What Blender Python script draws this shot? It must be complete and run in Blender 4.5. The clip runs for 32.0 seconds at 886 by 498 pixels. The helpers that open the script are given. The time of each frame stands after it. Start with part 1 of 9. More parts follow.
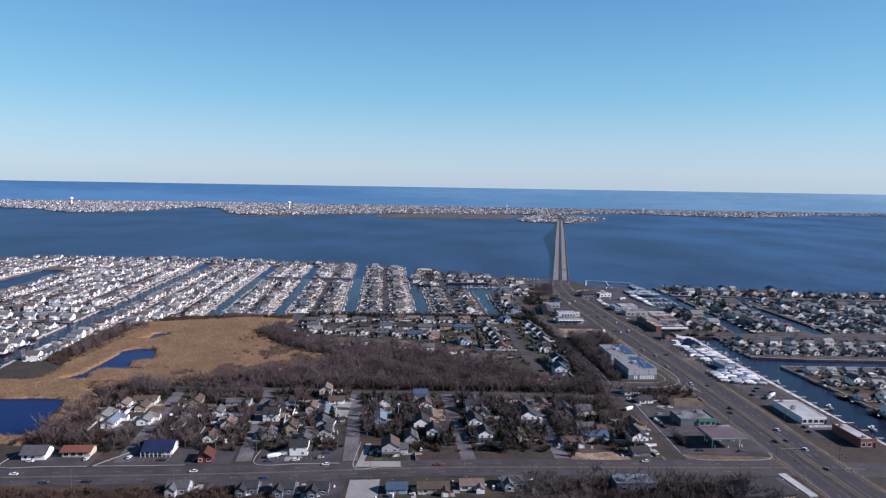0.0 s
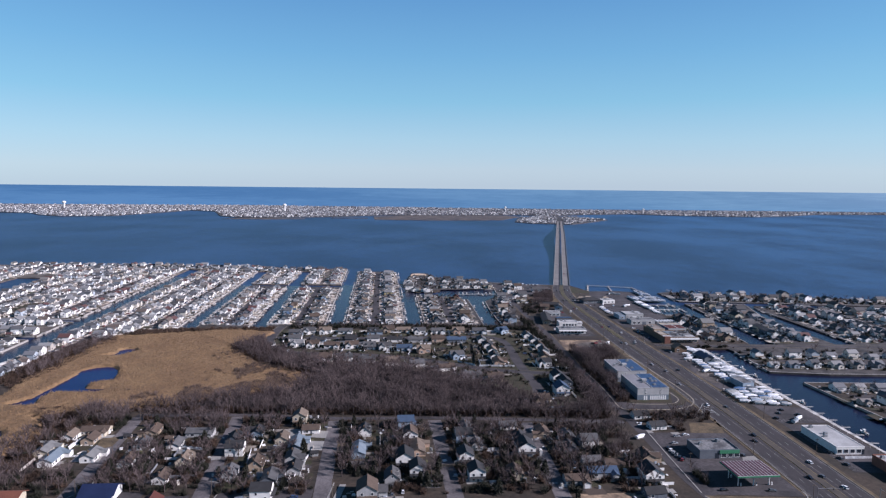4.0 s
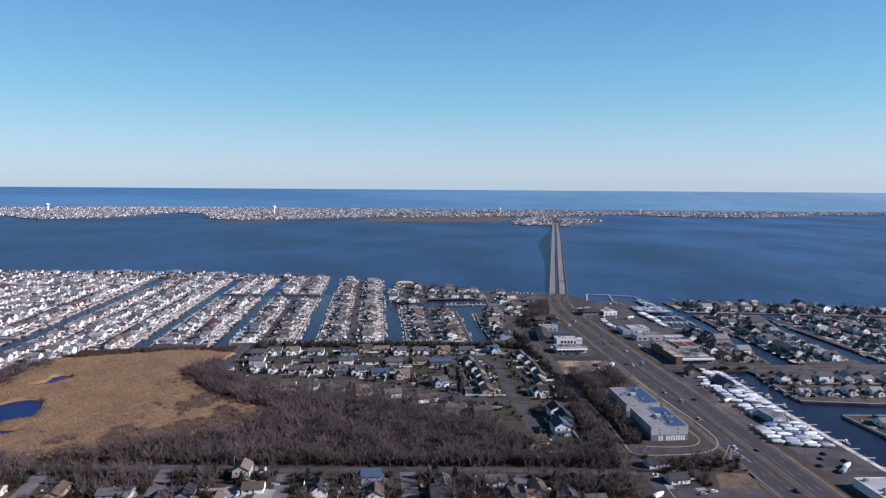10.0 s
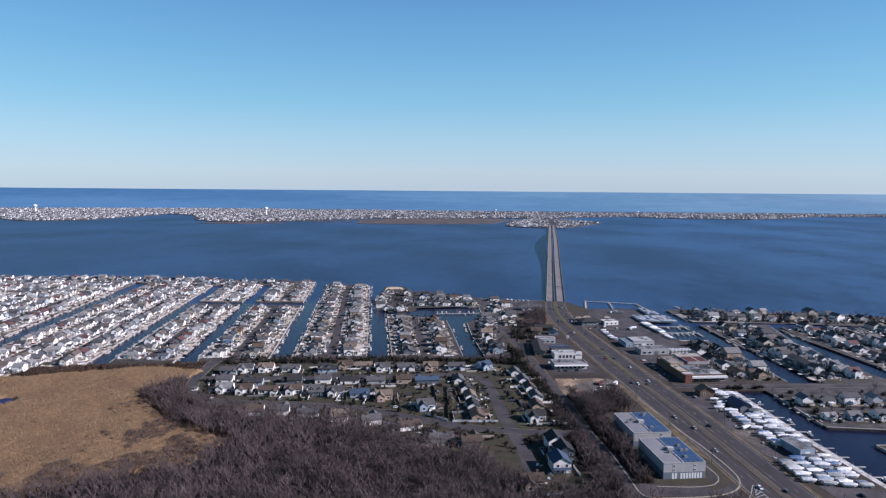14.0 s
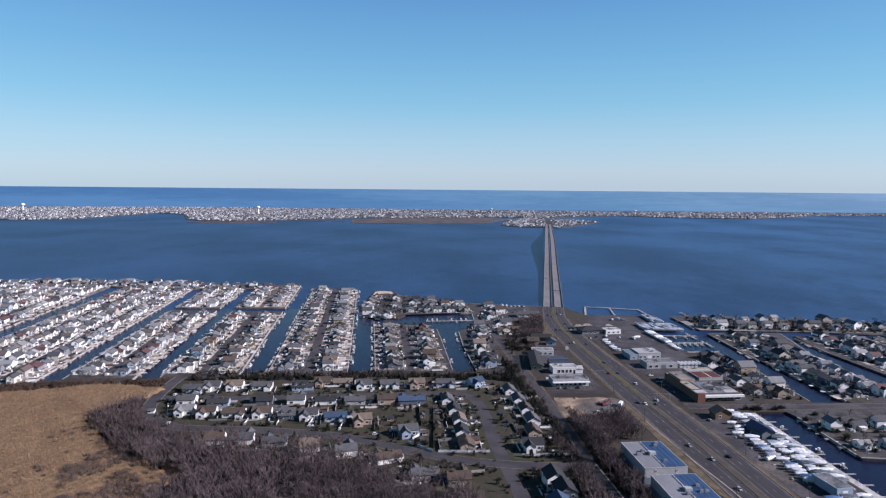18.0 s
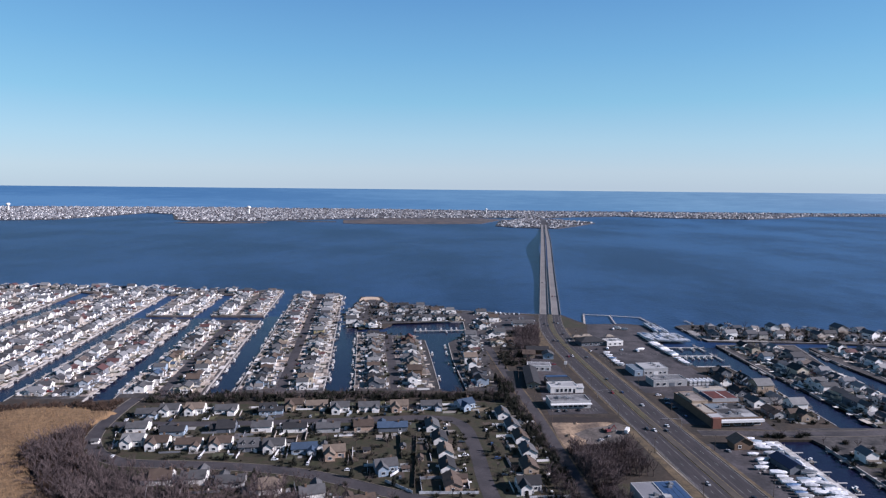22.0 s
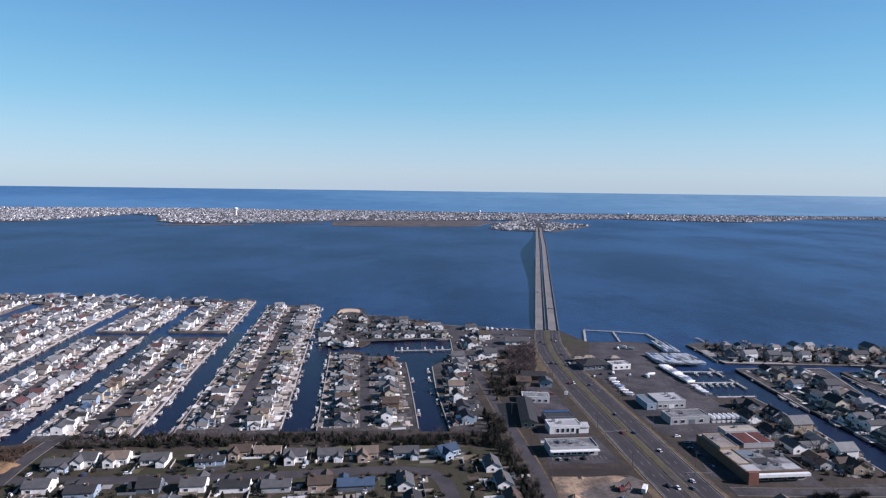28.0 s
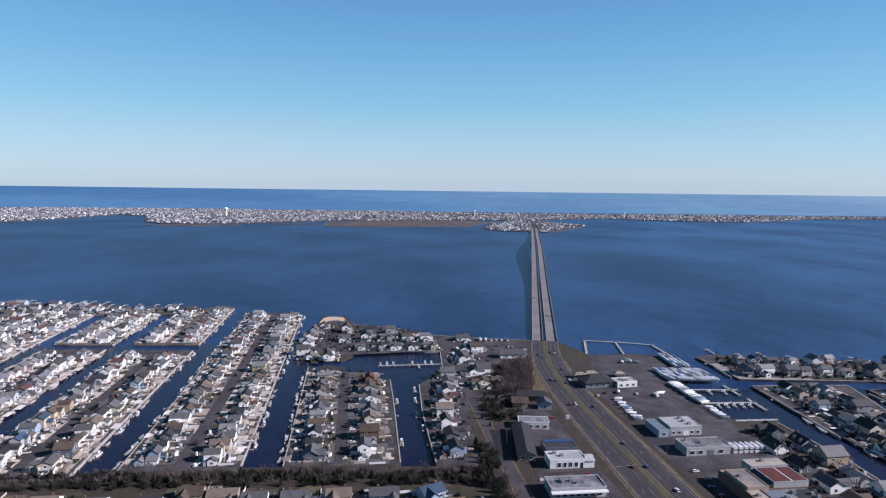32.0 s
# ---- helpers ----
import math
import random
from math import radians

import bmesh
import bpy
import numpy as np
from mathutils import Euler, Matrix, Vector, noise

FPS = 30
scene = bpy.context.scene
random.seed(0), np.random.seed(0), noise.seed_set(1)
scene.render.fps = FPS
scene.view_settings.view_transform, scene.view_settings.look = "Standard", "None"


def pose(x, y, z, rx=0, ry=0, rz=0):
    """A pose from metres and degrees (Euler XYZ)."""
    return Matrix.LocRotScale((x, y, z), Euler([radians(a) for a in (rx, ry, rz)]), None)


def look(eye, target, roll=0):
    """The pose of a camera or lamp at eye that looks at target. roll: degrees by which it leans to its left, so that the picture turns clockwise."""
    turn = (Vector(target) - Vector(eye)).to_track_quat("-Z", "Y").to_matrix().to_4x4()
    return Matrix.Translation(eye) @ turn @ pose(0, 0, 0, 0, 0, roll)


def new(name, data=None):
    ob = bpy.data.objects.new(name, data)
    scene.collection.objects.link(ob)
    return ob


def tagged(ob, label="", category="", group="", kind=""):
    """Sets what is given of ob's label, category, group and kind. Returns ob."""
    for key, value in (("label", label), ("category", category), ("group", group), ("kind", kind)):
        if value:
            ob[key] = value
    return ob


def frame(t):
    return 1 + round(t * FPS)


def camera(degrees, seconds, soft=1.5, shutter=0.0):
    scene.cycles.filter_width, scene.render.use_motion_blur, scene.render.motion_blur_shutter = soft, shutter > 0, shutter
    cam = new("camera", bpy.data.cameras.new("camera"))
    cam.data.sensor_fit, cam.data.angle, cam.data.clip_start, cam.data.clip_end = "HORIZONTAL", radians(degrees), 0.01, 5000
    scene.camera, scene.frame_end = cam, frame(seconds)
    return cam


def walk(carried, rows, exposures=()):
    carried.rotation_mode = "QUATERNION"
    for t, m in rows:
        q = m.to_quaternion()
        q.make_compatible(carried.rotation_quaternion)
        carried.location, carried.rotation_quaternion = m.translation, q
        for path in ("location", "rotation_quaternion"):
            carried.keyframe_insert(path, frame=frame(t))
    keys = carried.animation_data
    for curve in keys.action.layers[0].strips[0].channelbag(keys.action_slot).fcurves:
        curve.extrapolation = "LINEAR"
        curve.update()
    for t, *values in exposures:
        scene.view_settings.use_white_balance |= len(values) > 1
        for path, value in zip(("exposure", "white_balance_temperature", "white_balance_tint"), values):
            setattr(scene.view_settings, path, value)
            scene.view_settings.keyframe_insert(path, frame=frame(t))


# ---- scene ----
from itertools import product

cam = camera(71.5, 32.0, soft=1.25)
walk(cam, [
    (0, look((-0.36, 0.01, 173.46), (-0.56, 99.45, 162.94), 0.94)),
    (1, look((1.83, 13.33, 173.51), (1.65, 112.77, 162.94), 0.78)),
    (2, look((4.02, 26.67, 173.54), (3.81, 126.12, 163.01), 0.72)),
    (3, look((6.21, 40.02, 173.56), (6.02, 139.47, 163.12), 0.62)),
    (6, look((12.73, 80.16, 173.67), (12.77, 179.64, 163.47), 0.48)),
    (7, look((14.91, 93.57, 173.70), (15.08, 193.04, 163.45), 0.42)),
    (8, look((17.07, 106.98, 173.74), (17.36, 206.46, 163.52), 0.43)),
    (9, look((19.23, 120.42, 173.77), (19.65, 219.90, 163.56), 0.39)),
    (10, look((21.37, 133.88, 173.80), (21.98, 233.36, 163.63), 0.41)),
    (11, look((23.53, 147.35, 173.84), (24.28, 246.84, 163.76), 0.41)),
    (12, look((25.68, 160.83, 173.87), (26.59, 260.32, 163.85), 0.42)),
    (13, look((27.83, 174.33, 173.90), (28.96, 273.82, 163.94), 0.45)),
    (14, look((29.96, 187.83, 173.93), (31.19, 287.33, 163.94), 0.46)),
    (17, look((36.37, 228.46, 174.03), (37.99, 327.93, 163.89), 0.47)),
    (18, look((38.48, 242.03, 174.07), (40.28, 341.49, 163.88), 0.49)),
    (19, look((40.60, 255.62, 174.10), (42.55, 355.08, 163.87), 0.52)),
    (20, look((42.72, 269.22, 174.13), (44.86, 368.67, 163.84), 0.50)),
    (21, look((44.83, 282.84, 174.16), (47.20, 382.29, 163.91), 0.53)),
    (22, look((46.94, 296.47, 174.20), (49.51, 395.92, 163.98), 0.56)),
    (23, look((49.05, 310.11, 174.23), (51.85, 409.55, 164.05), 0.57)),
    (24, look((51.14, 323.77, 174.26), (54.17, 423.21, 164.11), 0.64)),
    (25, look((53.24, 337.44, 174.30), (56.43, 436.88, 164.20), 0.65)),
    (28, look((59.51, 378.57, 174.39), (63.02, 478.01, 164.41), 0.73)),
    (29, look((61.60, 392.30, 174.44), (65.27, 491.74, 164.55), 0.78)),
    (30, look((63.67, 406.04, 174.46), (67.58, 505.47, 164.54), 0.79)),
    (31, look((65.74, 419.80, 174.49), (69.91, 519.22, 164.56), 0.76)),
    (32, look((67.82, 433.59, 174.54), (72.10, 532.99, 164.51), 0.71)),
], exposures=[(0, 1.055, 5950, 25), (32, 1.055, 5950, 25)])

# ---- sky and sun: clear winter noon, the sun low on the south side ----
SUN_EL, SUN_AZ = 28.0, 102.0
world = bpy.data.worlds.new("sky")
scene.world = world
world.use_nodes = True
wn = world.node_tree
sky = wn.nodes.new("ShaderNodeTexSky")
sky.sky_type = "NISHITA"
sky.sun_disc = False
sky.sun_elevation, sky.sun_rotation = radians(SUN_EL), radians(SUN_AZ)
sky.altitude, sky.air_density, sky.dust_density, sky.ozone_density = 100, 1.0, 0.3, 3.0
tint = wn.nodes.new("ShaderNodeMix")
tint.data_type, tint.blend_type = "RGBA", "MULTIPLY"
tint.inputs[0].default_value, tint.inputs[7].default_value = 1.0, (0.67, 1.13, 1.145, 1)
wn.links.new(sky.outputs[0], tint.inputs[6])
# clear air evens the sky out all round: pale at the horizon, deeper blue above
geo = wn.nodes.new("ShaderNodeTexCoord")
xyz = wn.nodes.new("ShaderNodeSeparateXYZ")
wn.links.new(geo.outputs["Generated"], xyz.inputs[0])
flat = wn.nodes.new("ShaderNodeMath")
flat.operation = "ABSOLUTE"
wn.links.new(xyz.outputs["Z"], flat.inputs[0])
ramp_ = wn.nodes.new("ShaderNodeValToRGB")
SKY = [(0.0, (4.84, 5.73, 6.26)), (0.025, (5.13, 5.98, 6.33)), (0.07, (4.16, 6.0, 6.45)), (0.13, (2.61, 5.35, 6.26)), (0.2, (1.81, 4.4, 6.0)), (0.28, (1.26, 3.34, 5.39)), (0.6, (0.44, 1.25, 2.6)), (1.0, (0.28, 0.8, 1.75))]
stops = ramp_.color_ramp.elements
for k, (z0, c) in enumerate(SKY):
    e = stops[k] if k < 1 else stops.new(z0) if k < len(SKY) - 1 else stops[-1]
    e.position, e.color = z0, (*(v * 0.1 for v in c), 1)
wn.links.new(flat.outputs[0], ramp_.inputs[0])
lift = wn.nodes.new("ShaderNodeVectorMath")
lift.operation = "SCALE"
lift.inputs["Scale"].default_value = 10.0
wn.links.new(ramp_.outputs[0], lift.inputs[0])
haze = wn.nodes.new("ShaderNodeMix")
haze.data_type = "RGBA"
haze.inputs[0].default_value = 0.75
wn.links.new(lift.outputs[0], haze.inputs[7])
wn.links.new(tint.outputs[2], haze.inputs[6])
wn.links.new(haze.outputs[2], wn.nodes["Background"].inputs[0])
wn.nodes["Background"].inputs[1].default_value = 0.052
sun = new("sun", bpy.data.lights.new("sun", "SUN"))
sun.data.energy, sun.data.angle, sun.data.color = 5.0, radians(0.53), (1.0, 0.955, 0.905)
az, el = radians(SUN_AZ), radians(SUN_EL)
sun.matrix_world = look((0, 0, 400), Vector((0, 0, 400)) - Vector((math.sin(az) * math.cos(el), math.cos(az) * math.cos(el), math.sin(el))))

# ---- materials ----
MATS = {}
WORN = 0.635     # winter-dull, weathered outdoor surfaces


def aged(c):
    """A paint dulled by weather: dark and earthy tones most, clean white paint least."""
    k = min(1.0, max(0.0, (min(c) - 0.45) / 0.2))
    return (*(v * (WORN + 0.13 * k) for v in c), 1)




def mat(name, c1, c2, scale=0.3, fine=3.0, rough=0.85, bump=0.15, metal=0.0, jitter=0.0, spec=0.3, contrast=0.35, island=False):
    """Two colours mixed by broad noise, broken by fine grain, with a little relief; jitter varies it from thing to thing."""
    m = bpy.data.materials.new(name)
    m.use_nodes = True
    nt = m.node_tree
    N, L = nt.nodes, nt.links
    b = N["Principled BSDF"]
    tc = N.new("ShaderNodeTexCoord")
    info = N.new("ShaderNodeObjectInfo")
    shift = N.new("ShaderNodeVectorMath")
    shift.operation = "MULTIPLY_ADD"
    shift.inputs[1].default_value = (37, 53, 71)
    L.new(info.outputs["Random"], shift.inputs[0])
    L.new(tc.outputs["Object"], shift.inputs[2])
    n1, n2 = N.new("ShaderNodeTexNoise"), N.new("ShaderNodeTexNoise")
    n1.inputs["Scale"].default_value, n2.inputs["Scale"].default_value = scale, fine
    n1.inputs["Detail"].default_value, n2.inputs["Detail"].default_value = 4, 3
    for n in (n1, n2):
        L.new(shift.outputs[0], n.inputs["Vector"])
    ramp = N.new("ShaderNodeMapRange")
    ramp.inputs["From Min"].default_value, ramp.inputs["From Max"].default_value = 0.36, 0.64
    L.new(n1.outputs["Fac"], ramp.inputs["Value"])
    mix = N.new("ShaderNodeMix")
    mix.data_type = "RGBA"
    mix.inputs[6].default_value, mix.inputs[7].default_value = aged(c1), aged(c2)
    L.new(ramp.outputs[0], mix.inputs[0])
    grain = N.new("ShaderNodeMapRange")
    grain.inputs["From Min"].default_value, grain.inputs["From Max"].default_value = 0.3, 0.7
    grain.inputs["To Min"].default_value, grain.inputs["To Max"].default_value = 1 - contrast, 1 + contrast
    L.new(n2.outputs["Fac"], grain.inputs["Value"])
    hsv = N.new("ShaderNodeHueSaturation")
    L.new(mix.outputs[2], hsv.inputs["Color"])
    if jitter:
        who = info.outputs["Random"]
        if island:
            who = N.new("ShaderNodeNewGeometry").outputs["Random Per Island"]
        vary = N.new("ShaderNodeMapRange")
        vary.inputs["To Min"].default_value, vary.inputs["To Max"].default_value = 1 - jitter, 1 + jitter
        L.new(who, vary.inputs["Value"])
        both = N.new("ShaderNodeMath")
        both.operation = "MULTIPLY"
        L.new(vary.outputs[0], both.inputs[0])
        L.new(grain.outputs[0], both.inputs[1])
        L.new(both.outputs[0], hsv.inputs["Value"])
    else:
        L.new(grain.outputs[0], hsv.inputs["Value"])
    L.new(hsv.outputs[0], b.inputs["Base Color"])
    b.inputs["Roughness"].default_value, b.inputs["Metallic"].default_value = rough, metal
    b.inputs["Specular IOR Level"].default_value = spec
    if bump:
        bp = N.new("ShaderNodeBump")
        bp.inputs["Strength"].default_value, bp.inputs["Distance"].default_value = bump, 0.3
        L.new(n2.outputs["Fac"], bp.inputs["Height"])
        L.new(bp.outputs[0], b.inputs["Normal"])
    MATS[name] = m
    return m


def water_mat(name, deep, light, wave, strength, rough, spec, sun_sheen=(), streak=(0.75, 1.15, 1.0)):
    """Water of two tones in soft wind streaks, with ripples; a sheen painted into the colour takes x from, x to, and
    the factor by which it pales between.
    """
    m = bpy.data.materials.new(name)
    m.use_nodes = True
    N, L = m.node_tree.nodes, m.node_tree.links
    b = N["Principled BSDF"]
    tc = N.new("ShaderNodeTexCoord")
    stretch = N.new("ShaderNodeMapping")
    stretch.inputs["Scale"].default_value = streak
    stretch.inputs["Rotation"].default_value = (0, 0, radians(-7))
    L.new(tc.outputs["Object"], stretch.inputs["Vector"])
    big, small, mid = (N.new("ShaderNodeTexNoise") for _ in range(3))
    big.inputs["Scale"].default_value, mid.inputs["Scale"].default_value, small.inputs["Scale"].default_value = 0.0035, 0.03, wave
    big.inputs["Detail"].default_value, mid.inputs["Detail"].default_value, small.inputs["Detail"].default_value = 3, 9, 4
    mid.inputs["Roughness"].default_value = 0.75
    for n in (big, small, mid):
        L.new(stretch.outputs[0], n.inputs["Vector"])
    add = N.new("ShaderNodeMath")
    add.operation = "MULTIPLY_ADD"
    add.inputs[1].default_value = 0.85
    L.new(mid.outputs["Fac"], add.inputs[0])
    L.new(big.outputs["Fac"], add.inputs[2])
    ramp = N.new("ShaderNodeMapRange")
    ramp.inputs["From Min"].default_value, ramp.inputs["From Max"].default_value = 0.79, 1.05
    L.new(add.outputs[0], ramp.inputs["Value"])
    mix = N.new("ShaderNodeMix")
    mix.data_type = "RGBA"
    mix.inputs[6].default_value, mix.inputs[7].default_value = (*deep, 1), (*light, 1)
    L.new(ramp.outputs[0], mix.inputs[0])
    out = mix.outputs[2]
    # reflected sky glow and haze of the sunward side, painted as paler colour
    if sun_sheen:
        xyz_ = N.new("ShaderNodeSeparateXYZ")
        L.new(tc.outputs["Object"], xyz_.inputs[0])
        # a plain ramp along x for that sheen, no water depth
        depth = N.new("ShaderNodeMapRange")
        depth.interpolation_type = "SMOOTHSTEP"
        depth.inputs["From Min"].default_value, depth.inputs["From Max"].default_value = sun_sheen[0], sun_sheen[1]
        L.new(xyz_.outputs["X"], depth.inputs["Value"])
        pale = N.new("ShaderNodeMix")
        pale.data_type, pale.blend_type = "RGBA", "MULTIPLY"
        pale.inputs[7].default_value = (*sun_sheen[2], 1)
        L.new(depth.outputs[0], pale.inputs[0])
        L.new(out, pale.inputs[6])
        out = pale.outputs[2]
    L.new(out, b.inputs["Base Color"])
    b.inputs["Roughness"].default_value, b.inputs["IOR"].default_value = rough, 1.33
    b.inputs["Specular IOR Level"].default_value = spec
    bp = N.new("ShaderNodeBump")
    bp.inputs["Strength"].default_value, bp.inputs["Distance"].default_value = strength, 0.6
    L.new(small.outputs["Fac"], bp.inputs["Height"])
    L.new(bp.outputs[0], b.inputs["Normal"])
    MATS[name] = m
    return m


# bay and ocean pale towards +x: sun-side reflection and haze put into the colour
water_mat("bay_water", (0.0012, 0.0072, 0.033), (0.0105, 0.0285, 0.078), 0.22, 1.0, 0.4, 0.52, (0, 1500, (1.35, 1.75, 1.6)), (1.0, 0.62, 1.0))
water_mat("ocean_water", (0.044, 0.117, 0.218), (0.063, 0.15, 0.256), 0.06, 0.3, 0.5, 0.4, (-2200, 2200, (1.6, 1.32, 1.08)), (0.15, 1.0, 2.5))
water_mat("lagoon_water", (0.0050, 0.0062, 0.018), (0.0080, 0.0094, 0.025), 0.5, 0.35, 0.16, 0.13)
water_mat("pond_water", (0.004, 0.009, 0.052), (0.006, 0.013, 0.062), 0.5, 0.25, 0.14, 0.1)
mat("yard", (0.052, 0.037, 0.026), (0.030, 0.024, 0.018), 0.06, 0.5, 0.95, 0.3)
mat("lawn", (0.031, 0.033, 0.013), (0.050, 0.038, 0.024), 0.12, 1.2, 0.95, 0.3)
mat("gravel", (0.33, 0.285, 0.25), (0.15, 0.13, 0.12), 0.09, 0.7, 0.95, 0.3)
mat("point_sand", (0.62, 0.47, 0.34), (0.50, 0.38, 0.27), 0.1, 0.8, 0.95, 0.2, contrast=0.15)
mat("sand", (0.36, 0.255, 0.165), (0.12, 0.088, 0.066), 0.06, 0.5, 0.95, 0.4)
mat("marsh_soil", (0.235, 0.148, 0.075), (0.175, 0.106, 0.055), 0.035, 0.35, 0.95, 0.6, contrast=0.25)
mat("reed", (0.262, 0.168, 0.086), (0.198, 0.124, 0.064), 0.03, 0.3, 0.9, 0, jitter=0.1, island=True)
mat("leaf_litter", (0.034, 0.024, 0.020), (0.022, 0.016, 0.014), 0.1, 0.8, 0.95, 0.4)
mat("asphalt", (0.049, 0.042, 0.045), (0.029, 0.026, 0.028), 0.05, 0.9, 0.9, 0.1, contrast=0.18)
mat("wheel_track", (0.044, 0.037, 0.040), (0.030, 0.026, 0.029), 0.04, 0.9, 0.85, 0.1, contrast=0.2)
mat("seal_strip", (0.105, 0.092, 0.088), (0.065, 0.057, 0.056), 0.05, 0.8, 0.9, 0.1, contrast=0.2)
mat("old_asphalt", (0.075, 0.066, 0.070), (0.030, 0.027, 0.030), 0.06, 0.55, 0.9, 0.1, contrast=0.35)
mat("bleached_asphalt", (0.165, 0.148, 0.150), (0.10, 0.090, 0.092), 0.07, 0.7, 0.9, 0.1, contrast=0.25)
mat("street_asphalt", (0.067, 0.059, 0.062), (0.040, 0.036, 0.039), 0.07, 0.8, 0.9, 0.1, contrast=0.18)
mat("verge_grass", (0.150, 0.108, 0.062), (0.075, 0.057, 0.034), 0.15, 0.8, 0.95, 0.3)
mat("mixed_lot", (0.15, 0.125, 0.108), (0.06, 0.052, 0.046), 0.06, 0.5, 0.95, 0.3)
mat("median_concrete", (0.085, 0.070, 0.056), (0.052, 0.045, 0.040), 0.09, 0.8, 0.9, 0.1, contrast=0.15)
mat("median_turf", (0.092, 0.080, 0.040), (0.060, 0.055, 0.038), 0.12, 0.9, 0.95, 0.2, contrast=0.3)
mat("new_asphalt", (0.014, 0.0135, 0.015), (0.010, 0.010, 0.011), 0.07, 0.8, 0.85, 0.1, contrast=0.12)
mat("concrete", (0.33, 0.315, 0.292), (0.255, 0.247, 0.232), 0.12, 1.2, 0.85, 0.1, jitter=0.12, contrast=0.12)
mat("kerb_pale", (0.36, 0.315, 0.25), (0.27, 0.235, 0.19), 0.3, 2, 0.85, 0.1, contrast=0.12)
mat("hatch_paint", (0.42, 0.42, 0.41), (0.30, 0.30, 0.29), 0.6, 3, 0.7, 0)
mat("kerb", (0.20, 0.175, 0.14), (0.14, 0.12, 0.10), 0.3, 2, 0.85, 0.1, contrast=0.12)
mat("bridge_concrete", (0.30, 0.285, 0.27), (0.23, 0.22, 0.21), 0.05, 0.5, 0.85, 0.1, contrast=0.12)
mat("white_line", (0.30, 0.30, 0.29), (0.18, 0.18, 0.175), 0.6, 3, 0.7, 0)
mat("yellow_line", (0.30, 0.225, 0.085), (0.19, 0.15, 0.07), 0.6, 3, 0.7, 0)
mat("timber", (0.259, 0.223, 0.18), (0.173, 0.144, 0.115), 0.5, 4, 0.85, 0.2, jitter=0.2)
mat("pale_dock", (0.46, 0.43, 0.40), (0.33, 0.31, 0.29), 0.4, 3, 0.8, 0.1, jitter=0.15)
mat("bleached_dock", (0.60, 0.58, 0.55), (0.30, 0.285, 0.265), 0.28, 1.6, 0.8, 0.1)
mat("pole_wood", (0.119, 0.091, 0.07), (0.084, 0.0665, 0.0525), 0.8, 5, 0.9, 0.2)
for n, a, b in (("white", (0.74, 0.725, 0.69), (0.66, 0.645, 0.61)), ("cream", (0.558, 0.492, 0.377), (0.492, 0.435, 0.336)),
                ("pale_grey", (0.426, 0.426, 0.418), (0.361, 0.369, 0.369)), ("pale_blue", (0.303, 0.377, 0.451), (0.254, 0.328, 0.402)),
                ("tan", (0.394, 0.303, 0.221), (0.336, 0.262, 0.189)), ("slate", (0.131, 0.148, 0.172), (0.0984, 0.115, 0.139)),
                ("yellow", (0.541, 0.451, 0.221), (0.476, 0.394, 0.205)), ("red_brick", (0.246, 0.0984, 0.0656), (0.197, 0.082, 0.0574)),
                ("dark_red", (0.164, 0.0246, 0.0287), (0.131, 0.0205, 0.0246)), ("brown", (0.164, 0.107, 0.0697), (0.131, 0.0861, 0.0574)),
                ("green", (0.041, 0.23, 0.115), (0.0328, 0.189, 0.0984)), ("peach", (0.508, 0.361, 0.271), (0.443, 0.32, 0.238))):
    mat(n + "_siding", a, b, 0.4, 3.0, 0.7, 0.08, jitter=0.10, contrast=0.10)
for n, a, b in (("grey", (0.095, 0.095, 0.0977), (0.0739, 0.0739, 0.0759)), ("dark", (0.0356, 0.0356, 0.038), (0.0261, 0.0261, 0.0285)),
                ("brown", (0.095, 0.0686, 0.0523), (0.0739, 0.0523, 0.0404)), ("tan", (0.171, 0.133, 0.102), (0.138, 0.107, 0.0832)),
                ("pale", (0.19, 0.19, 0.187), (0.152, 0.152, 0.152)), ("blue", (0.0475, 0.0805, 0.133), (0.038, 0.0667, 0.112)),
                ("red", (0.095, 0.0285, 0.0214), (0.0759, 0.0238, 0.0181)), ("orange", (0.171, 0.0618, 0.038), (0.143, 0.0523, 0.0333)), ("sky", (0.162, 0.199, 0.233), (0.133, 0.171, 0.205))):
    mat(n + "_shingle", a, b, 0.35, 4.0, 0.9, 0.2, jitter=0.2, contrast=0.16)
mat("flat_white_roof", (0.46, 0.46, 0.455), (0.33, 0.33, 0.328), 0.12, 1.5, 0.8, 0.05, contrast=0.1)
mat("flat_grey_roof", (0.25, 0.25, 0.252), (0.075, 0.075, 0.080), 0.2, 1.2, 0.85, 0.05, contrast=0.4)
mat("blue_metal", (0.045, 0.0855, 0.171), (0.036, 0.072, 0.149), 0.1, 2.0, 0.45, 0.0, contrast=0.06)
mat("membrane_roof", (0.235, 0.235, 0.25), (0.19, 0.19, 0.203), 0.1, 1.5, 0.8, 0.03, contrast=0.1)
mat("rust_roof", (0.125, 0.030, 0.022), (0.08, 0.021, 0.017), 0.2, 1.2, 0.8, 0.05, contrast=0.2)
mat("cream_roof", (0.42, 0.37, 0.30), (0.32, 0.28, 0.23), 0.15, 1.2, 0.85, 0.05, contrast=0.12)
mat("navy_metal", (0.018, 0.028, 0.075), (0.014, 0.022, 0.06), 0.2, 2.0, 0.5, 0.0, contrast=0.1)
mat("trim_white", (0.704, 0.704, 0.686), (0.634, 0.634, 0.616), 0.6, 4, 0.6, 0, contrast=0.06)
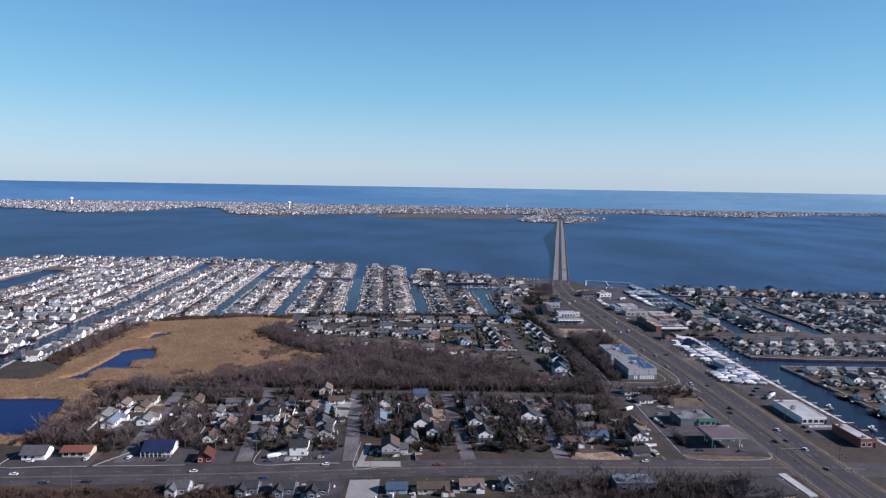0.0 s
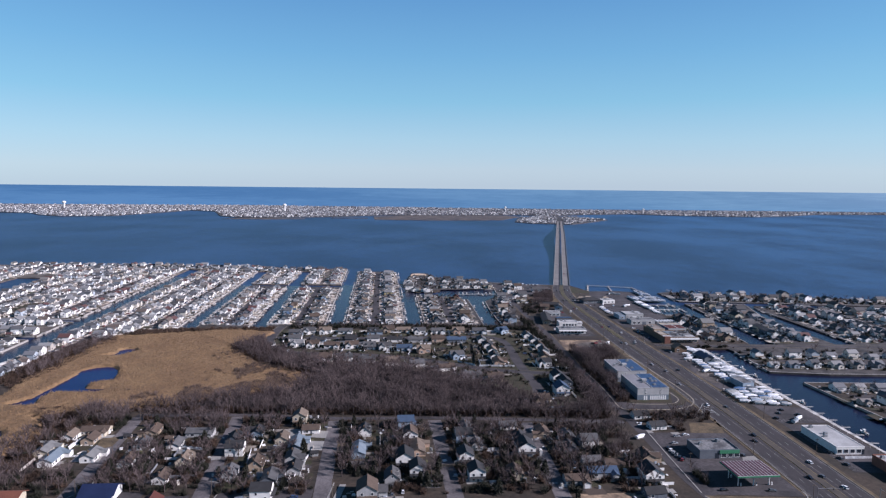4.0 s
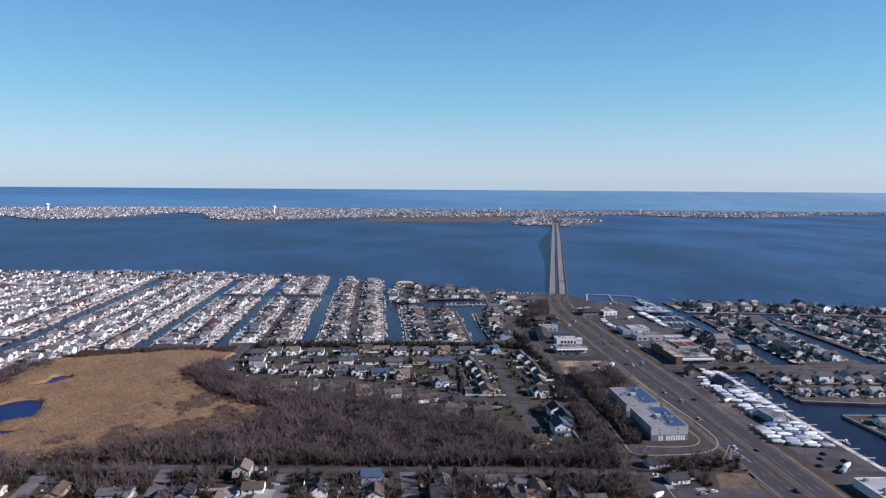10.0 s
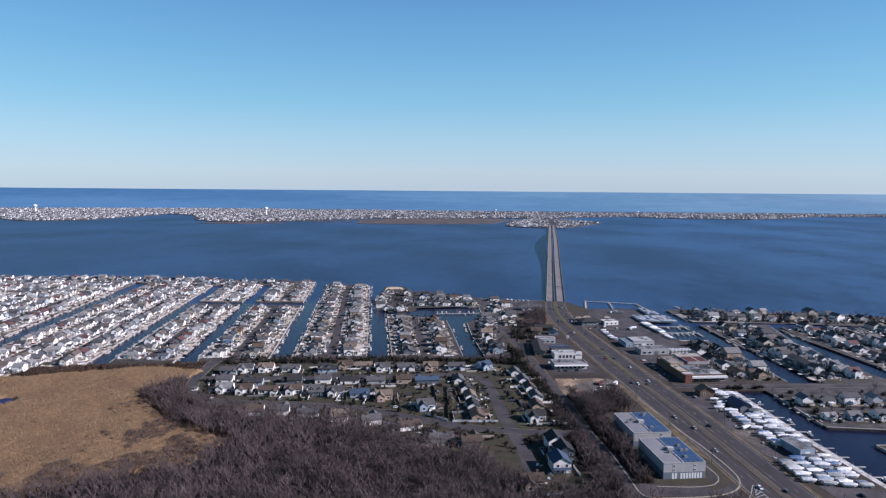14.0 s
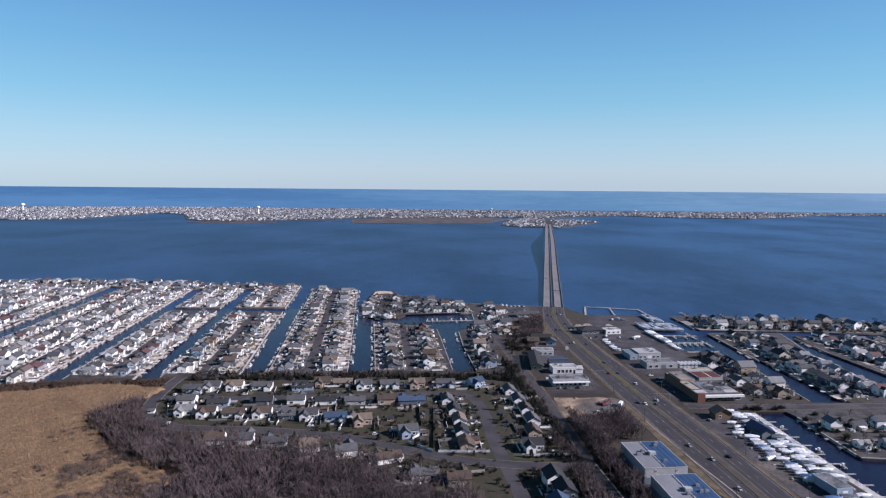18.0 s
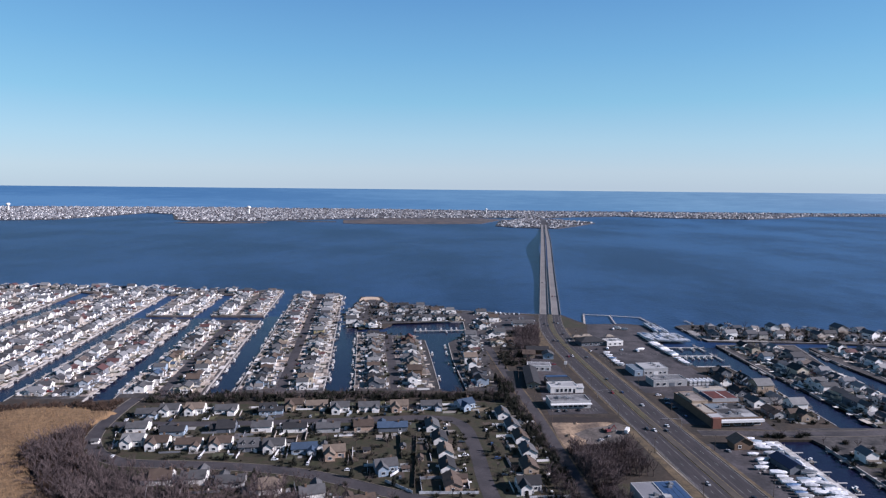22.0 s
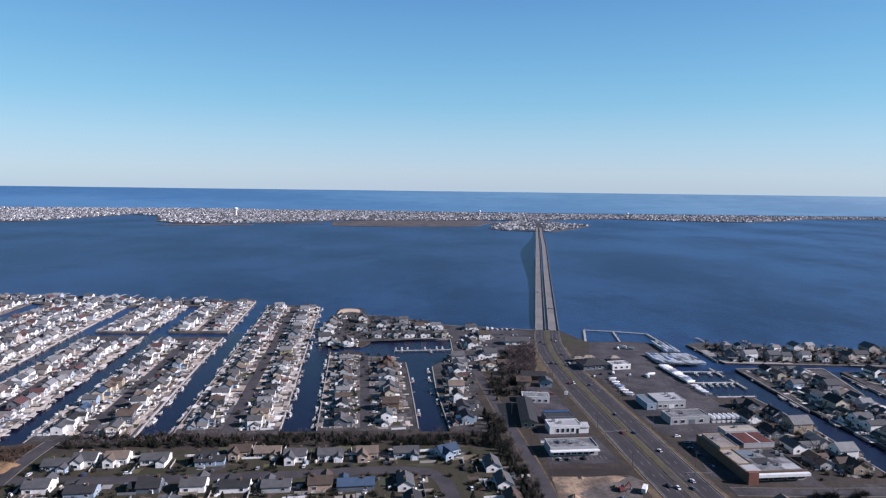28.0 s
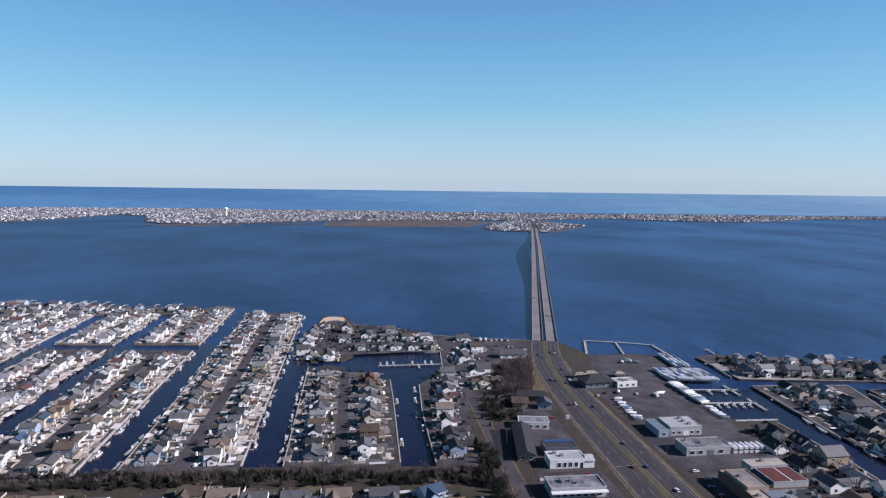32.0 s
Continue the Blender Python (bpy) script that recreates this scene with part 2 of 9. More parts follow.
mat("glass", (0.03, 0.04, 0.055), (0.022, 0.03, 0.042), 0.5, 3, 0.12, 0, spec=0.6, contrast=0.05)
mat("vinyl_white", (0.72, 0.725, 0.73), (0.50, 0.51, 0.53), 0.5, 3, 0.5, 0.15, jitter=0.2, contrast=0.08)
mat("gelcoat", (0.702, 0.702, 0.684), (0.63, 0.63, 0.612), 0.5, 3, 0.3, 0, jitter=0.12, contrast=0.05)
mat("boat_blue", (0.09, 0.17, 0.32), (0.07, 0.14, 0.27), 0.5, 3, 0.4, 0, jitter=0.2)
mat("bark", (0.09, 0.069, 0.057), (0.066, 0.051, 0.042), 0.5, 3, 0.95, 0, jitter=0.25)
mat("twigs", (0.150, 0.115, 0.112), (0.080, 0.060, 0.060), 0.05, 0.5, 0.95, 0, jitter=0.35, island=True)
mat("shrub", (0.085, 0.054, 0.038), (0.060, 0.038, 0.028), 0.06, 0.6, 0.95, 0, jitter=0.3, island=True)
mat("fringe_twigs", (0.165, 0.118, 0.092), (0.105, 0.074, 0.060), 0.06, 0.6, 0.95, 0, jitter=0.35, island=True)
mat("needles", (0.030, 0.031, 0.020), (0.018, 0.020, 0.013), 0.2, 2, 0.9, 0, jitter=0.35, island=True)
mat("maroon_metal", (0.085, 0.018, 0.030), (0.060, 0.012, 0.022), 0.4, 3, 0.5, 0)
mat("rubber", (0.025, 0.025, 0.026), (0.02, 0.02, 0.02), 1, 4, 0.8, 0)
mat("metal", (0.42, 0.43, 0.44), (0.34, 0.35, 0.36), 0.5, 4, 0.45, 0, metal=0.6)
for n, c in (("white", (0.75, 0.75, 0.75)), ("black", (0.02, 0.02, 0.022)), ("silver", (0.40, 0.41, 0.42)), ("blue", (0.04, 0.07, 0.16)), ("red", (0.28, 0.03, 0.03)), ("grey", (0.12, 0.125, 0.13))):
    mat(n + "_paint", c, tuple(v * 0.9 for v in c), 0.5, 3, 0.25, 0, spec=0.6, contrast=0.04)
mat("bridge_road", (0.225, 0.21, 0.20), (0.17, 0.16, 0.153), 0.05, 0.5, 0.85, 0, contrast=0.12)
mat("town_ground", (0.075, 0.074, 0.078), (0.048, 0.048, 0.053), 0.02, 0.2, 0.95, 0)
mat("pebble_lot", (0.080, 0.072, 0.069), (0.027, 0.025, 0.026), 0.09, 0.5, 0.95, 0.3, contrast=0.4)


def palette(name, tones, rough=0.8, scale=3.0):
    """One of several paints for each joined house, picked by the house's own tone value."""
    m = bpy.data.materials.new(name)
    m.use_nodes = True
    N, L = m.node_tree.nodes, m.node_tree.links
    b = N["Principled BSDF"]
    pick = N.new("ShaderNodeAttribute")
    pick.attribute_name = "tone"
    ramp = N.new("ShaderNodeValToRGB")
    ramp.color_ramp.interpolation = "CONSTANT"
    e = ramp.color_ramp.elements
    for k, c in enumerate(tones):
        while len(e) <= k:
            e.new(1.0)
        e[k].position, e[k].color = k / len(tones), aged(c)
    L.new(pick.outputs["Fac"], ramp.inputs[0])
    tc, n = N.new("ShaderNodeTexCoord"), N.new("ShaderNodeTexNoise")
    n.inputs["Scale"].default_value = scale
    L.new(tc.outputs["Object"], n.inputs["Vector"])
    g = N.new("ShaderNodeMapRange")
    g.inputs["To Min"].default_value, g.inputs["To Max"].default_value = 0.75, 1.25
    L.new(n.outputs["Fac"], g.inputs["Value"])
    h = N.new("ShaderNodeHueSaturation")
    L.new(ramp.outputs[0], h.inputs["Color"])
    L.new(g.outputs[0], h.inputs["Value"])
    L.new(h.outputs[0], b.inputs["Base Color"])
    b.inputs["Roughness"].default_value = rough
    MATS[name] = m


palette("house_paints", [(0.72, 0.71, 0.68), (0.48, 0.48, 0.47), (0.68, 0.67, 0.645), (0.58, 0.54, 0.47), (0.74, 0.73, 0.71), (0.36, 0.41, 0.46), (0.64, 0.64, 0.62), (0.40, 0.36, 0.32), (0.71, 0.70, 0.67), (0.19, 0.20, 0.22)])
palette("house_shingles", [(0.12, 0.12, 0.124), (0.04, 0.04, 0.044), (0.104, 0.08, 0.068), (0.096, 0.096, 0.104), (0.068, 0.0696, 0.076), (0.192, 0.192, 0.196), (0.056, 0.056, 0.0624), (0.16, 0.148, 0.14), (0.048, 0.0528, 0.064), (0.088, 0.036, 0.0336), (0.136, 0.14, 0.152), (0.24, 0.24, 0.24)], 0.9)
palette("lot_paints", [(0.52, 0.435, 0.35), (0.11, 0.088, 0.070), (0.40, 0.335, 0.28), (0.60, 0.51, 0.42), (0.065, 0.065, 0.035), (0.27, 0.22, 0.19), (0.50, 0.44, 0.39), (0.09, 0.082, 0.082), (0.36, 0.275, 0.21), (0.52, 0.445, 0.37)], 0.95, 0.6)
palette("yard_paints", [(0.055, 0.060, 0.022), (0.120, 0.082, 0.045), (0.040, 0.044, 0.018), (0.080, 0.055, 0.036), (0.28, 0.245, 0.21), (0.165, 0.125, 0.075), (0.060, 0.040, 0.028), (0.085, 0.080, 0.030), (0.10, 0.090, 0.088)], 0.95, 0.8)
palette("deck_paints", [(0.54, 0.45, 0.37), (0.62, 0.58, 0.53), (0.36, 0.295, 0.24), (0.48, 0.415, 0.35), (0.68, 0.645, 0.59), (0.23, 0.185, 0.148), (0.54, 0.47, 0.39)], 0.85, 2.0)
palette("island_paints", [(0.74, 0.73, 0.71), (0.10, 0.11, 0.14), (0.30, 0.31, 0.34), (0.66, 0.66, 0.65), (0.07, 0.075, 0.09), (0.22, 0.21, 0.22), (0.80, 0.79, 0.77), (0.14, 0.13, 0.14), (0.42, 0.43, 0.45), (0.09, 0.085, 0.08)], 0.9)
palette("island_roofs", [(0.20, 0.20, 0.215), (0.11, 0.11, 0.125), (0.30, 0.30, 0.31), (0.16, 0.155, 0.16), (0.24, 0.235, 0.24), (0.36, 0.36, 0.365), (0.13, 0.13, 0.145)], 0.9)
palette("car_paints", [(0.7, 0.7, 0.7), (0.03, 0.03, 0.03), (0.35, 0.36, 0.37), (0.05, 0.07, 0.14), (0.75, 0.75, 0.75), (0.12, 0.12, 0.13), (0.25, 0.03, 0.03)], 0.35)
mat("far_marsh", (0.120, 0.094, 0.082), (0.055, 0.049, 0.052), 0.02, 0.12, 0.95, 0, contrast=0.5)

# ---- shaping helpers ----
# the plan below is drawn in units of 1.45 m; heights of land, roads and bridge too
PLAN = 1.45


def at(x, y, z, rx=0, ry=0, rz=0):
    """A pose in metres from a place on the plan."""
    return pose(x * PLAN, y * PLAN, z * PLAN, rx, ry, rz)



class Geo:
    """Gathers corners and faces of one mesh; each face keeps the slot of its material."""

    def __init__(self):
        self.v, self.f, self.s = [], [], []

    def add(self, vs, fs, slot=0):
        n = len(self.v)
        self.v += [tuple(p) for p in vs]
        self.f += [tuple(i + n for i in f) for f in fs]
        self.s += [slot] * len(fs)
        return self

    def hexa(self, low, high, slot=0):
        return self.add(list(low) + list(high), [(3, 2, 1, 0), (4, 5, 6, 7), (0, 1, 5, 4), (1, 2, 6, 5), (2, 3, 7, 6), (3, 0, 4, 7)], slot)

    def box(self, x0, y0, z0, x1, y1, z1, slot=0, taper=0.0):
        t = taper
        return self.hexa([(x0, y0, z0), (x1, y0, z0), (x1, y1, z0), (x0, y1, z0)],
                         [(x0 + t, y0 + t, z1), (x1 - t, y0 + t, z1), (x1 - t, y1 - t, z1), (x0 + t, y1 - t, z1)], slot)

    def tube(self, a, b, r0, r1, n=6, slot=0):
        a, b = Vector(a), Vector(b)
        q = (b - a).to_track_quat("Z", "Y")
        ring = [Vector((math.cos(k * math.tau / n), math.sin(k * math.tau / n), 0)) for k in range(n)]
        vs = [a + q @ (p * r0) for p in ring] + [b + q @ (p * r1) for p in ring]
        fs = [(k, (k + 1) % n, n + (k + 1) % n, n + k) for k in range(n)] + [tuple(range(n, 2 * n)), tuple(reversed(range(n)))]
        return self.add(vs, fs, slot)

    def shell(self, x0, y0, x1, y1, z0, h, rise, along="x"):
        """Walls with gable ends; the ridge runs along x or y."""
        ym, xm, e, r = (y0 + y1) / 2, (x0 + x1) / 2, z0 + h, z0 + h + rise
        self.add([(x0, y0, z0), (x1, y0, z0), (x1, y1, z0), (x0, y1, z0), (x0, y0, e), (x1, y0, e), (x1, y1, e), (x0, y1, e)],
                 [(3, 2, 1, 0), (0, 1, 5, 4), (1, 2, 6, 5), (2, 3, 7, 6), (3, 0, 4, 7)])
        if along == "x":
            return self.add([(x0, y0, e), (x0, y1, e), (x0, ym, r), (x1, y0, e), (x1, y1, e), (x1, ym, r)], [(1, 0, 2), (3, 4, 5)])
        return self.add([(x0, y0, e), (x1, y0, e), (xm, y0, r), (x0, y1, e), (x1, y1, e), (xm, y1, r)], [(0, 1, 2), (4, 3, 5)])

    def gable(self, x0, y0, x1, y1, e, rise, along="x", over=0.45, thick=0.22):
        """Two roof slabs that meet at the ridge, with eaves."""
        if along == "y":
            part_ = Geo().gable(y0, x0, y1, x1, e, rise, "x", over, thick)
            return self.add([(y, x, z) for x, y, z in part_.v], [tuple(reversed(f)) for f in part_.f])
        ym, half = (y0 + y1) / 2, (y1 - y0) / 2
        drop = rise * over / half
        a, b = x0 - over, x1 + over
        for side in (-1, 1):
            yo = ym + side * (half + over)
            low = [(a, yo, e - drop), (b, yo, e - drop), (b, ym, e + rise), (a, ym, e + rise)]
            if side > 0:
                low = [low[1], low[0], low[3], low[2]]
            self.hexa([(x, y, z + 0.01) for x, y, z in low], [(x, y, z + thick) for x, y, z in low])
        return self

    def hip(self, x0, y0, x1, y1, e, rise, over=0.5, thick=0.2):
        a, b, c, d = x0 - over, y0 - over, x1 + over, y1 + over
        w = min(c - a, d - b) / 2
        if c - a >= d - b:
            r0, r1 = (a + w, (b + d) / 2), (c - w + 0.01, (b + d) / 2)
        else:
            r0, r1 = ((a + c) / 2, b + w), ((a + c) / 2, d - w + 0.01)
        t = e + thick
        vs = [(a, b, e), (c, b, e), (c, d, e), (a, d, e), (a, b, t), (c, b, t), (c, d, t), (a, d, t), (*r0, t + rise), (*r1, t + rise)]
        fs = [(3, 2, 1, 0), (0, 1, 5, 4), (1, 2, 6, 5), (2, 3, 7, 6), (3, 0, 4, 7)]
        fs += [(4, 5, 9, 8), (5, 6, 9), (6, 7, 8, 9), (7, 4, 8)] if c - a >= d - b else [(4, 5, 8), (5, 6, 9, 8), (6, 7, 9), (7, 4, 8, 9)]
        return self.add(vs, fs)

    def mesh(self, name, *materials):
        me = bpy.data.meshes.new(name)
        me.from_pydata(self.v, [], self.f)
        for m in materials:
            me.materials.append(MATS[m])
        if any(self.s):
            me.polygons.foreach_set("material_index", self.s)
        me.update()
        return me


def part(name, geo, materials, parent, label=""):
    """One mesh under a thing or under a part."""
    ob = new(name, geo.mesh(name, *([materials] if isinstance(materials, str) else materials)))
    ob.parent = parent
    return tagged(ob, label)


def structure(name, geo, material, label, category):
    geo.v = [(x * PLAN, y * PLAN, z * PLAN) for x, y, z in geo.v]
    ob = new(name, geo.mesh(name, *([material] if isinstance(material, str) else material)))
    return tagged(ob, label, category, kind="structure")


def thing(name, label, category, group="", m=None):
    ob = new(name)
    if m is not None:
        ob.matrix_world = m
    return tagged(ob, label, category, group)


def slab(outline, z0, z1):
    n = len(outline)
    area = sum(outline[i][0] * outline[(i + 1) % n][1] - outline[(i + 1) % n][0] * outline[i][1] for i in range(n))
    pts = outline if area > 0 else outline[::-1]
    g = Geo()
    g.add([(x, y, z1) for x, y in pts] + [(x, y, z0) for x, y in pts], [tuple(range(n))] + [(i, n + i, n + (i + 1) % n, (i + 1) % n) for i in range(n)])
    return g


def curve(points, step=6.0):
    """A smooth line through the points."""
    p = [np.array(q, float) for q in points]
    p = [2 * p[0] - p[1]] + p + [2 * p[-1] - p[-2]]
    out = []
    for i in range(1, len(p) - 2):
        n = max(2, int(np.linalg.norm(p[i + 1] - p[i]) / step))
        for k in range(n):
            t = k / n
            out.append(0.5 * (2 * p[i] + (p[i + 1] - p[i - 1]) * t + (2 * p[i - 1] - 5 * p[i] + 4 * p[i + 1] - p[i + 2]) * t * t
                              + (3 * p[i] - p[i - 1] - 3 * p[i + 1] + p[i + 2]) * t ** 3))
    return np.array(out + [p[-2]])


def offset(line, d):
    """The line moved sideways to its right by d, a number or one for each point."""
    g = np.gradient(line[:, :2], axis=0)
    g /= np.linalg.norm(g, axis=1)[:, None]
    return line[:, :2] + np.stack([g[:, 1], -g[:, 0]], 1) * np.reshape(d, (-1, 1))


def ribbon(line, left, right, z0, z1, g=None):
    """A band along a line from left to right of it, between two heights."""
    g = g or Geo()
    a, b = offset(line, left), offset(line, right)
    n = len(line)
    za, zb = np.broadcast_to(z0, n), np.broadcast_to(z1, n)
    vs = [(*p, h) for p, h in zip(a, zb)] + [(*p, h) for p, h in zip(b, zb)] + [(*p, h) for p, h in zip(a, za)] + [(*p, h) for p, h in zip(b, za)]
    fs = []
    for i in range(n - 1):
        fs += [(n + i, n + i + 1, i + 1, i), (i, i + 1, 2 * n + i + 1, 2 * n + i), (n + i + 1, n + i, 3 * n + i, 3 * n + i + 1)]
    fs += [(0, 2 * n, 3 * n, n), (2 * n - 1, 4 * n - 1, 3 * n - 1, n - 1)]
    return g.add(vs, fs)


def stuff_mesh(name, verts, tris, material, label, category):
    """Many small pieces in one mesh."""
    me = bpy.data.meshes.new(name)
    me.vertices.add(len(verts))
    me.vertices.foreach_set("co", (np.asarray(verts, np.float32) * PLAN).ravel())
    me.loops.add(3 * len(tris))
    me.loops.foreach_set("vertex_index", np.asarray(tris, np.int32).ravel())
    me.polygons.add(len(tris))
    me.polygons.foreach_set("loop_start", np.arange(0, 3 * len(tris), 3, dtype=np.int32))
    me.materials.append(MATS[material])
    me.update(calc_edges=True)
    return tagged(new(name, me), label, category, kind="stuff")


def inside(poly, x, y):
    poly = np.array(poly)
    hit = np.zeros(np.shape(x), bool)
    for (xa, ya), (xb, yb) in zip(poly, np.roll(poly, -1, 0)):
        hit ^= ((ya > y) != (yb > y)) & (x < (xb - xa) * (y - ya) / (yb - ya + 1e-9) + xa)
    return hit


def sk(x, y):
    """A place on the lagoon grid, which leans from the axis: x is taken at y = 600."""
    return (x - 0.1 * (y - 600), y)


rng = random.Random(11)
GROUND = 1.2

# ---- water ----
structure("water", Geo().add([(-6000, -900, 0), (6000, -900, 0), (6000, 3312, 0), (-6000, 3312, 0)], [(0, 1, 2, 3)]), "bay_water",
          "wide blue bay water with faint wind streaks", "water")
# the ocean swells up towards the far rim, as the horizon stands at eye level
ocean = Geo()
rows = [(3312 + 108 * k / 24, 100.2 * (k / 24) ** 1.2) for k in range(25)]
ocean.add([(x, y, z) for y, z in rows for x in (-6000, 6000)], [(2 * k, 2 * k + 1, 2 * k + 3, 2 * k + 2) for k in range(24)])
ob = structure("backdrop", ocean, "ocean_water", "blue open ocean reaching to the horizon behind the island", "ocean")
for p in ob.data.polygons:
    p.use_smooth = True
# sheltered lagoon water, darker and smoother than the bay
for x0, x1, y0, y1 in ((-32, -14, 545, 720), (-99.5, -82, 540, 760), (-162, -146.5, 530, 752), (-219, -204, 525, 752), (-316.5, -297.5, 355, 812)):
    g = Geo().add([(*sk(x0, y0), 0.02), (*sk(x1, y0), 0.02), (*sk(x1, y1), 0.02), (*sk(x0, y1), 0.02)], [(0, 1, 2, 3)])
    structure("water", g, "lagoon_water", "calm dark lagoon water between bulkheads", "water")
structure("water", Geo().add([(0, 545, 0.021), (70, 545, 0.021), (70, 745, 0.021), (0, 745, 0.021)], [(0, 1, 2, 3)]), "lagoon_water", "calm dark water of a boat basin", "water")
structure("water", Geo().add([(180, 200, 0.021), (620, 200, 0.021), (620, 655, 0.021), (205, 655, 0.021)], [(0, 1, 2, 3)]), "lagoon_water", "calm dark canal water behind the boatyard", "water")

# ---- land ----
WEST_SHORE = [(-3000, -800), (-3000, 330), (-272, 330), (-274, 365), sk(-298, 560), sk(-298, 872), sk(-219, 872), sk(-219, 528), sk(-204, 534),
        sk(-204, 743), sk(-162, 743), sk(-162, 534), sk(-146.5, 538), sk(-146.5, 740), sk(-99.5, 740), sk(-99.5, 545)]
BASIN_SHORE = [sk(-82, 548), sk(-82, 874),
        sk(-32, 866), sk(-32, 552), sk(-14, 552), sk(-14, 698), (0, 698), (0, 688), (13, 676), (31, 672), (34, 640), (37, 600), (41, 552), (56, 552),
        (54, 570), (50, 616), (49, 663), (64.5, 690), (64.5, 738), (3, 738), (2, 724), (-4, 712), sk(-14, 712)]
BAY_SHORE = [(-38, 838), (-38, 857), (-16, 857),
        (-9, 826), (30, 810), (62, 786), (102, 776), (138, 769), (158, 767), (168, 738), (172, 728), (205, 731), (228, 722), (214, 690), (211, 632),
        (213, 601), (234, 601), (240, 555), (240, 497), (217, 497), (217, 483), (195, 483), (197, 415), (202, 360), (208, 277), (212, -800)]
MAIN = WEST_SHORE + BASIN_SHORE + BAY_SHORE
EAST = [(217, 483), (218.5, 476), (218.4, 426), (255, 422), (3000, 424), (3000, 560), (600, 652), (384, 650), (383, 500), (375, 500), (376, 652), (321, 652),
        (316, 600), (324, 500), (307, 499), (300, 560), (303, 605), (312, 640), (314, 659), (252.5, 658), (252.8, 617), (254.5, 589), (257, 562), (259, 538), (261, 516), (262, 497), (217, 497)]
SOUTHEAST = [(228, 406), (3000, 406), (3000, -800), (236, -800), (236, 348)]
OUTER = [(252.5, 671.5), (249.5, 693), (247, 722), (258, 728), (275, 727), (292, 722), (326, 718), (361, 713), (386, 705), (600, 680), (600, 654), (387, 657.5), (337, 666.5)]
structure("ground_mainland", slab(MAIN, -1, GROUND), "yard", "flat mainland ground of dormant grass and bare soil", "ground")
structure("ground_east", slab(EAST, -1, GROUND), "pebble_lot", "flat filled land between canals", "ground")
structure("ground_southeast", slab(SOUTHEAST, -1, GROUND), "yard", "flat grassy land across the canal", "ground")
structure("ground_outer", slab(OUTER, -1, GROUND), "pebble_lot", "narrow filled spit along the bay", "ground")
WEST = [[sk(-146.5, 755), sk(-99.5, 755), sk(-99.5, 880), sk(-101, 900), sk(-110, 903), sk(-146.5, 880)], [sk(-204, 754), sk(-162, 754), sk(-162, 868), sk(-204, 868)],
        [(-3000, 345), (-291, 345), sk(-316.5, 434), (-3000, 434)], [(-3000, 444), sk(-316.5, 444), sk(-316.5, 489), (-3000, 489)],
        [(-3000, 499), sk(-316.5, 499), sk(-316.5, 549), (-3000, 549)], [sk(-455, 559), sk(-316.5, 559), sk(-316.5, 815), sk(-455, 815)],
        [(-3000, 559), sk(-500, 559), sk(-500, 785), (-3000, 785)], [(-3000, 785.1), sk(-455, 785.1), sk(-455, 815), sk(-316.5, 815.1), sk(-316.5, 880), (-3000, 885)]]
for k, o in enumerate(WEST):
    structure("ground_lagoon_%d" % (k + 1), slab(o, -1, GROUND), "mixed_lot", "flat gravelled lagoon land behind timber bulkheads", "ground")
BAYFRONT = [(-3000, 903), (-560, 903), (-357, 905), (-300, 900), (-242, 891), (-187, 884), (-172, 882)]
structure("ground_bayfront", slab(BAYFRONT + [(-174, 863), (-215, 866), (-246, 860), (-284, 871), (-334, 871), (-345, 876), (-3000, 882)], -1, GROUND + 0.01), "mixed_lot",
          "strip of gravelled land closing the lagoons off from the bay", "ground")
# pale gravel lots on the fingers that join the mainland
for o in ([sk(-297.4, 533), sk(-219.6, 533), sk(-219.6, 871), sk(-297.4, 871)], [sk(-203.4, 538), sk(-162.6, 538), sk(-162.6, 742), sk(-203.4, 742)],
          [sk(-146, 541), sk(-100, 541), sk(-100, 739), sk(-146, 739)], [sk(-81.5, 549), sk(-32.5, 549), sk(-32.5, 865), sk(-81.5, 873)],
          [sk(-13.5, 553), (40, 553), (36.5, 600), (33, 640), (30, 671), (0, 687), (-1, 697), sk(-13.5, 697)],
          [(-35, 722), (61, 739), (61, 785), (30, 809), (-10, 825), (-17, 856), (-37, 856), (-37, 838)], [(57, 553), (51, 616), (50, 663), (65.5, 690), (65.5, 785), (100, 775), (84, 690), (74, 600), (78, 553)]):
    structure("ground_lots", slab(o, 1.0, GROUND + 0.02), "pebble_lot", "gravelly lots along the lagoon", "ground")
ISLAND = [(-3600, 2560), (-2200, 2480), (-1537, 2333), (-1420, 2200), (-1311, 2140), (-1159, 2195), (-1109, 2487), (-1089, 2691), (-952, 2609), (-800, 2250), (-722, 2180),
          (-593, 2170), (-397, 2280), (-230, 2420), (0, 2450), (300, 2540), (444, 2500), (620, 2650), (810, 2738), (1007, 2624), (1283, 2574), (1500, 2700), (1722, 2880),
          (2069, 2933), (3900, 2960), (3900, 3120), (2213, 3131), (1487, 3135), (647, 3118), (-187, 3245), (-1063, 3302), (-2113, 3155), (-3600, 3080)]
PELICAN = [(238, 2053), (280, 1995), (324, 1980), (407, 1963), (480, 2060), (595, 2252), (503, 2424), (430, 2510), (278, 2317)]
structure("ground_island", slab(ISLAND, -1, 1.5), "town_ground", "long built-up barrier island of sand", "island")
structure("ground_small_island", slab(PELICAN, -1, 1.4), "town_ground", "small built-up island at the bridge's far end", "island")
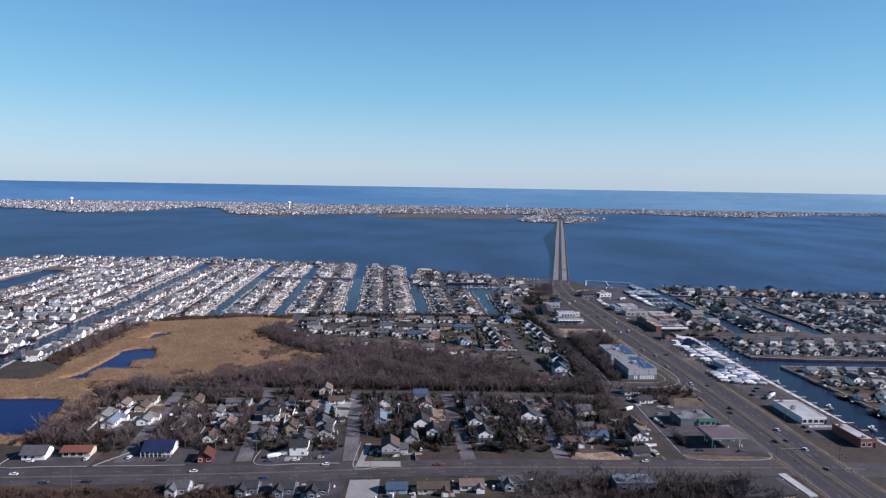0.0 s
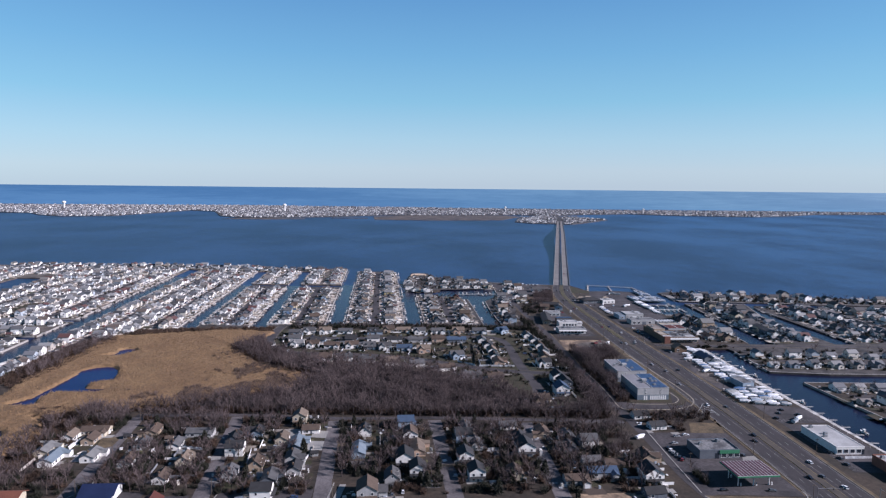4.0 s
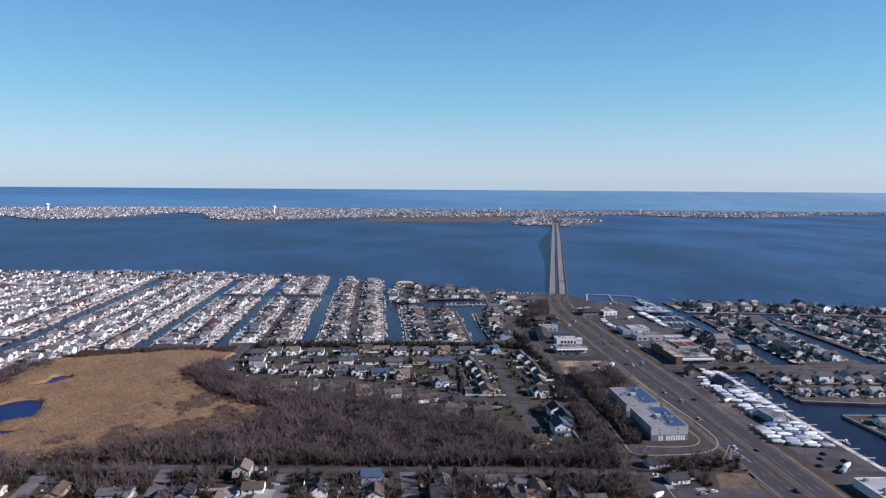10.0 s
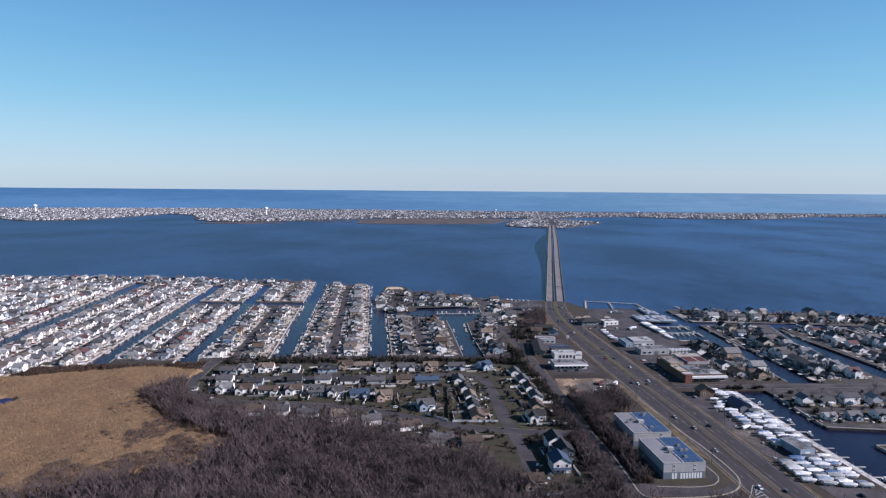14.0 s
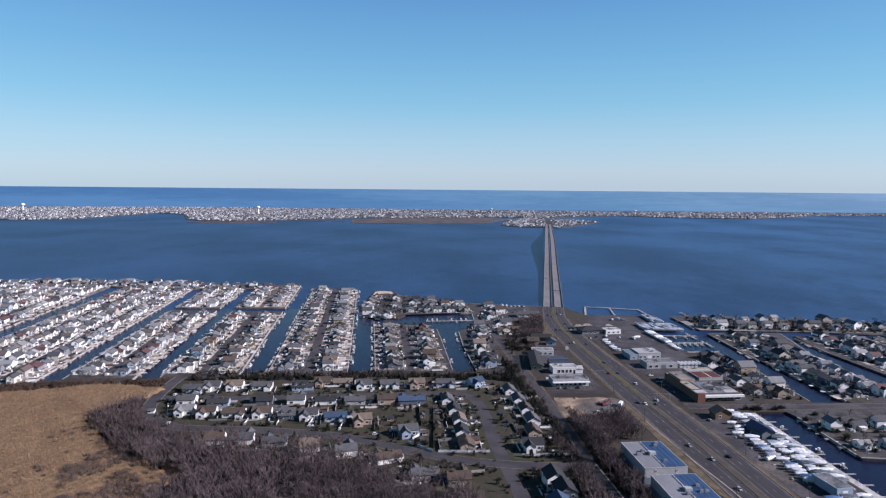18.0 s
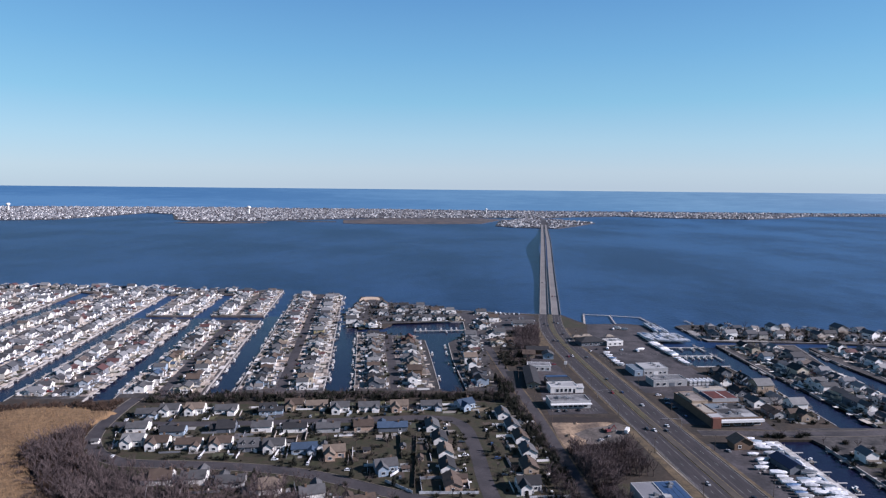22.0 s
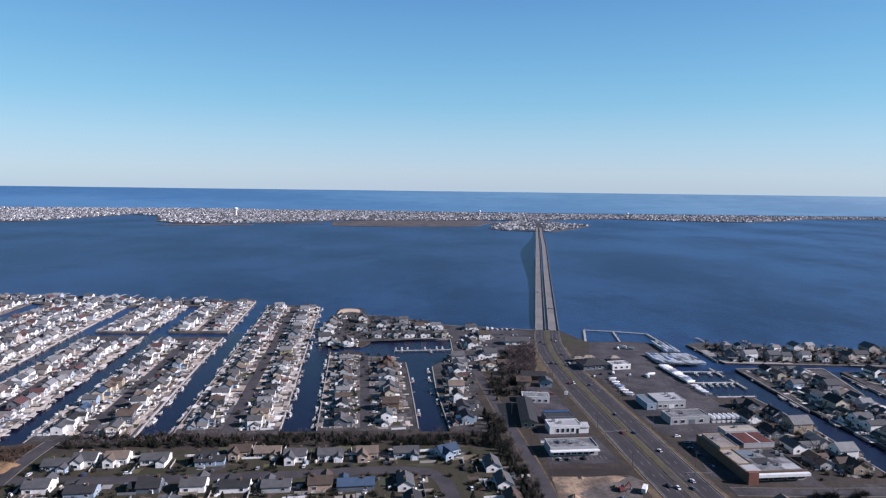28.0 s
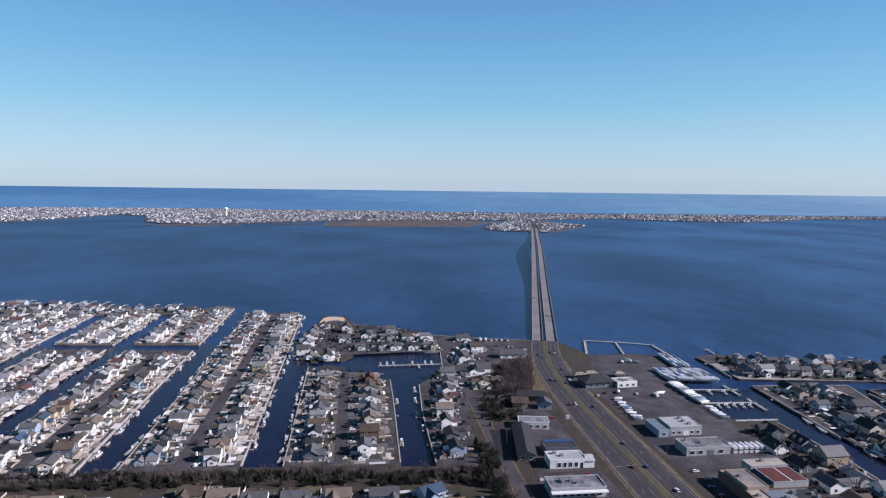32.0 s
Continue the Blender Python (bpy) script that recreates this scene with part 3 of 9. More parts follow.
for o in ([(-735, 2086), (-600, 2080), (-480, 2120), (-470, 2150), (-700, 2160)], [(-230, 2130), (-60, 2112), (204, 2165), (302, 2420), (240, 2490), (-130, 2440), (-257, 2330)], [(-390, 2190), (-260, 2200), (-270, 2230), (-390, 2225)]):
    structure("ground_salt_marsh", slab(o, -1, 0.8), "far_marsh", "low brown salt-marsh islet in the bay", "island")

# ---- roads ----
ROAD_Z = GROUND + 0.06
MAIN_ROAD = curve([(168, 60), (164, 200), (161, 262), (158.5, 330), (153.5, 422), (146.5, 509), (140, 600), (137, 660), (137.5, 700), (141.5, 735), (147.5, 768)])
n = len(MAIN_ROAD)
half = np.interp(MAIN_ROAD[:, 1], (60, 330, 560, 700, 768), (12.5, 12.2, 11.5, 10.2, 9.6))
structure("road", ribbon(MAIN_ROAD, -half, half, 1.0, ROAD_Z), "asphalt", "wide divided asphalt highway with worn lanes", "road")
turf = int(np.searchsorted(MAIN_ROAD[:, 1], 505))
structure("road_median", ribbon(MAIN_ROAD[:turf + 1], -1.7, 1.7, 1.0, ROAD_Z + 0.15), "median_concrete", "raised brownish concrete median strip", "median")
structure("road_median", ribbon(MAIN_ROAD[turf:], -1.6, 1.6, 1.0, ROAD_Z + 0.15), "median_turf", "raised median strip of olive winter grass", "median")
for s in (-1, 1):
    a = s * (half + 0.25)
    structure("kerb", ribbon(MAIN_ROAD, a - 0.25, a + 0.25, 1.0, ROAD_Z + 0.13), "kerb", "concrete kerb along the highway", "kerb")
    verge = s * (half + 2.0)
    structure("pavement", ribbon(MAIN_ROAD[:n - 8], np.minimum(a, verge)[:n - 8] + 0.26, np.maximum(a, verge)[:n - 8] + 0.26 * s, 1.0, GROUND + 0.05), "verge_grass", "dry grass verge beside the highway", "verge")


STREETS = []


def street(name, points, w, material="street_asphalt", label="narrow worn asphalt street", kerb=False):
    line = curve(points)
    STREETS.append(line)
    z = -0.0015 * (len(STREETS) % 8)
    ob = structure(name, ribbon(line, -w / 2, w / 2, 1.0, ROAD_Z - 0.012 + z), material, label, "street")
    if kerb:
        for s in (-1, 1):
            structure("kerb", ribbon(line, s * (w / 2 + 0.15) - 0.15, s * (w / 2 + 0.15) + 0.15, 1.0, ROAD_Z + 0.1), "kerb", "concrete kerb along a street", "kerb")
    return line


CROSS = street("road_cross", [(-600, 210), (-300, 223), (-175, 232), (-88, 238.5), (4, 247.5), (100, 251), (149, 252.5)], 14.5, "street_asphalt", "four-lane asphalt cross road")
street("road_cross", [(174, 252), (206, 252), (300, 252)], 14, "street_asphalt", "asphalt cross road beyond the junction")
street("street", [(111, 259), (107, 276), (103, 332), (99, 378), (95.5, 420), (94, 446), (90, 518), (84, 580), (78.5, 645), (74.5, 685), (69.5, 733), (66, 773)], 5.6)
side = STREETS[-1][(STREETS[-1][:, 1] > 420) & (STREETS[-1][:, 1] < 640)]
structure("pavement", ribbon(side, -3.5, -2.82, 1.0, GROUND + 0.035), "verge_grass", "narrow strip of dry grass beside a street", "verge")
structure("pavement", ribbon(side, 2.82, 3.7, 1.0, GROUND + 0.036), "verge_grass", "narrow strip of dry grass beside a street", "verge")
for a, b in (((-134, 247), (-148, 338)), ((-84, 250), (-98, 340)), ((-39, 252), (-48, 336)), ((12, 255), (2, 338)), ((53, 258), (48, 336))):
    street("street", [a, ((a[0] + b[0]) / 2, (a[1] + b[1]) / 2), b], 6.5, "bleached_asphalt", "sun-bleached asphalt side street")
street("street", [(-150, 340), (-98, 342), (-48, 339), (2, 341), (48, 340), (98, 338)], 3.8, "old_asphalt")
street("street", [(-128, 540), (-128.3, 527), (-127.3, 509), (-125.2, 493), (-121.3, 481.5), (-112.8, 469.4), (-101, 461.3), (-90, 458.9), (-58, 456.8), (-29, 452.6), (-8, 446), (4, 440), (32, 427), (58, 420), (96, 417)], 6.8, kerb=True)
street("street", [(-124.5, 502), (-72, 503), (-15, 507), (34, 511), (50, 503), (55, 473), (56.5, 444), (59, 420), (62, 390), (60, 365)], 6.6)
for x0, y0, y1 in ((-57, 552, 858), (-123.5, 545, 735), (-182, 540, 738), (-240, 535, 866), (-275, 400, 866), (10, 556, 690), (-345, 562, 812), (-420, 562, 812)):
    street("street", [sk(x0, y0), sk(x0, (y0 + y1) / 2), sk(x0, y1)], 5.6 if x0 > -200 else 5.0)
street("street", [(-24, 722), (-28, 760), (-26, 812)], 5.5)
street("street", [(-26, 748), (20, 752), (60, 752), (67, 750)], 5.5)
for y0 in (400, 466, 524):
    street("street", [(-900, y0), (-600, y0), (-325, y0)], 6)
street("road_causeway", [(166, 491), (195, 490), (240, 490), (280, 492), (420, 492), (700, 500)], 6.5, "old_asphalt", kerb=True)
for x0, y0, y1 in ((280, 498, 640), (350, 500, 640), (415, 500, 645), (480, 500, 645)):
    street("street", [(x0, y0), (x0 - 3, (y0 + y1) / 2), (x0 - 4, y1)], 6.5)
for y0 in (452, 380, 330, 290):
    street("street", [(240, y0), (400, y0), (800, y0)], 6)
street("street", [(256, 694), (300, 694), (380, 685), (580, 667)], 5)


def lot(points, material, label, h=0.03):
    structure("pavement", slab(points, 1.0, GROUND + h), material, label, "paving")


lot([(150, 668), (212, 668), (209, 634), (206, 612), (213, 600), (180, 600), (163, 594), (158, 625), (151, 650)], "old_asphalt", "wide worn asphalt boatyard apron")
lot([(160, 668.2), (212, 668.2), (214, 690), (226, 720), (204, 729), (172, 726), (165, 700)], "old_asphalt", "worn asphalt boat storage yard")
lot([(173, 372), (195, 362), (195, 478), (163, 478), (167, 420), (171, 385)], "old_asphalt", "gravelly asphalt boat sales yard", 0.045)
lot([(170.6, 402), (180, 403), (182.5, 414), (182, 427), (171, 427), (168, 420)], "mixed_lot", "bare sandy ground in the boat sales yard", 0.052)
lot([(142.6, 388), (141.0, 422), (138.2, 455), (134.4, 498), (131, 500), (133, 470), (136, 425), (139.4, 394)], "verge_grass", "wide dry tan grass verge between highway and storage building", 0.056)
lot([(178, 338), (202, 340), (202, 361), (176, 368)], "old_asphalt", "worn asphalt parking lot")
lot([(180, 285), (205, 285), (203, 337.5), (178, 337.5)], "old_asphalt", "asphalt parking lot beside the highway")
lot([(108, 265), (147, 264), (145.5, 290), (143.6, 325), (106.5, 325)], "old_asphalt", "asphalt forecourt of a petrol station", 0.045)
lot([(108, 259.2), (147, 259.8), (147, 263), (108, 264)], "verge_grass", "dry grass strip in front of a petrol station", 0.06)
lot([(112, 326), (143, 326), (142, 352), (114, 350)], "yard", "bare soil and leaf litter behind a petrol station", 0.02)
lot([(126.6, 325), (143, 325), (146, 338), (131, 338)], "verge_grass", "rough brown grass behind a petrol station", 0.05)
lot([(133, 282), (145.6, 282.5), (144.8, 300), (139, 299)], "concrete", "pale concrete apron beside the pumps", 0.052)
lot([(118, 268), (144, 268.6), (143.4, 290), (117, 289.6)], "street_asphalt", "worn forecourt under the canopy", 0.05)
lot([(84.2, 560), (93.2, 561), (93.8, 592), (83.4, 591)], "new_asphalt", "freshly laid black asphalt car park", 0.062)
lot([(99, 545), (123, 547), (121, 600), (113, 632), (103, 620), (99, 580)], "old_asphalt", "worn asphalt car park behind a motel", 0.045)
lot([(97, 515), (129, 517), (126, 546), (98, 544)], "old_asphalt", "worn asphalt car park", 0.045)
lot([(-124, 478), (-108, 458), (-60, 434), (-28, 428), (10, 414), (46, 394), (62, 362), (84, 362), (90, 440), (84, 533), (40, 535), (-60, 531), (-126, 528)], "lawn", "olive and tan winter lawns of a loop street", 0.0165)
lot([(95, 474), (112, 470), (124, 482), (128, 503), (112, 511), (96, 508)], "sand", "bare sandy building plot", 0.02)
lot([(106, 473), (114, 471.5), (126, 482), (133.5, 500), (129, 505), (123, 500), (113, 497), (104, 490), (108, 483)], "mixed_lot", "trampled grey-brown soil of a building plot", 0.028)
lot([(95.6, 504.5), (112, 504), (129, 506), (130.5, 510.5), (112, 512), (95.4, 511)], "leaf_litter", "rough strip of brown weeds along a building plot", 0.032)
lot([(101, 357), (137, 356), (148, 370), (149, 390), (138, 384), (133, 366), (108, 366), (104, 395), (100, 395)], "old_asphalt", "curved asphalt drive round a storage building")
structure("kerb", ribbon(curve([(97.8, 420), (100.5, 394), (101.2, 372), (101.8, 358.5), (106, 355.4), (118, 355.5), (131.4, 357.1), (141.1, 362), (146.2, 370.2), (147, 381.2), (145.3, 400.8), (142.2, 420.3), (138.5, 450.6), (136.7, 469.5)], 3), -0.32, 0.32, 1.0, ROAD_Z + 0.1), "kerb_pale", "pale kerb curving round a drive", "kerb")
structure("kerb", ribbon(curve([(110, 364.5), (124, 364), (134, 366.2), (138.6, 372.5), (138.2, 380), (136.5, 392)], 3), -0.22, 0.22, 1.0, ROAD_Z + 0.1), "kerb_pale", "pale inner kerb round a storage building", "kerb")
hatch = Geo()
for k in range(6):
    u = k / 5
    ax, ay, bx, by = 149.4 + 1.3 * u, 365.2 - 11.5 * u, 148.2 - 5.4 * u, 361.5 - 9.5 * u
    hatch.add([(ax, ay, ROAD_Z + 0.012), (bx, by, ROAD_Z + 0.012), (bx, by - 0.55, ROAD_Z + 0.012), (ax, ay - 0.55, ROAD_Z + 0.012)], [(0, 1, 2, 3)])
ribbon(np.array([(149.6, 366), (150.2, 358), (151.2, 348)]), -0.16, 0.16, ROAD_Z, ROAD_Z + 0.014, hatch)
ribbon(np.array([(149.6, 366), (145, 358.5), (140.1, 351.6)]), -0.16, 0.16, ROAD_Z, ROAD_Z + 0.014, hatch)
structure("hatched_gore", hatch, "hatch_paint", "white hatched paint where a side road joins", "road marking")
lot([(131.2, 361.6), (138.5, 364.2), (144.8, 371.5), (145.4, 382), (143.8, 400), (139.8, 402), (139.4, 380), (139.6, 372), (136, 366), (131, 364.4)], "lawn", "dry lawn beside a curved drive", 0.04)
for o in ([(-69.2, 309), (-68.5, 325), (-62.4, 324.3), (-63.5, 308.2)], [(-56, 315.2), (-55.6, 323.4), (-48.8, 322.6), (-48.6, 314.4)], [(-55, 301), (-55.7, 310.9), (-48.6, 311), (-47.8, 301.1)]):
    lot(o, "concrete", "broad pale concrete driveway", 0.062)
for o in ([(-152, 287), (-140, 287), (-142, 297), (-153, 298)], [(-100, 281), (-98, 281), (-96, 288), (-98.4, 288.6)]):
    lot(o, "concrete", "pale concrete yard among bare trees", 0.055)
lot([(-77, 284), (-69, 285), (-71.5, 297), (-79, 297)], "gravel", "tan gravel yard beside a house", 0.052)
for o in ([(-148, 298.2), (-142.5, 303), (-144, 314), (-152, 311)], [(-41.6, 302), (-42, 309.3), (-36.4, 308.6), (-35.9, 302)], [(-28.7, 307), (-30.2, 316.5), (-23.4, 316.6), (-22.5, 307.1)], [(-4.7, 300.9), (-4.5, 310.7), (-0.6, 310.8), (0.6, 300.9)]):
    lot(o, "verge_grass", "sunlit tan lawn beside a house", 0.05)
lot([(105, 366.3), (133, 366.3), (138, 385), (134, 400), (128, 440), (107, 440)], "lawn", "dry lawn round a storage building", 0.02)
lot([(163, 503), (206, 494), (208, 520), (205, 545), (170, 549)], "old_asphalt", "asphalt yard behind shops")
lot([(-36, 246.5), (-17, 247.8), (-17.5, 252.5), (-33, 252), (-32, 270), (-34.5, 270)], "concrete", "pale new concrete forecourt", 0.05)
lot([(-37, 826), (-33, 829), (-30, 838), (-24, 841), (-16.5, 836), (-17, 846), (-19.5, 853), (-26, 856), (-33, 855.5), (-36.6, 850), (-37.4, 838)], "point_sand", "pale sandy tip of a lagoon point", 0.03)
lot([(-181, 241), (-146, 243), (-147, 258), (-182, 256)], "street_asphalt", "asphalt shop car park")
lot([(-144, 243), (-107, 245.5), (-108, 262), (-132, 262)], "street_asphalt", "asphalt shop car park")
lot([(-106, 246), (-89, 247), (-90, 260), (-107, 258)], "street_asphalt", "asphalt shop car park", 0.045)
lot([(-78, 247.5), (-43, 249.5), (-44, 266), (-80, 264)], "street_asphalt", "asphalt shop car park")
lot([(56, 255.3), (86, 257), (84, 266), (58, 264)], "sand", "bare sandy lot beside the road", 0.02)
lot([(73.5, 704), (70, 733), (68, 765), (80, 775), (114, 772), (131, 760), (131, 748), (124.5, 711), (94, 704)], "old_asphalt", "worn asphalt car park beside the bay", 0.03)
lot([(115, 643), (125.5, 648), (127, 698), (125, 710), (123.6, 703)], "verge_grass", "dry tan verge beside the highway", 0.04)
lot([(252.8, 672.5), (250.2, 693), (250.5, 706), (255.5, 706), (259, 690), (262, 676), (300, 672.5), (300, 669.8)], "concrete", "pale concrete edge of a spit", 0.03)
lot([(140, 714), (168, 716), (171, 728), (164, 735), (157, 762), (152, 740)], "lawn", "dry grass beside the bridge ramp", 0.02)

lot([(160, 549.3), (205, 545.3), (211, 560), (209, 599.7), (180, 599.7), (163, 593.7), (157, 580)], "old_asphalt", "worn asphalt yard between boatyard halls", 0.026)
for pts in ([(107.6, 263.6), (110, 260.4), (114, 258.8), (126, 258.9), (142, 260), (147.4, 263.6), (147.6, 268)], [(107.4, 266), (106.4, 296), (105.8, 325)], [(-182, 256), (-181.4, 241), (-164, 241.6), (-146.4, 242.8)], [(-144.2, 243), (-132.4, 262), (-132, 270)], [(-144, 243), (-126, 244), (-107, 245.4)], [(-80, 264), (-78.2, 247.5), (-60, 248.4), (-43.2, 249.6)], [(-37, 271), (-36.6, 246), (-26, 246.6), (-16.6, 247.4)]):
    structure("kerb", ribbon(curve(pts, 2), -0.22, 0.22, 1.0, ROAD_Z + 0.1), "concrete", "pale concrete kerb round a car park", "kerb")
for s in (-1, 1):
    inner, outer = s * (half - 2.6), s * (half - 0.3)
    structure("shoulder", ribbon(MAIN_ROAD, np.minimum(inner, outer), np.maximum(inner, outer), 1.0, ROAD_Z + 0.003), "old_asphalt", "worn shoulder of the highway", "shoulder")
lot([(-36, 220), (-24, 220.5), (-24.5, 236), (-36.5, 235)], "concrete", "pale concrete yard by the road", 0.05)
lot([(-90, 218), (-38, 220), (-38, 237.5), (-91, 234)], "old_asphalt", "asphalt car park by the road", 0.03)
# polished wheel tracks in each lane, and a paler seam beside the inner lanes
for o in (-9.2, -6.0, -3.0, 3.0, 6.0, 9.2):
    for d in (-0.62, 0.62):
        structure("wheel_track", ribbon(MAIN_ROAD, o + d - 0.36, o + d + 0.36, 1.0, ROAD_Z + 0.0035), "wheel_track", "darker worn wheel track in a highway lane", "road surface")
for o in (-4.3, 4.3):
    structure("road_seam", ribbon(MAIN_ROAD, o - 0.22, o + 0.22, 1.0, ROAD_Z + 0.0045), "seal_strip", "pale seam between highway lanes", "road surface")
# parking bays
bays = Geo()
for x0, y0, dx, dy, n_, deep in ((100, 519.5, 2.0, 0.1, 13, (0, 3.6)), (100.5, 603, 1.9, 0.1, 8, (0, 3.6)), (165.5, 512, -0.05, 2.0, 16, (3.6, 0)), (179.5, 287, -0.05, 2.0, 22, (3.4, 0)), (178, 341, 2.0, 0.0, 11, (0, 3.6)), (-78, 250, 2.0, 0.15, 12, (0, 3.4)), (-142, 247, 2.0, 0.15, 14, (0, 3.4)), (155, 606, 0.0, 2.0, 14, (3.4, 0)), (170, 631, 2.0, 0.0, 16, (0, 3.6))):
    for k in range(n_):
        x, y = x0 + dx * k, y0 + dy * k
        w0, w1 = (0.06, 0) if deep[1] else (0, 0.06)
        bays.add([(x - w0, y - w1, GROUND + 0.052), (x + w0 + deep[0], y - w1, GROUND + 0.052), (x + w0 + deep[0], y + w1 + deep[1], GROUND + 0.052), (x - w0, y + w1 + deep[1], GROUND + 0.052)], [(0, 1, 2, 3)])
structure("parking_bays", bays, "white_line", "painted white parking bay lines on asphalt", "road marking")

structure("road", slab([(155, -780), (181, -780), (180.5, 60), (155.5, 60)], 1.0, ROAD_Z - 0.004), "asphalt", "wide asphalt highway running inland", "road")

# lane marks on the highway and the cross road
marks, yellow = Geo(), Geo()
for line, offs, hw in ((MAIN_ROAD, (-7.6, -4.3, 4.3, 7.6), 0.09), (CROSS, (-3.6, 3.6), 0.08)):
    for o in offs:
        side = offset(line, o)
        gone = 0.0
        for p, q in zip(side[:-1], side[1:]):
            seg = float(np.linalg.norm(q - p))
            d = (q - p) / seg
            nrm = np.array([-d[1], d[0]]) * hw
            while gone < seg:
                a, b = p + d * gone, p + d * min(gone + 3.0, seg)
                marks.add([(*(a - nrm), ROAD_Z + 0.006), (*(b - nrm), ROAD_Z + 0.006), (*(b + nrm), ROAD_Z + 0.006), (*(a + nrm), ROAD_Z + 0.006)], [(0, 1, 2, 3)])
                gone += 12.0
            gone -= seg
for o in (-1.95, 1.95):
    ribbon(MAIN_ROAD, o - 0.1, o + 0.1, ROAD_Z, ROAD_Z + 0.008, yellow)
for o in (-0.25, 0.25):
    ribbon(CROSS, o - 0.08, o + 0.08, ROAD_Z, ROAD_Z + 0.008, yellow)
for s in (-1, 1):
    ribbon(MAIN_ROAD, s * (half - 0.6) - 0.07, s * (half - 0.6) + 0.07, ROAD_Z, ROAD_Z + 0.007, marks)
structure("lane_marks", marks, "white_line", "dashed and solid white lane marks on asphalt", "road marking")
structure("centre_lines", yellow, "yellow_line", "yellow centre lines on asphalt", "road marking")

# ---- the bridge ----
B0, B1 = np.array([147.6, 768.0]), np.array([396.0, 2110.0])
BL = float(np.linalg.norm(B1 - B0))
BD = (B1 - B0) / BL


def deck_z(s):
    u = np.clip(np.asarray(s) / BL, 0, 1)
    return ROAD_Z + 1.0 * np.clip(u / 0.05, 0, 1) + 11.5 * np.exp(-((u - 0.47) / 0.2) ** 2)


stations = np.linspace(0, BL, 90)
bline = np.array([B0 + BD * s for s in stations])
bridge = tagged(new("bridge"), "long concrete causeway bridge with two parallel decks", "bridge", kind="structure")
bridge.scale = (PLAN, PLAN, PLAN)
for lo, hi, lab in ((-9.7, -1.1, ""), (1.3, 9.9, "")):
    z = deck_z(stations)
    part("deck", ribbon(bline, lo, hi, z - 1.1, z), "bridge_concrete", bridge)
    part("carriageway", ribbon(bline, lo + 0.9, hi - 0.9, z, z + 0.05), "bridge_road", bridge, "pale worn carriageway")
    for o in (lo, hi - 0.4):
        part("parapet", ribbon(bline, o, o + 0.4, z + 0.004, z + 0.95), "bridge_concrete", bridge)
    for s in np.arange(14, BL, 34):
        p, zz, c = B0 + BD * s, float(deck_z(s)), (lo + hi) / 2
        nx = np.array([BD[1], -BD[0]])
        g = Geo()
        for o in (c - 2.6, c + 2.6):
            q = p + nx * o
            g.tube((*q, -1.0), (*q, zz - 1.9), 0.6, 0.6, 6)
        a, b = p + nx * (c - 3.8), p + nx * (c + 3.8)
        w = BD * 0.7
        g.hexa([(*(a - w), zz - 1.9), (*(b - w), zz - 1.9), (*(b + w), zz - 1.9), (*(a + w), zz - 1.9)],
               [(*(a - w), zz - 1.1), (*(b - w), zz - 1.1), (*(b + w), zz - 1.1), (*(a + w), zz - 1.1)])
        part("pier", g, "bridge_concrete", bridge)
structure("road_island", ribbon(np.array([B1 - BD * 20, B1 + BD * 110, B1 + BD * 240]), -9, 9, 1.0, 1.52), "asphalt", "asphalt road running on across the small island", "road")
lamp_g = Geo().tube((0, 0, 0), (0, 0, 9), 0.11, 0.07).tube((0, 0, 9), (-2.2, 0, 9.4), 0.06, 0.05).box(-3.0, -0.18, 9.3, -2.1, 0.18, 9.5)
lamp_me = lamp_g.mesh("lamp_post", "metal")
yaw = -math.degrees(math.atan2(BD[0], BD[1]))
for s in np.arange(30, BL, 62):
    for o, r in ((9.7, 0), (-9.5, 180)):
        q = B0 + BD * s + np.array([BD[1], -BD[0]]) * o
        ob = new("lamp_post", lamp_me)
        ob.matrix_world = at(*q, float(deck_z(s)) + 0.95, 0, 0, yaw + r)
        tagged(ob, "grey metal lamp post standing on the bridge parapet", "street lamp", "bridge lamps")

# ---- houses ----


def window(x, y, z, w, h, face):
    """A window set on a wall that looks to -y, +y, -x or +x: white frame, dark pane and a sill."""
    g = Geo()
    d = {"s": (0, -1), "n": (0, 1), "w": (-1, 0), "e": (1, 0)}[face]

    def plate(w0, w1, z0, z1, t0, t1, slot):
        if d[1]:
            ys = sorted((y + d[1] * t0, y + d[1] * t1))
            g.box(x + w0, ys[0], z0, x + w1, ys[1], z1, slot)
        else:
            xs = sorted((x + d[0] * t0, x + d[0] * t1))
            g.box(xs[0], y + w0, z0, xs[1], y + w1, z1, slot)

    plate(-w / 2, w / 2, z, z + h, -0.02, 0.06, 0)
    for a, b, c, e in ((-w / 2 - 0.12, -w / 2, z, z + h), (w / 2, w / 2 + 0.12, z, z + h), (-w / 2 - 0.12, w / 2 + 0.12, z + h, z + h + 0.14), (-w / 2 - 0.16, w / 2 + 0.16, z - 0.14, z)):
        plate(a, b, c, e, -0.02, 0.1, 1)
    return ("window", g, "glass", 0)


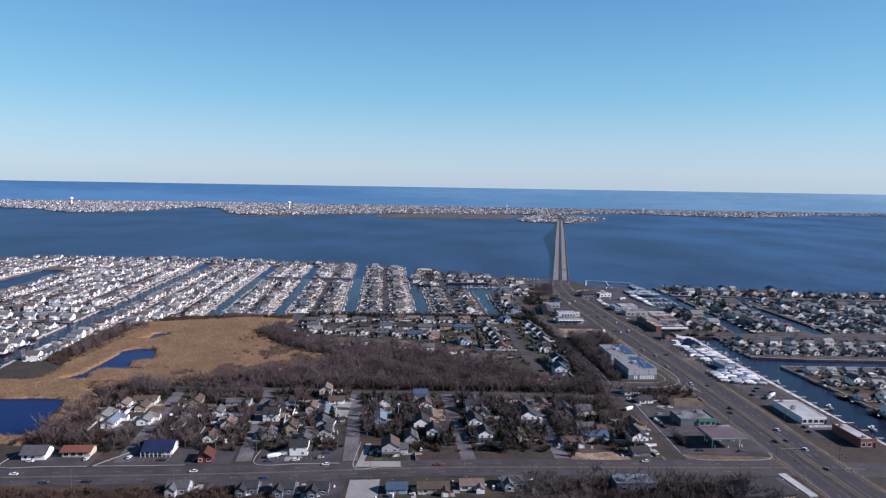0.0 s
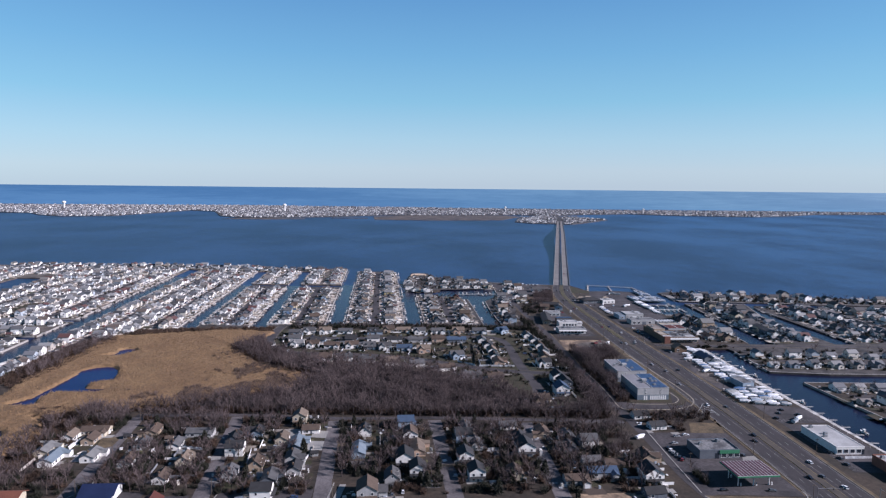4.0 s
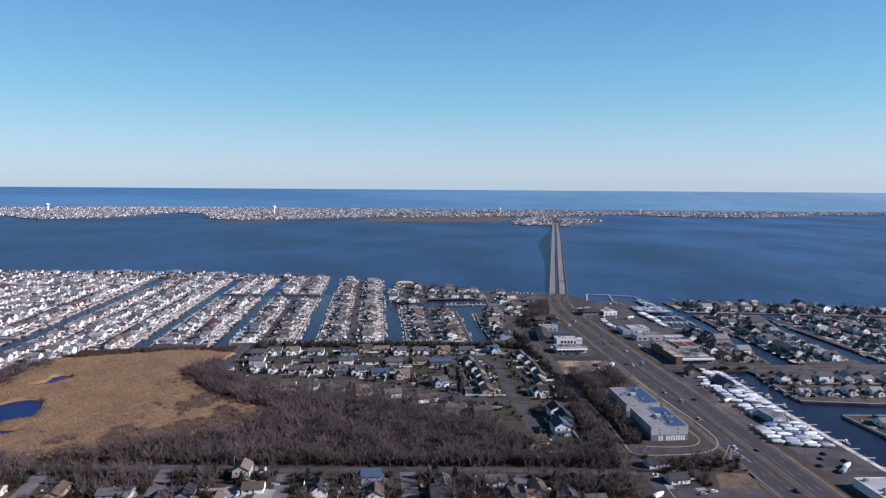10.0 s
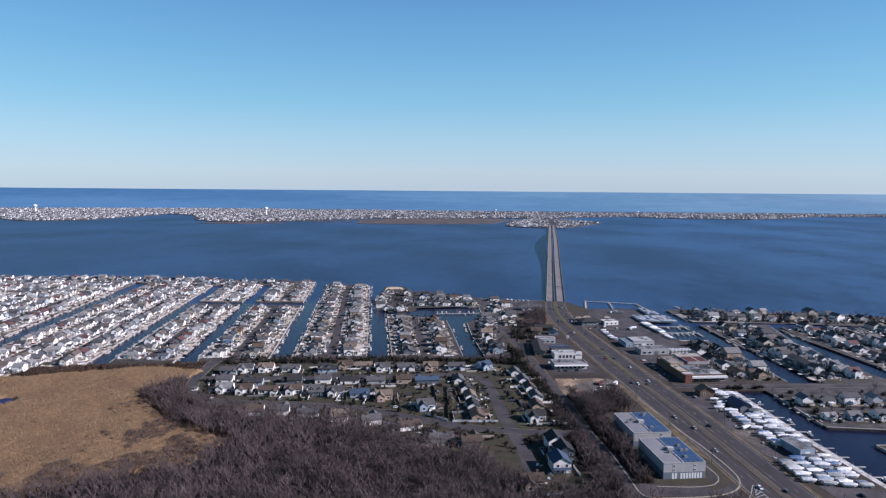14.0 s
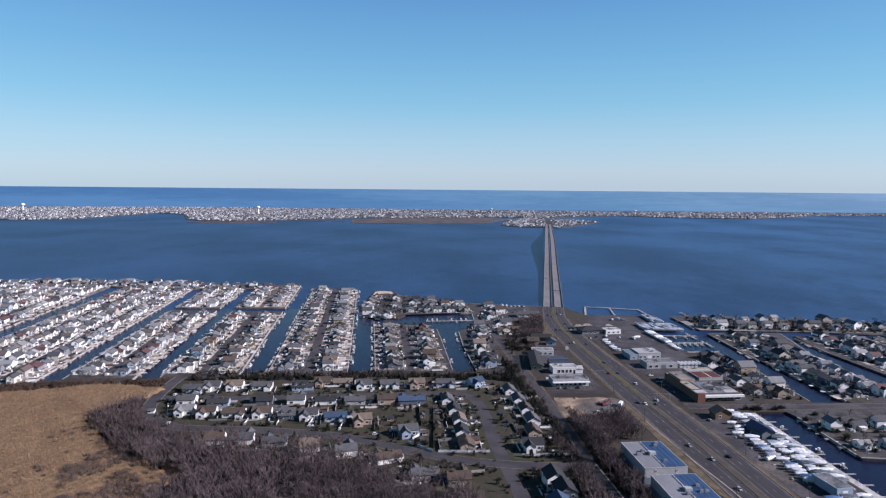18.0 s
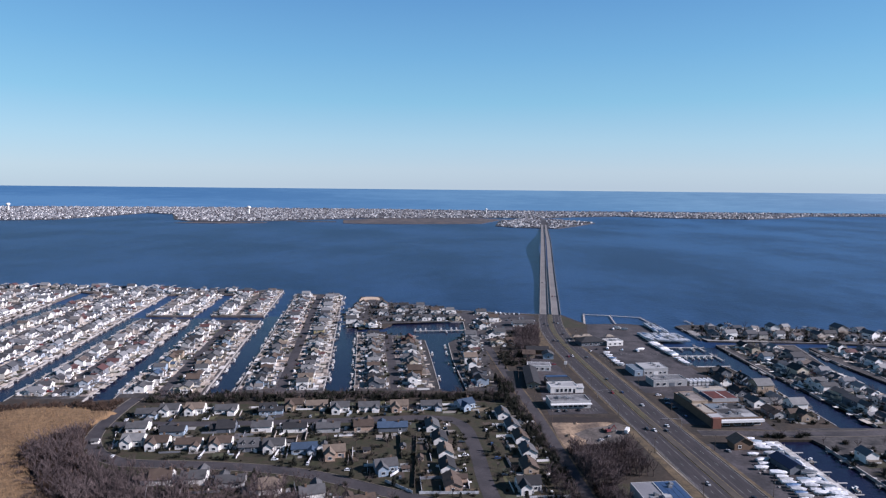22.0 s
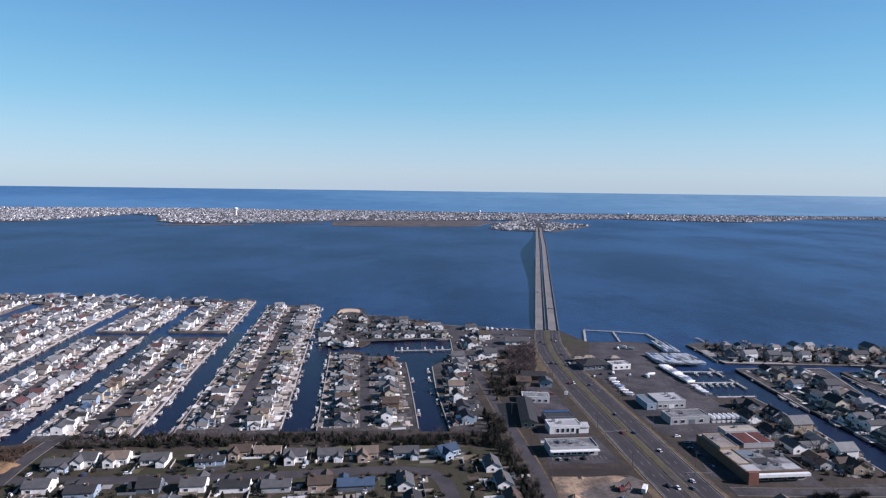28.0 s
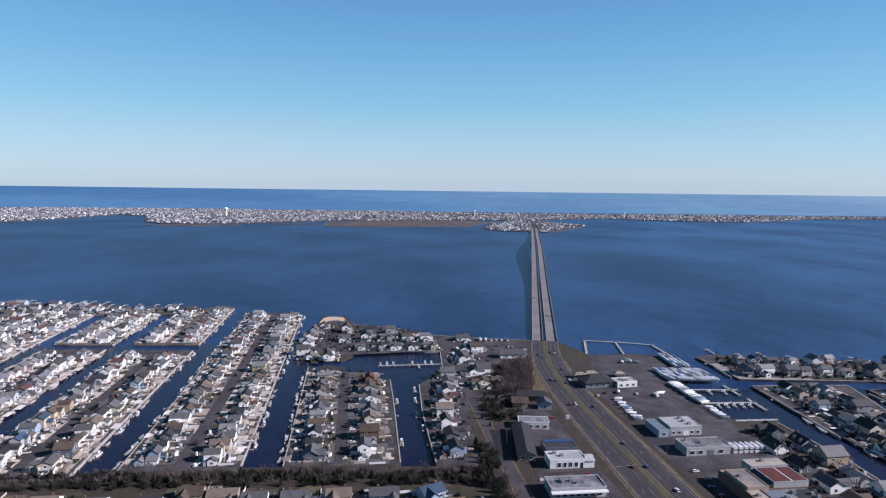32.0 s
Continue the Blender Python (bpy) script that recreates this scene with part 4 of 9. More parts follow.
def door(x, y, z, face, w=1.0, h=2.1, role="door"):
    g = Geo()
    s = {"s": (0, -1), "n": (0, 1), "w": (-1, 0), "e": (1, 0)}[face]
    if s[1]:
        ys = sorted((y - s[1] * 0.02, y + s[1] * 0.07))
        g.box(x - w / 2, ys[0], z, x + w / 2, ys[1], z + h)
    else:
        xs = sorted((x - s[0] * 0.02, x + s[0] * 0.07))
        g.box(xs[0], y - w / 2, z, xs[1], y + w / 2, z + h)
    return ("garage_door" if w > 2 else "door", g, role, 0)


def chimney(x, y, z0, z1):
    return ("chimney", Geo().box(x - 0.45, y - 0.35, z0, x + 0.45, y + 0.35, z1).box(x - 0.55, y - 0.45, z1, x + 0.55, y + 0.45, z1 + 0.15), "chimney", 0)


def back_deck(x0, y0, x1, y1, z):
    g = Geo().box(x0, y0, z - 0.2, x1, y1, z)
    for x in (x0 + 0.15, x1 - 0.15):
        g.box(x - 0.1, y1 - 0.25, 0, x + 0.1, y1 - 0.05, z - 0.2)
    for a, b in (((x0, y1 - 0.08), (x1, y1)), ((x0, y0), (x0 + 0.08, y1 - 0.08)), ((x1 - 0.08, y0), (x1, y1 - 0.08))):
        g.box(*a, z + 0.85, *b, z + 1.0)
        g.box(*a, z + 0.004, *b, z + 0.12)
    return ("deck", g, "deck", 0)


def ranch(L=13.0, W=8.0, h=2.9, rise=1.9, garage=True, rich=True):
    P = [("wall", Geo().shell(-L / 2, -W / 2, L / 2, W / 2, 0, h, rise), "wall", 0), ("roof", Geo().gable(-L / 2, -W / 2, L / 2, W / 2, h, rise), "roof", 0)]
    if garage:
        x0, x1 = L / 2 - 4.6, L / 2 - 0.3
        P += [("garage", Geo().shell(x0, -W / 2 - 3.6, x1, -W / 2 - 0.003, 0, h - 0.2, 1.1, "y"), "wall", 0),
              ("garage_roof", Geo().gable(x0, -W / 2 - 3.6, x1, -W / 2 + 1.4, h - 0.2, 1.1, "y", 0.35), "roof", 0),
              door((x0 + x1) / 2, -W / 2 - 3.6, 0.05, "s", 2.7, 2.1, "trim")]
    P += [window(-L / 4, -W / 2, 0.9, 2.0, 1.3, "s"), window(L / 2, 0, 0.9, 1.2, 1.2, "e"), window(-L / 2, 0.5, 0.9, 1.2, 1.2, "w")]
    if rich:
        P += [window(-L / 2 + 1.6, -W / 2, 1.0, 1.0, 1.1, "s"), door(0.4, -W / 2, 0.1, "s"), window(-L / 4, W / 2, 0.9, 1.6, 1.2, "n"), chimney(-L / 5, 0.6, h, h + rise + 0.9)]
    return P


def two_storey(L=9.0, W=10.5, h=5.5, rise=2.7, rich=True, deck=True):
    P = [("wall", Geo().shell(-L / 2, -W / 2, L / 2, W / 2, 0, h, rise, "y"), "wall", 0), ("roof", Geo().gable(-L / 2, -W / 2, L / 2, W / 2, h, rise, "y"), "roof", 0),
         ("porch_roof", Geo().hexa([(-L / 2, -W / 2 - 1.9, 2.5), (L / 2, -W / 2 - 1.9, 2.5), (L / 2, -W / 2, 2.9), (-L / 2, -W / 2, 2.9)],
                                   [(-L / 2, -W / 2 - 1.9, 2.65), (L / 2, -W / 2 - 1.9, 2.65), (L / 2, -W / 2, 3.1), (-L / 2, -W / 2, 3.1)]), "roof", 0)]
    for x, z in ((-L / 4, 3.3), (L / 4, 3.3), (-L / 4, 0.8)):
        P.append(window(x, -W / 2, z, 1.2, 1.4, "s"))
    P += [window(L / 2, -W / 5, 3.3, 1.1, 1.3, "e"), window(-L / 2, W / 5, 3.3, 1.1, 1.3, "w"), door(L / 4, -W / 2, 0.05, "s", 2.6, 2.1, "trim")]
    if rich:
        P += [window(L / 2, W / 4, 0.9, 1.1, 1.3, "e"), window(-L / 2, -W / 4, 0.9, 1.1, 1.3, "w"), window(0, W / 2, 3.2, 2.4, 1.6, "n"), door(0.2, -W / 2, 0.1, "s")]
    if deck:
        P.append(back_deck(-L / 2, W / 2 + 0.005, L / 2, W / 2 + 3.0, 2.7))
    return P


def raised(L=8.6, W=10.0, h=8.0, rise=2.4, rich=True):
    """A tall coastal house over a ground-floor garage, with two decks."""
    P = [("wall", Geo().box(-L / 2, -W / 2, 0, L / 2, W / 2, h), "wall", 0), ("roof", Geo().hip(-L / 2, -W / 2, L / 2, W / 2, h, rise), "roof", 0),
         ("band", Geo().box(-L / 2 - 0.04, -W / 2 - 0.04, 2.7, L / 2 + 0.04, W / 2 + 0.04, 2.95), "trim", 0),
         door(-L / 4, -W / 2, 0.05, "s", 2.7, 2.2, "trim"), back_deck(-L / 2, W / 2 + 0.045, L / 2, W / 2 + 2.8, 2.9), back_deck(-L / 2, -W / 2 - 1.8, L / 2, -W / 2 - 0.045, 2.9)]
    for x, y, z, f in ((-L / 4, -W / 2, 3.6, "s"), (L / 4, -W / 2, 3.6, "s"), (-L / 4, -W / 2, 6.0, "s"), (L / 4, -W / 2, 6.0, "s"), (L / 2, 0, 3.7, "e"), (-L / 2, 0, 6.0, "w")):
        P.append(window(x, y, z, 1.3, 1.5, f))
    if rich:
        for x, y, z, f in ((L / 2, W / 4, 6.0, "e"), (-L / 2, W / 4, 3.7, "w"), (0, W / 2, 3.2, "n"), (0, W / 2, 6.0, "n")):
            P.append(window(x, y, z, 1.6 if f == "n" else 1.1, 1.4, f))
    return P


def cape(L=10.0, W=8.4, h=3.0, rise=3.3, rich=True):
    P = [("wall", Geo().shell(-L / 2, -W / 2, L / 2, W / 2, 0, h, rise), "wall", 0), ("roof", Geo().gable(-L / 2, -W / 2, L / 2, W / 2, h, rise), "roof", 0)]
    for x in (-L / 4, L / 4):
        P += [("dormer", Geo().shell(x - 0.9, -W / 2 + 0.9, x + 0.9, -0.6, h + 0.5, 1.4, 0.7, "y"), "wall", 0),
              ("dormer_roof", Geo().gable(x - 0.9, -W / 2 + 0.9, x + 0.9, -0.2, h + 1.9, 0.7, "y", 0.25, 0.15), "roof", 0), window(x, -W / 2 + 0.9, h + 0.9, 0.9, 0.9, "s")]
    P += [window(-L / 4, -W / 2, 0.9, 1.3, 1.3, "s"), window(L / 2, 0.8, 0.9, 1.1, 1.3, "e"), window(L / 2, 0, 3.7, 1.0, 1.1, "e"), window(-L / 2, 0, 3.7, 1.0, 1.1, "w"), door(0, -W / 2, 0.1, "s")]
    if rich:
        P += [window(L / 4, -W / 2, 0.9, 1.3, 1.3, "s"), ("wing", Geo().shell(L / 2 + 0.003, -W / 2 + 1, L / 2 + 4, W / 2 - 1, 0, 2.5, 1.5), "wall", 0),
              ("wing_roof", Geo().gable(L / 2 + 0.45, -W / 2 + 1, L / 2 + 4, W / 2 - 1, 2.5, 1.5, "x", 0.4), "roof", 0), chimney(-L / 2 + 1.0, 0.5, h + 1, h + rise + 0.9)]
    return P


def cross_gable(L=11.0, W=8.0, h=3.6, rise=2.3, rich=True):
    P = [("wall", Geo().shell(-L / 2, -W / 2, L / 2, W / 2, 0, h, rise), "wall", 0), ("roof", Geo().gable(-L / 2, -W / 2, L / 2, W / 2, h, rise), "roof", 0),
         ("wing", Geo().shell(-L / 2 + 0.6, -W / 2 - 3.4, -L / 2 + 5.6, -W / 2 - 0.003, 0, h, 1.9, "y"), "wall", 0),
         ("wing_roof", Geo().gable(-L / 2 + 0.6, -W / 2 - 3.4, -L / 2 + 5.6, -0.6, h, 1.9, "y", 0.4), "roof", 0),
         window(-L / 2 + 3.1, -W / 2 - 3.4, 1.0, 1.8, 1.4, "s"), window(L / 4, -W / 2, 1.0, 1.6, 1.3, "s"), window(L / 2, 0, 1.0, 1.2, 1.3, "e"), window(-L / 2, 1.0, 1.0, 1.2, 1.3, "w")]
    if rich:
        P += [door(L / 2 - 1.2, -W / 2, 0.1, "s"), window(L / 4, W / 2, 1.0, 2.0, 1.4, "n"), chimney(L / 4, 0.6, h + 0.5, h + rise + 0.9), back_deck(-L / 4, W / 2 + 0.005, L / 2, W / 2 + 3, 0.8)]
    return P


BASE = {"wall": "white_siding", "roof": "grey_shingle", "trim": "trim_white", "glass": "glass", "door": "slate_siding", "chimney": "brown_siding", "deck": "timber"}


def prefab(pieces):
    return [(n, g.mesh(n, BASE[role], "trim_white") if any(g.s) else g.mesh(n, BASE[role]), role) for n, g, role, _ in pieces]


def lagoon_home(seed, rich=True):
    """A lagoon cottage of several masses: a main gable, a lower wing across it, a lean-to and a deck."""
    r = random.Random(seed)
    L, W = r.uniform(8.2, 11.5), r.uniform(6.2, 7.6)
    h = (3.0, 3.4, 4.6, 5.4)[seed % 4]
    rise = r.uniform(1.5, 2.5)
    P = [("wall", Geo().shell(-L / 2, -W / 2, L / 2, W / 2, 0, h, rise), "wall", 0), ("roof", Geo().gable(-L / 2, -W / 2, L / 2, W / 2, h, rise, "x", 0.35, 0.2), "roof", 0)]
    w, out, hw = r.uniform(3.8, 5.4), r.uniform(2.4, 4.6), min(h, r.choice((2.8, 3.2, h)))
    c = r.uniform(-L / 2 + w / 2, L / 2 - w / 2)
    P += [("wing", Geo().shell(c - w / 2, -W / 2 - out, c + w / 2, -W / 2 - 0.003, 0, hw, w * 0.3, "y"), "wall", 0),
          ("wing_roof", Geo().gable(c - w / 2, -W / 2 - out, c + w / 2, -W / 2 + (0.9 if hw == h else -0.01), hw, w * 0.3, "y", 0.3, 0.18), "roof", 0)]
    a, b = sorted((r.uniform(-L / 2, 0), r.uniform(0.8, L / 2)))
    d, z = r.uniform(2.0, 3.4), r.choice((2.3, 2.5))
    P += [("porch", Geo().box(a, W / 2 + 0.004, 0, b, W / 2 + d, z), "wall", 0),
          ("porch_roof", Geo().hexa([(a - .2, W / 2 + 0.004, z + 0.3), (b + .2, W / 2 + 0.004, z + 0.3), (b + .2, W / 2 + d + .3, z + 0.02), (a - .2, W / 2 + d + .3, z + 0.02)],
                                    [(a - .2, W / 2 + 0.004, z + 0.48), (b + .2, W / 2 + 0.004, z + 0.48), (b + .2, W / 2 + d + .3, z + 0.18), (a - .2, W / 2 + d + .3, z + 0.18)]), "roof" if seed % 3 else "trim", 0),
          back_deck(-L / 2, W / 2 + d + 0.35, L / 2 - r.uniform(0, 3), W / 2 + d + 3.0, 0.7 if h < 4 else 0.9)]
    if h > 4:
        e = L / 2 + r.uniform(1.6, 2.6)
        P.append(("balcony", Geo().box(L / 2 + 0.01, -W / 3, 2.5, e, W / 3, 2.65).box(e - 0.08, -W / 3, 2.654, e, W / 3, 3.5).box(L / 2 + 0.01, -W / 3, 2.654, e - 0.085, -W / 3 + 0.08, 3.5).box(e - 0.2, W / 3 - 0.2, 0, e - 0.02, W / 3 - 0.02, 2.5).box(e - 0.2, -W / 3 + 0.02, 0, e - 0.02, -W / 3 + 0.2, 2.5), "trim", 0))
        P.append(window(-L / 4, W / 2, 3.4 if h > 5 else 2.9, 1.2, 1.1, "n"))
    P += [window(c, -W / 2 - out, 0.9, 1.5, 1.2, "s"), window(L / 2, 0.3, 0.9 if h < 4 else 3.0, 1.3, 1.2, "e"), window(-L / 2, 0, 0.9, 1.2, 1.2, "w")]
    if rich:
        P += [door(max(-L / 2 + 1, min(L / 2 - 1, c + w / 2 + 0.9)), -W / 2, 0.1, "s")]
    return P


def flat_house(pieces):
    """The same house as bare corners, faces and slots, for joining; its windows are plain panes."""
    slot = {"wall": 0, "roof": 1, "trim": 2, "glass": 3, "door": 3, "chimney": 4, "deck": 4}
    vs, fs, ss = [], [], []
    for n, g, role, _ in pieces:
        k = len(vs)
        v, f, s = (g.v[:8], g.f[:6], g.s[:6]) if n == "window" else (g.v, g.f, g.s)
        vs += v
        fs += [tuple(i + k for i in q) for q in f]
        ss += [2 if q else slot[role] for q in s]
    return np.array(vs), fs, ss


KIT = {k: prefab(p) for k, p in {
    "ranch": ranch(), "long": ranch(17, 8.2, 2.9, 1.8), "plain": ranch(11, 7.6, 2.8, 2.2, False), "two": two_storey(), "big": two_storey(10.5, 12, 5.8, 3.2), "raised": raised(),
    "cape": cape(), "cross": cross_gable(), "shed": ranch(4.5, 3.6, 2.2, 1.0, False, False),
    **{"home_" + "abcdefgh"[k]: lagoon_home(k) for k in range(8)}}.items()}
FLAT = {k: flat_house(p) for k, p in {"ranch_l": ranch(11, 8, 2.9, 2.2, True, False), "two_l": two_storey(8.6, 10, 5.4, 2.6, False), "raised_l": raised(8.4, 9.4, 7.6, 2.2, False),
                                     "cross_l": cross_gable(10, 7.6, 3.4, 2.3, False), "plain_l": ranch(10, 8, 3.4, 2.6, False, False),
                                     **{"far_" + "abcdefgh"[k]: lagoon_home(k + 8, False) for k in range(8)}}.items()}
far_v, far_f, far_s, far_t = [], [], [], []
HOMES = []


def put_far(kind, x, y, rot, scale=1.0, z=GROUND):
    """A house too far off to be picked out on its own."""
    v, f, s = FLAT[kind]
    scale /= PLAN
    c, d = math.cos(radians(rot)) * scale, math.sin(radians(rot)) * scale
    k = sum(len(a) for a in far_v)
    far_v.append(np.stack([x + v[:, 0] * c - v[:, 1] * d, y + v[:, 0] * d + v[:, 1] * c, z + v[:, 2] * scale], 1))
    far_f.extend(tuple(i + k for i in q) for q in f)
    far_s.extend(s)
    wall, roof = rng.random(), rng.random()
    far_t.extend(roof if q == 1 else wall for q in s)
    HOMES.append((x, y))


STYLE = {"ranch": "single-storey", "long": "long single-storey", "plain": "plain single-storey", "two": "two-storey", "big": "large two-storey", "raised": "tall raised", "cape": "one-and-a-half-storey",
         "cross": "cross-gabled", "shed": "small", **{"home_" + k: "rambling one-storey" for k in "abef"}, **{"home_" + k: "rambling two-storey" for k in "cdgh"}}
TONE = {"white": "white", "cream": "cream", "pale_grey": "pale grey", "pale_blue": "pale blue", "tan": "tan", "slate": "slate-grey", "yellow": "yellow", "red_brick": "red-brick", "dark_red": "dark red", "brown": "brown", "green": "green", "peach": "peach"}
ROOFTONE = {"grey": "grey", "dark": "dark grey", "brown": "brown", "tan": "tan", "pale": "pale grey", "blue": "blue-grey", "red": "red", "sky": "light blue-grey"}


def put(kind, x, y, rot, wall, roof, where, z=GROUND, scale=1.0, group=""):
    if kind in FLAT:
        return put_far(kind, x, y, rot, scale, z)
    base = kind
    shed = base == "shed"
    HOMES.append((x, y))
    label = "%s %s %s, %s %s roof, %s" % (STYLE[base], TONE[wall], "garden shed" if shed else "house", ROOFTONE[roof], "hip" if base == "raised" else "gable", where)
    root = thing("shed" if shed else "house", label, "shed" if shed else "house", group, at(x, y, z, 0, 0, rot) @ Matrix.Scale(scale, 4))
    over = {"wall": wall + "_siding", "roof": roof + "_shingle"}
    carries = {"porch_roof": "porch", "garage_roof": "garage", "garage_door": "garage", "chimney": "roof", "dormer_roof": "dormer", "wing_roof": "wing"}
    made = {}
    for n, me, role in KIT[kind]:
        ob = made[n] = new(n, me)
        ob.parent = made.get(carries.get(n), root)
        if role in over:
            ob.material_slots[0].link = "OBJECT"
            ob.material_slots[0].material = MATS[over[role]]
    return root


WALLS = ["white"] * 9 + ["cream"] * 4 + ["pale_grey"] * 5 + ["pale_blue"] + ["tan"] * 2 + ["slate"] * 2 + ["yellow"]
ROOFS = ["grey"] * 16 + ["dark"] * 10 + ["brown"] * 7 + ["tan"] * 2 + ["pale"] * 7 + ["blue"] * 2


def row(x0, y0, y1, side, kinds, pitch=11.3, where="on a lagoon", skew=True, set_back=8.5, jit=1.2):
    """Houses along a lagoon street: side -1 stands west of it and looks east."""
    y = y0
    while y < y1:
        p = sk(x0, y) if skew else (x0, y)
        if y > 690:
            kinds = LITE
        if inside(FIELD, np.array([p[0]]), np.array([p[1]]))[0]:
            y += pitch
            continue
        put(rng.choice(kinds), p[0] + rng.uniform(-jit, jit), p[1] + rng.uniform(-1, 1), (96 if side < 0 else -84) + rng.choice((0, 0, 90)) + rng.uniform(-2, 2),
            rng.choice(WALLS), rng.choice(ROOFS), where, scale=rng.uniform(0.95, 1.2) if skew else rng.uniform(1.0, 1.4), group="lagoon houses")
        LOTS.append((x0, y, side, pitch, skew))
        if skew or y > 500:
            for _ in range(rng.choice((1, 1, 2, 3))):
                dy, dx = rng.choice((-1, 1)) * rng.uniform(2.5, 4.5), side * rng.uniform(-4, 6)
                put_far("plain_l", p[0] + dx, p[1] + dy, rng.choice((6, 96)) + rng.uniform(-2, 2), rng.uniform(0.4, 0.72))
                HOMES.pop()
        y += pitch * rng.uniform(0.88, 1.12)


LOTS = []
FIELD = [(-393, 582), (-372, 606), (-386, 638), (-407, 610)]
lot(FIELD, "lawn", "small olive playing field among lagoon houses", 0.03)
RICH = ["home_" + k for k in "abcdefgh"] + ["two", "cross"]
LITE = ["far_" + k for k in "abcdefgh"] + ["two_l", "cross_l"]
# fingers: two rows of houses back to back with the water, a street between
row(-70.5, 560, 860, -1, RICH)
row(-43.5, 560, 858, 1, RICH)
row(-136, 553, 728, -1, RICH)
row(-111, 553, 730, 1, RICH)
row(-136, 766, 880, -1, LITE)
row(-111, 766, 892, 1, LITE)
row(-193, 548, 732, -1, LITE)
row(-171, 548, 732, 1, LITE)
row(-193, 764, 862, -1, LITE)
row(-171, 764, 862, 1, LITE)
row(-2.5, 562, 690, -1, RICH)
row(-230, 530, 866, 1, LITE)
row(-251, 514, 866, -1, LITE)
row(-265, 496, 866, 1, LITE)
row(-287, 392, 866, -1, LITE)
for x0 in (-330, -356, -371, -388, -405, -433, -447):
    row(x0, 570, 806, 1 if x0 in (-330, -371, -405) else -1, LITE, 10.5)
for x0 in range(-514, -720, -15):
    row(x0, 566, 874, rng.choice((-1, 1)), LITE, 11.0)
for x0 in range(-328, -500, -15):
    row(x0, 822, 878, -1, LITE, 11)
for y0, rot in ((352, 186), (374, 6), (389, 6), (411, 186), (425, 6), (452, 6), (478, 186), (507, 6), (540, 186)):
    x = -308.0 - 0.1 * (y0 - 440) if y0 > 440 else -301.0
    while x > -640:
        if x > -480:
            for _ in range(2):
                put_far("plain_l", x + rng.uniform(-5, 5), y0 + rng.choice((-1, 1)) * rng.uniform(3, 6.5), rng.choice((6, 96)) + rng.uniform(-2, 2), rng.uniform(0.4, 0.75))
                HOMES.pop()
        put(rng.choice(LITE), x, y0 + rng.uniform(-1, 1), rot + 180 + rng.uniform(-2, 2), rng.choice(WALLS), rng.choice(ROOFS), "on a canal", scale=rng.uniform(0.95, 1.2), group="lagoon houses")
        x -= 10.5 * rng.uniform(0.9, 1.2)
# along the bay front
for lead, x_end in ((6.5, -150), (18.0, -205)):
    x = -600.0
    while x < x_end:
        y0 = float(np.interp(x, [p[0] for p in BAYFRONT], [p[1] for p in BAYFRONT])) - lead
        if x > -352 or lead < 10:
            put(rng.choice(LITE), x, y0 + rng.uniform(-1.5, 1.5), 185 + rng.choice((0, 0, 90)) + rng.uniform(-4, 4), rng.choice(WALLS), rng.choice(ROOFS), "facing the bay", scale=rng.uniform(0.95, 1.25), group="lagoon houses")
            put_far("plain_l", x + rng.uniform(3, 6), y0 + rng.uniform(-6, 3), rng.choice((6, 96)), rng.uniform(0.45, 0.75))
            HOMES.pop()
        x += 10.5 * rng.uniform(0.85, 1.2)
# east of the boatyard canal
row(269.5, 508, 654, -1, RICH, 11.0, "by the canal", False)
row(289, 512, 656, 1, LITE, 10.5, "between canals", False)
for x0 in (336, 362, 400, 430, 465, 495, 540, 580):
    row(x0, 510, 652 if x0 < 420 else 640, rng.choice((-1, 1)), LITE, 12, "between canals", False)
for y0, rot, x1 in ((462, 185, 560), (440, 5, 600), (390, 185, 560), (368, 5, 480), (342, 185, 430), (318, 5, 400), (300, 185, 370)):
    x = 227.0 if y0 > 430 else 240.0
    while x < x1:
        put(rng.choice(LITE), x, y0 + rng.uniform(-1.5, 1.5), rot + rng.uniform(-3, 3), rng.choice(WALLS), rng.choice(ROOFS), "near a canal", scale=rng.uniform(0.9, 1.15), group="canal houses")
        x += 12.5 * rng.uniform(0.9, 1.2)
x = 262.0
while x < 590:
    y0 = 682.5 - max(0, x - 320) * 0.06
    put(rng.choice(LITE), x, y0 + rng.uniform(-3, 2.5), rng.choice((185, 95, 5)) + rng.uniform(-14, 14), rng.choice(WALLS), rng.choice(ROOFS), "by the bay", scale=rng.uniform(0.85, 1.35), group="canal houses")
    if x < 400 and rng.random() < 0.85:
        put(rng.choice(["raised_l", "two_l", "far_a", "far_c", "far_d"]), x + rng.uniform(1, 8), 708.5 - max(0, x - 300) * 0.09 + rng.uniform(-5, 4), rng.choice((5, 185, 95)) + rng.uniform(-14, 14), rng.choice(WALLS), rng.choice(ROOFS), "facing the bay", scale=rng.uniform(0.9, 1.55), group="canal houses")
    x += 12.0 * rng.uniform(0.7, 1.5)

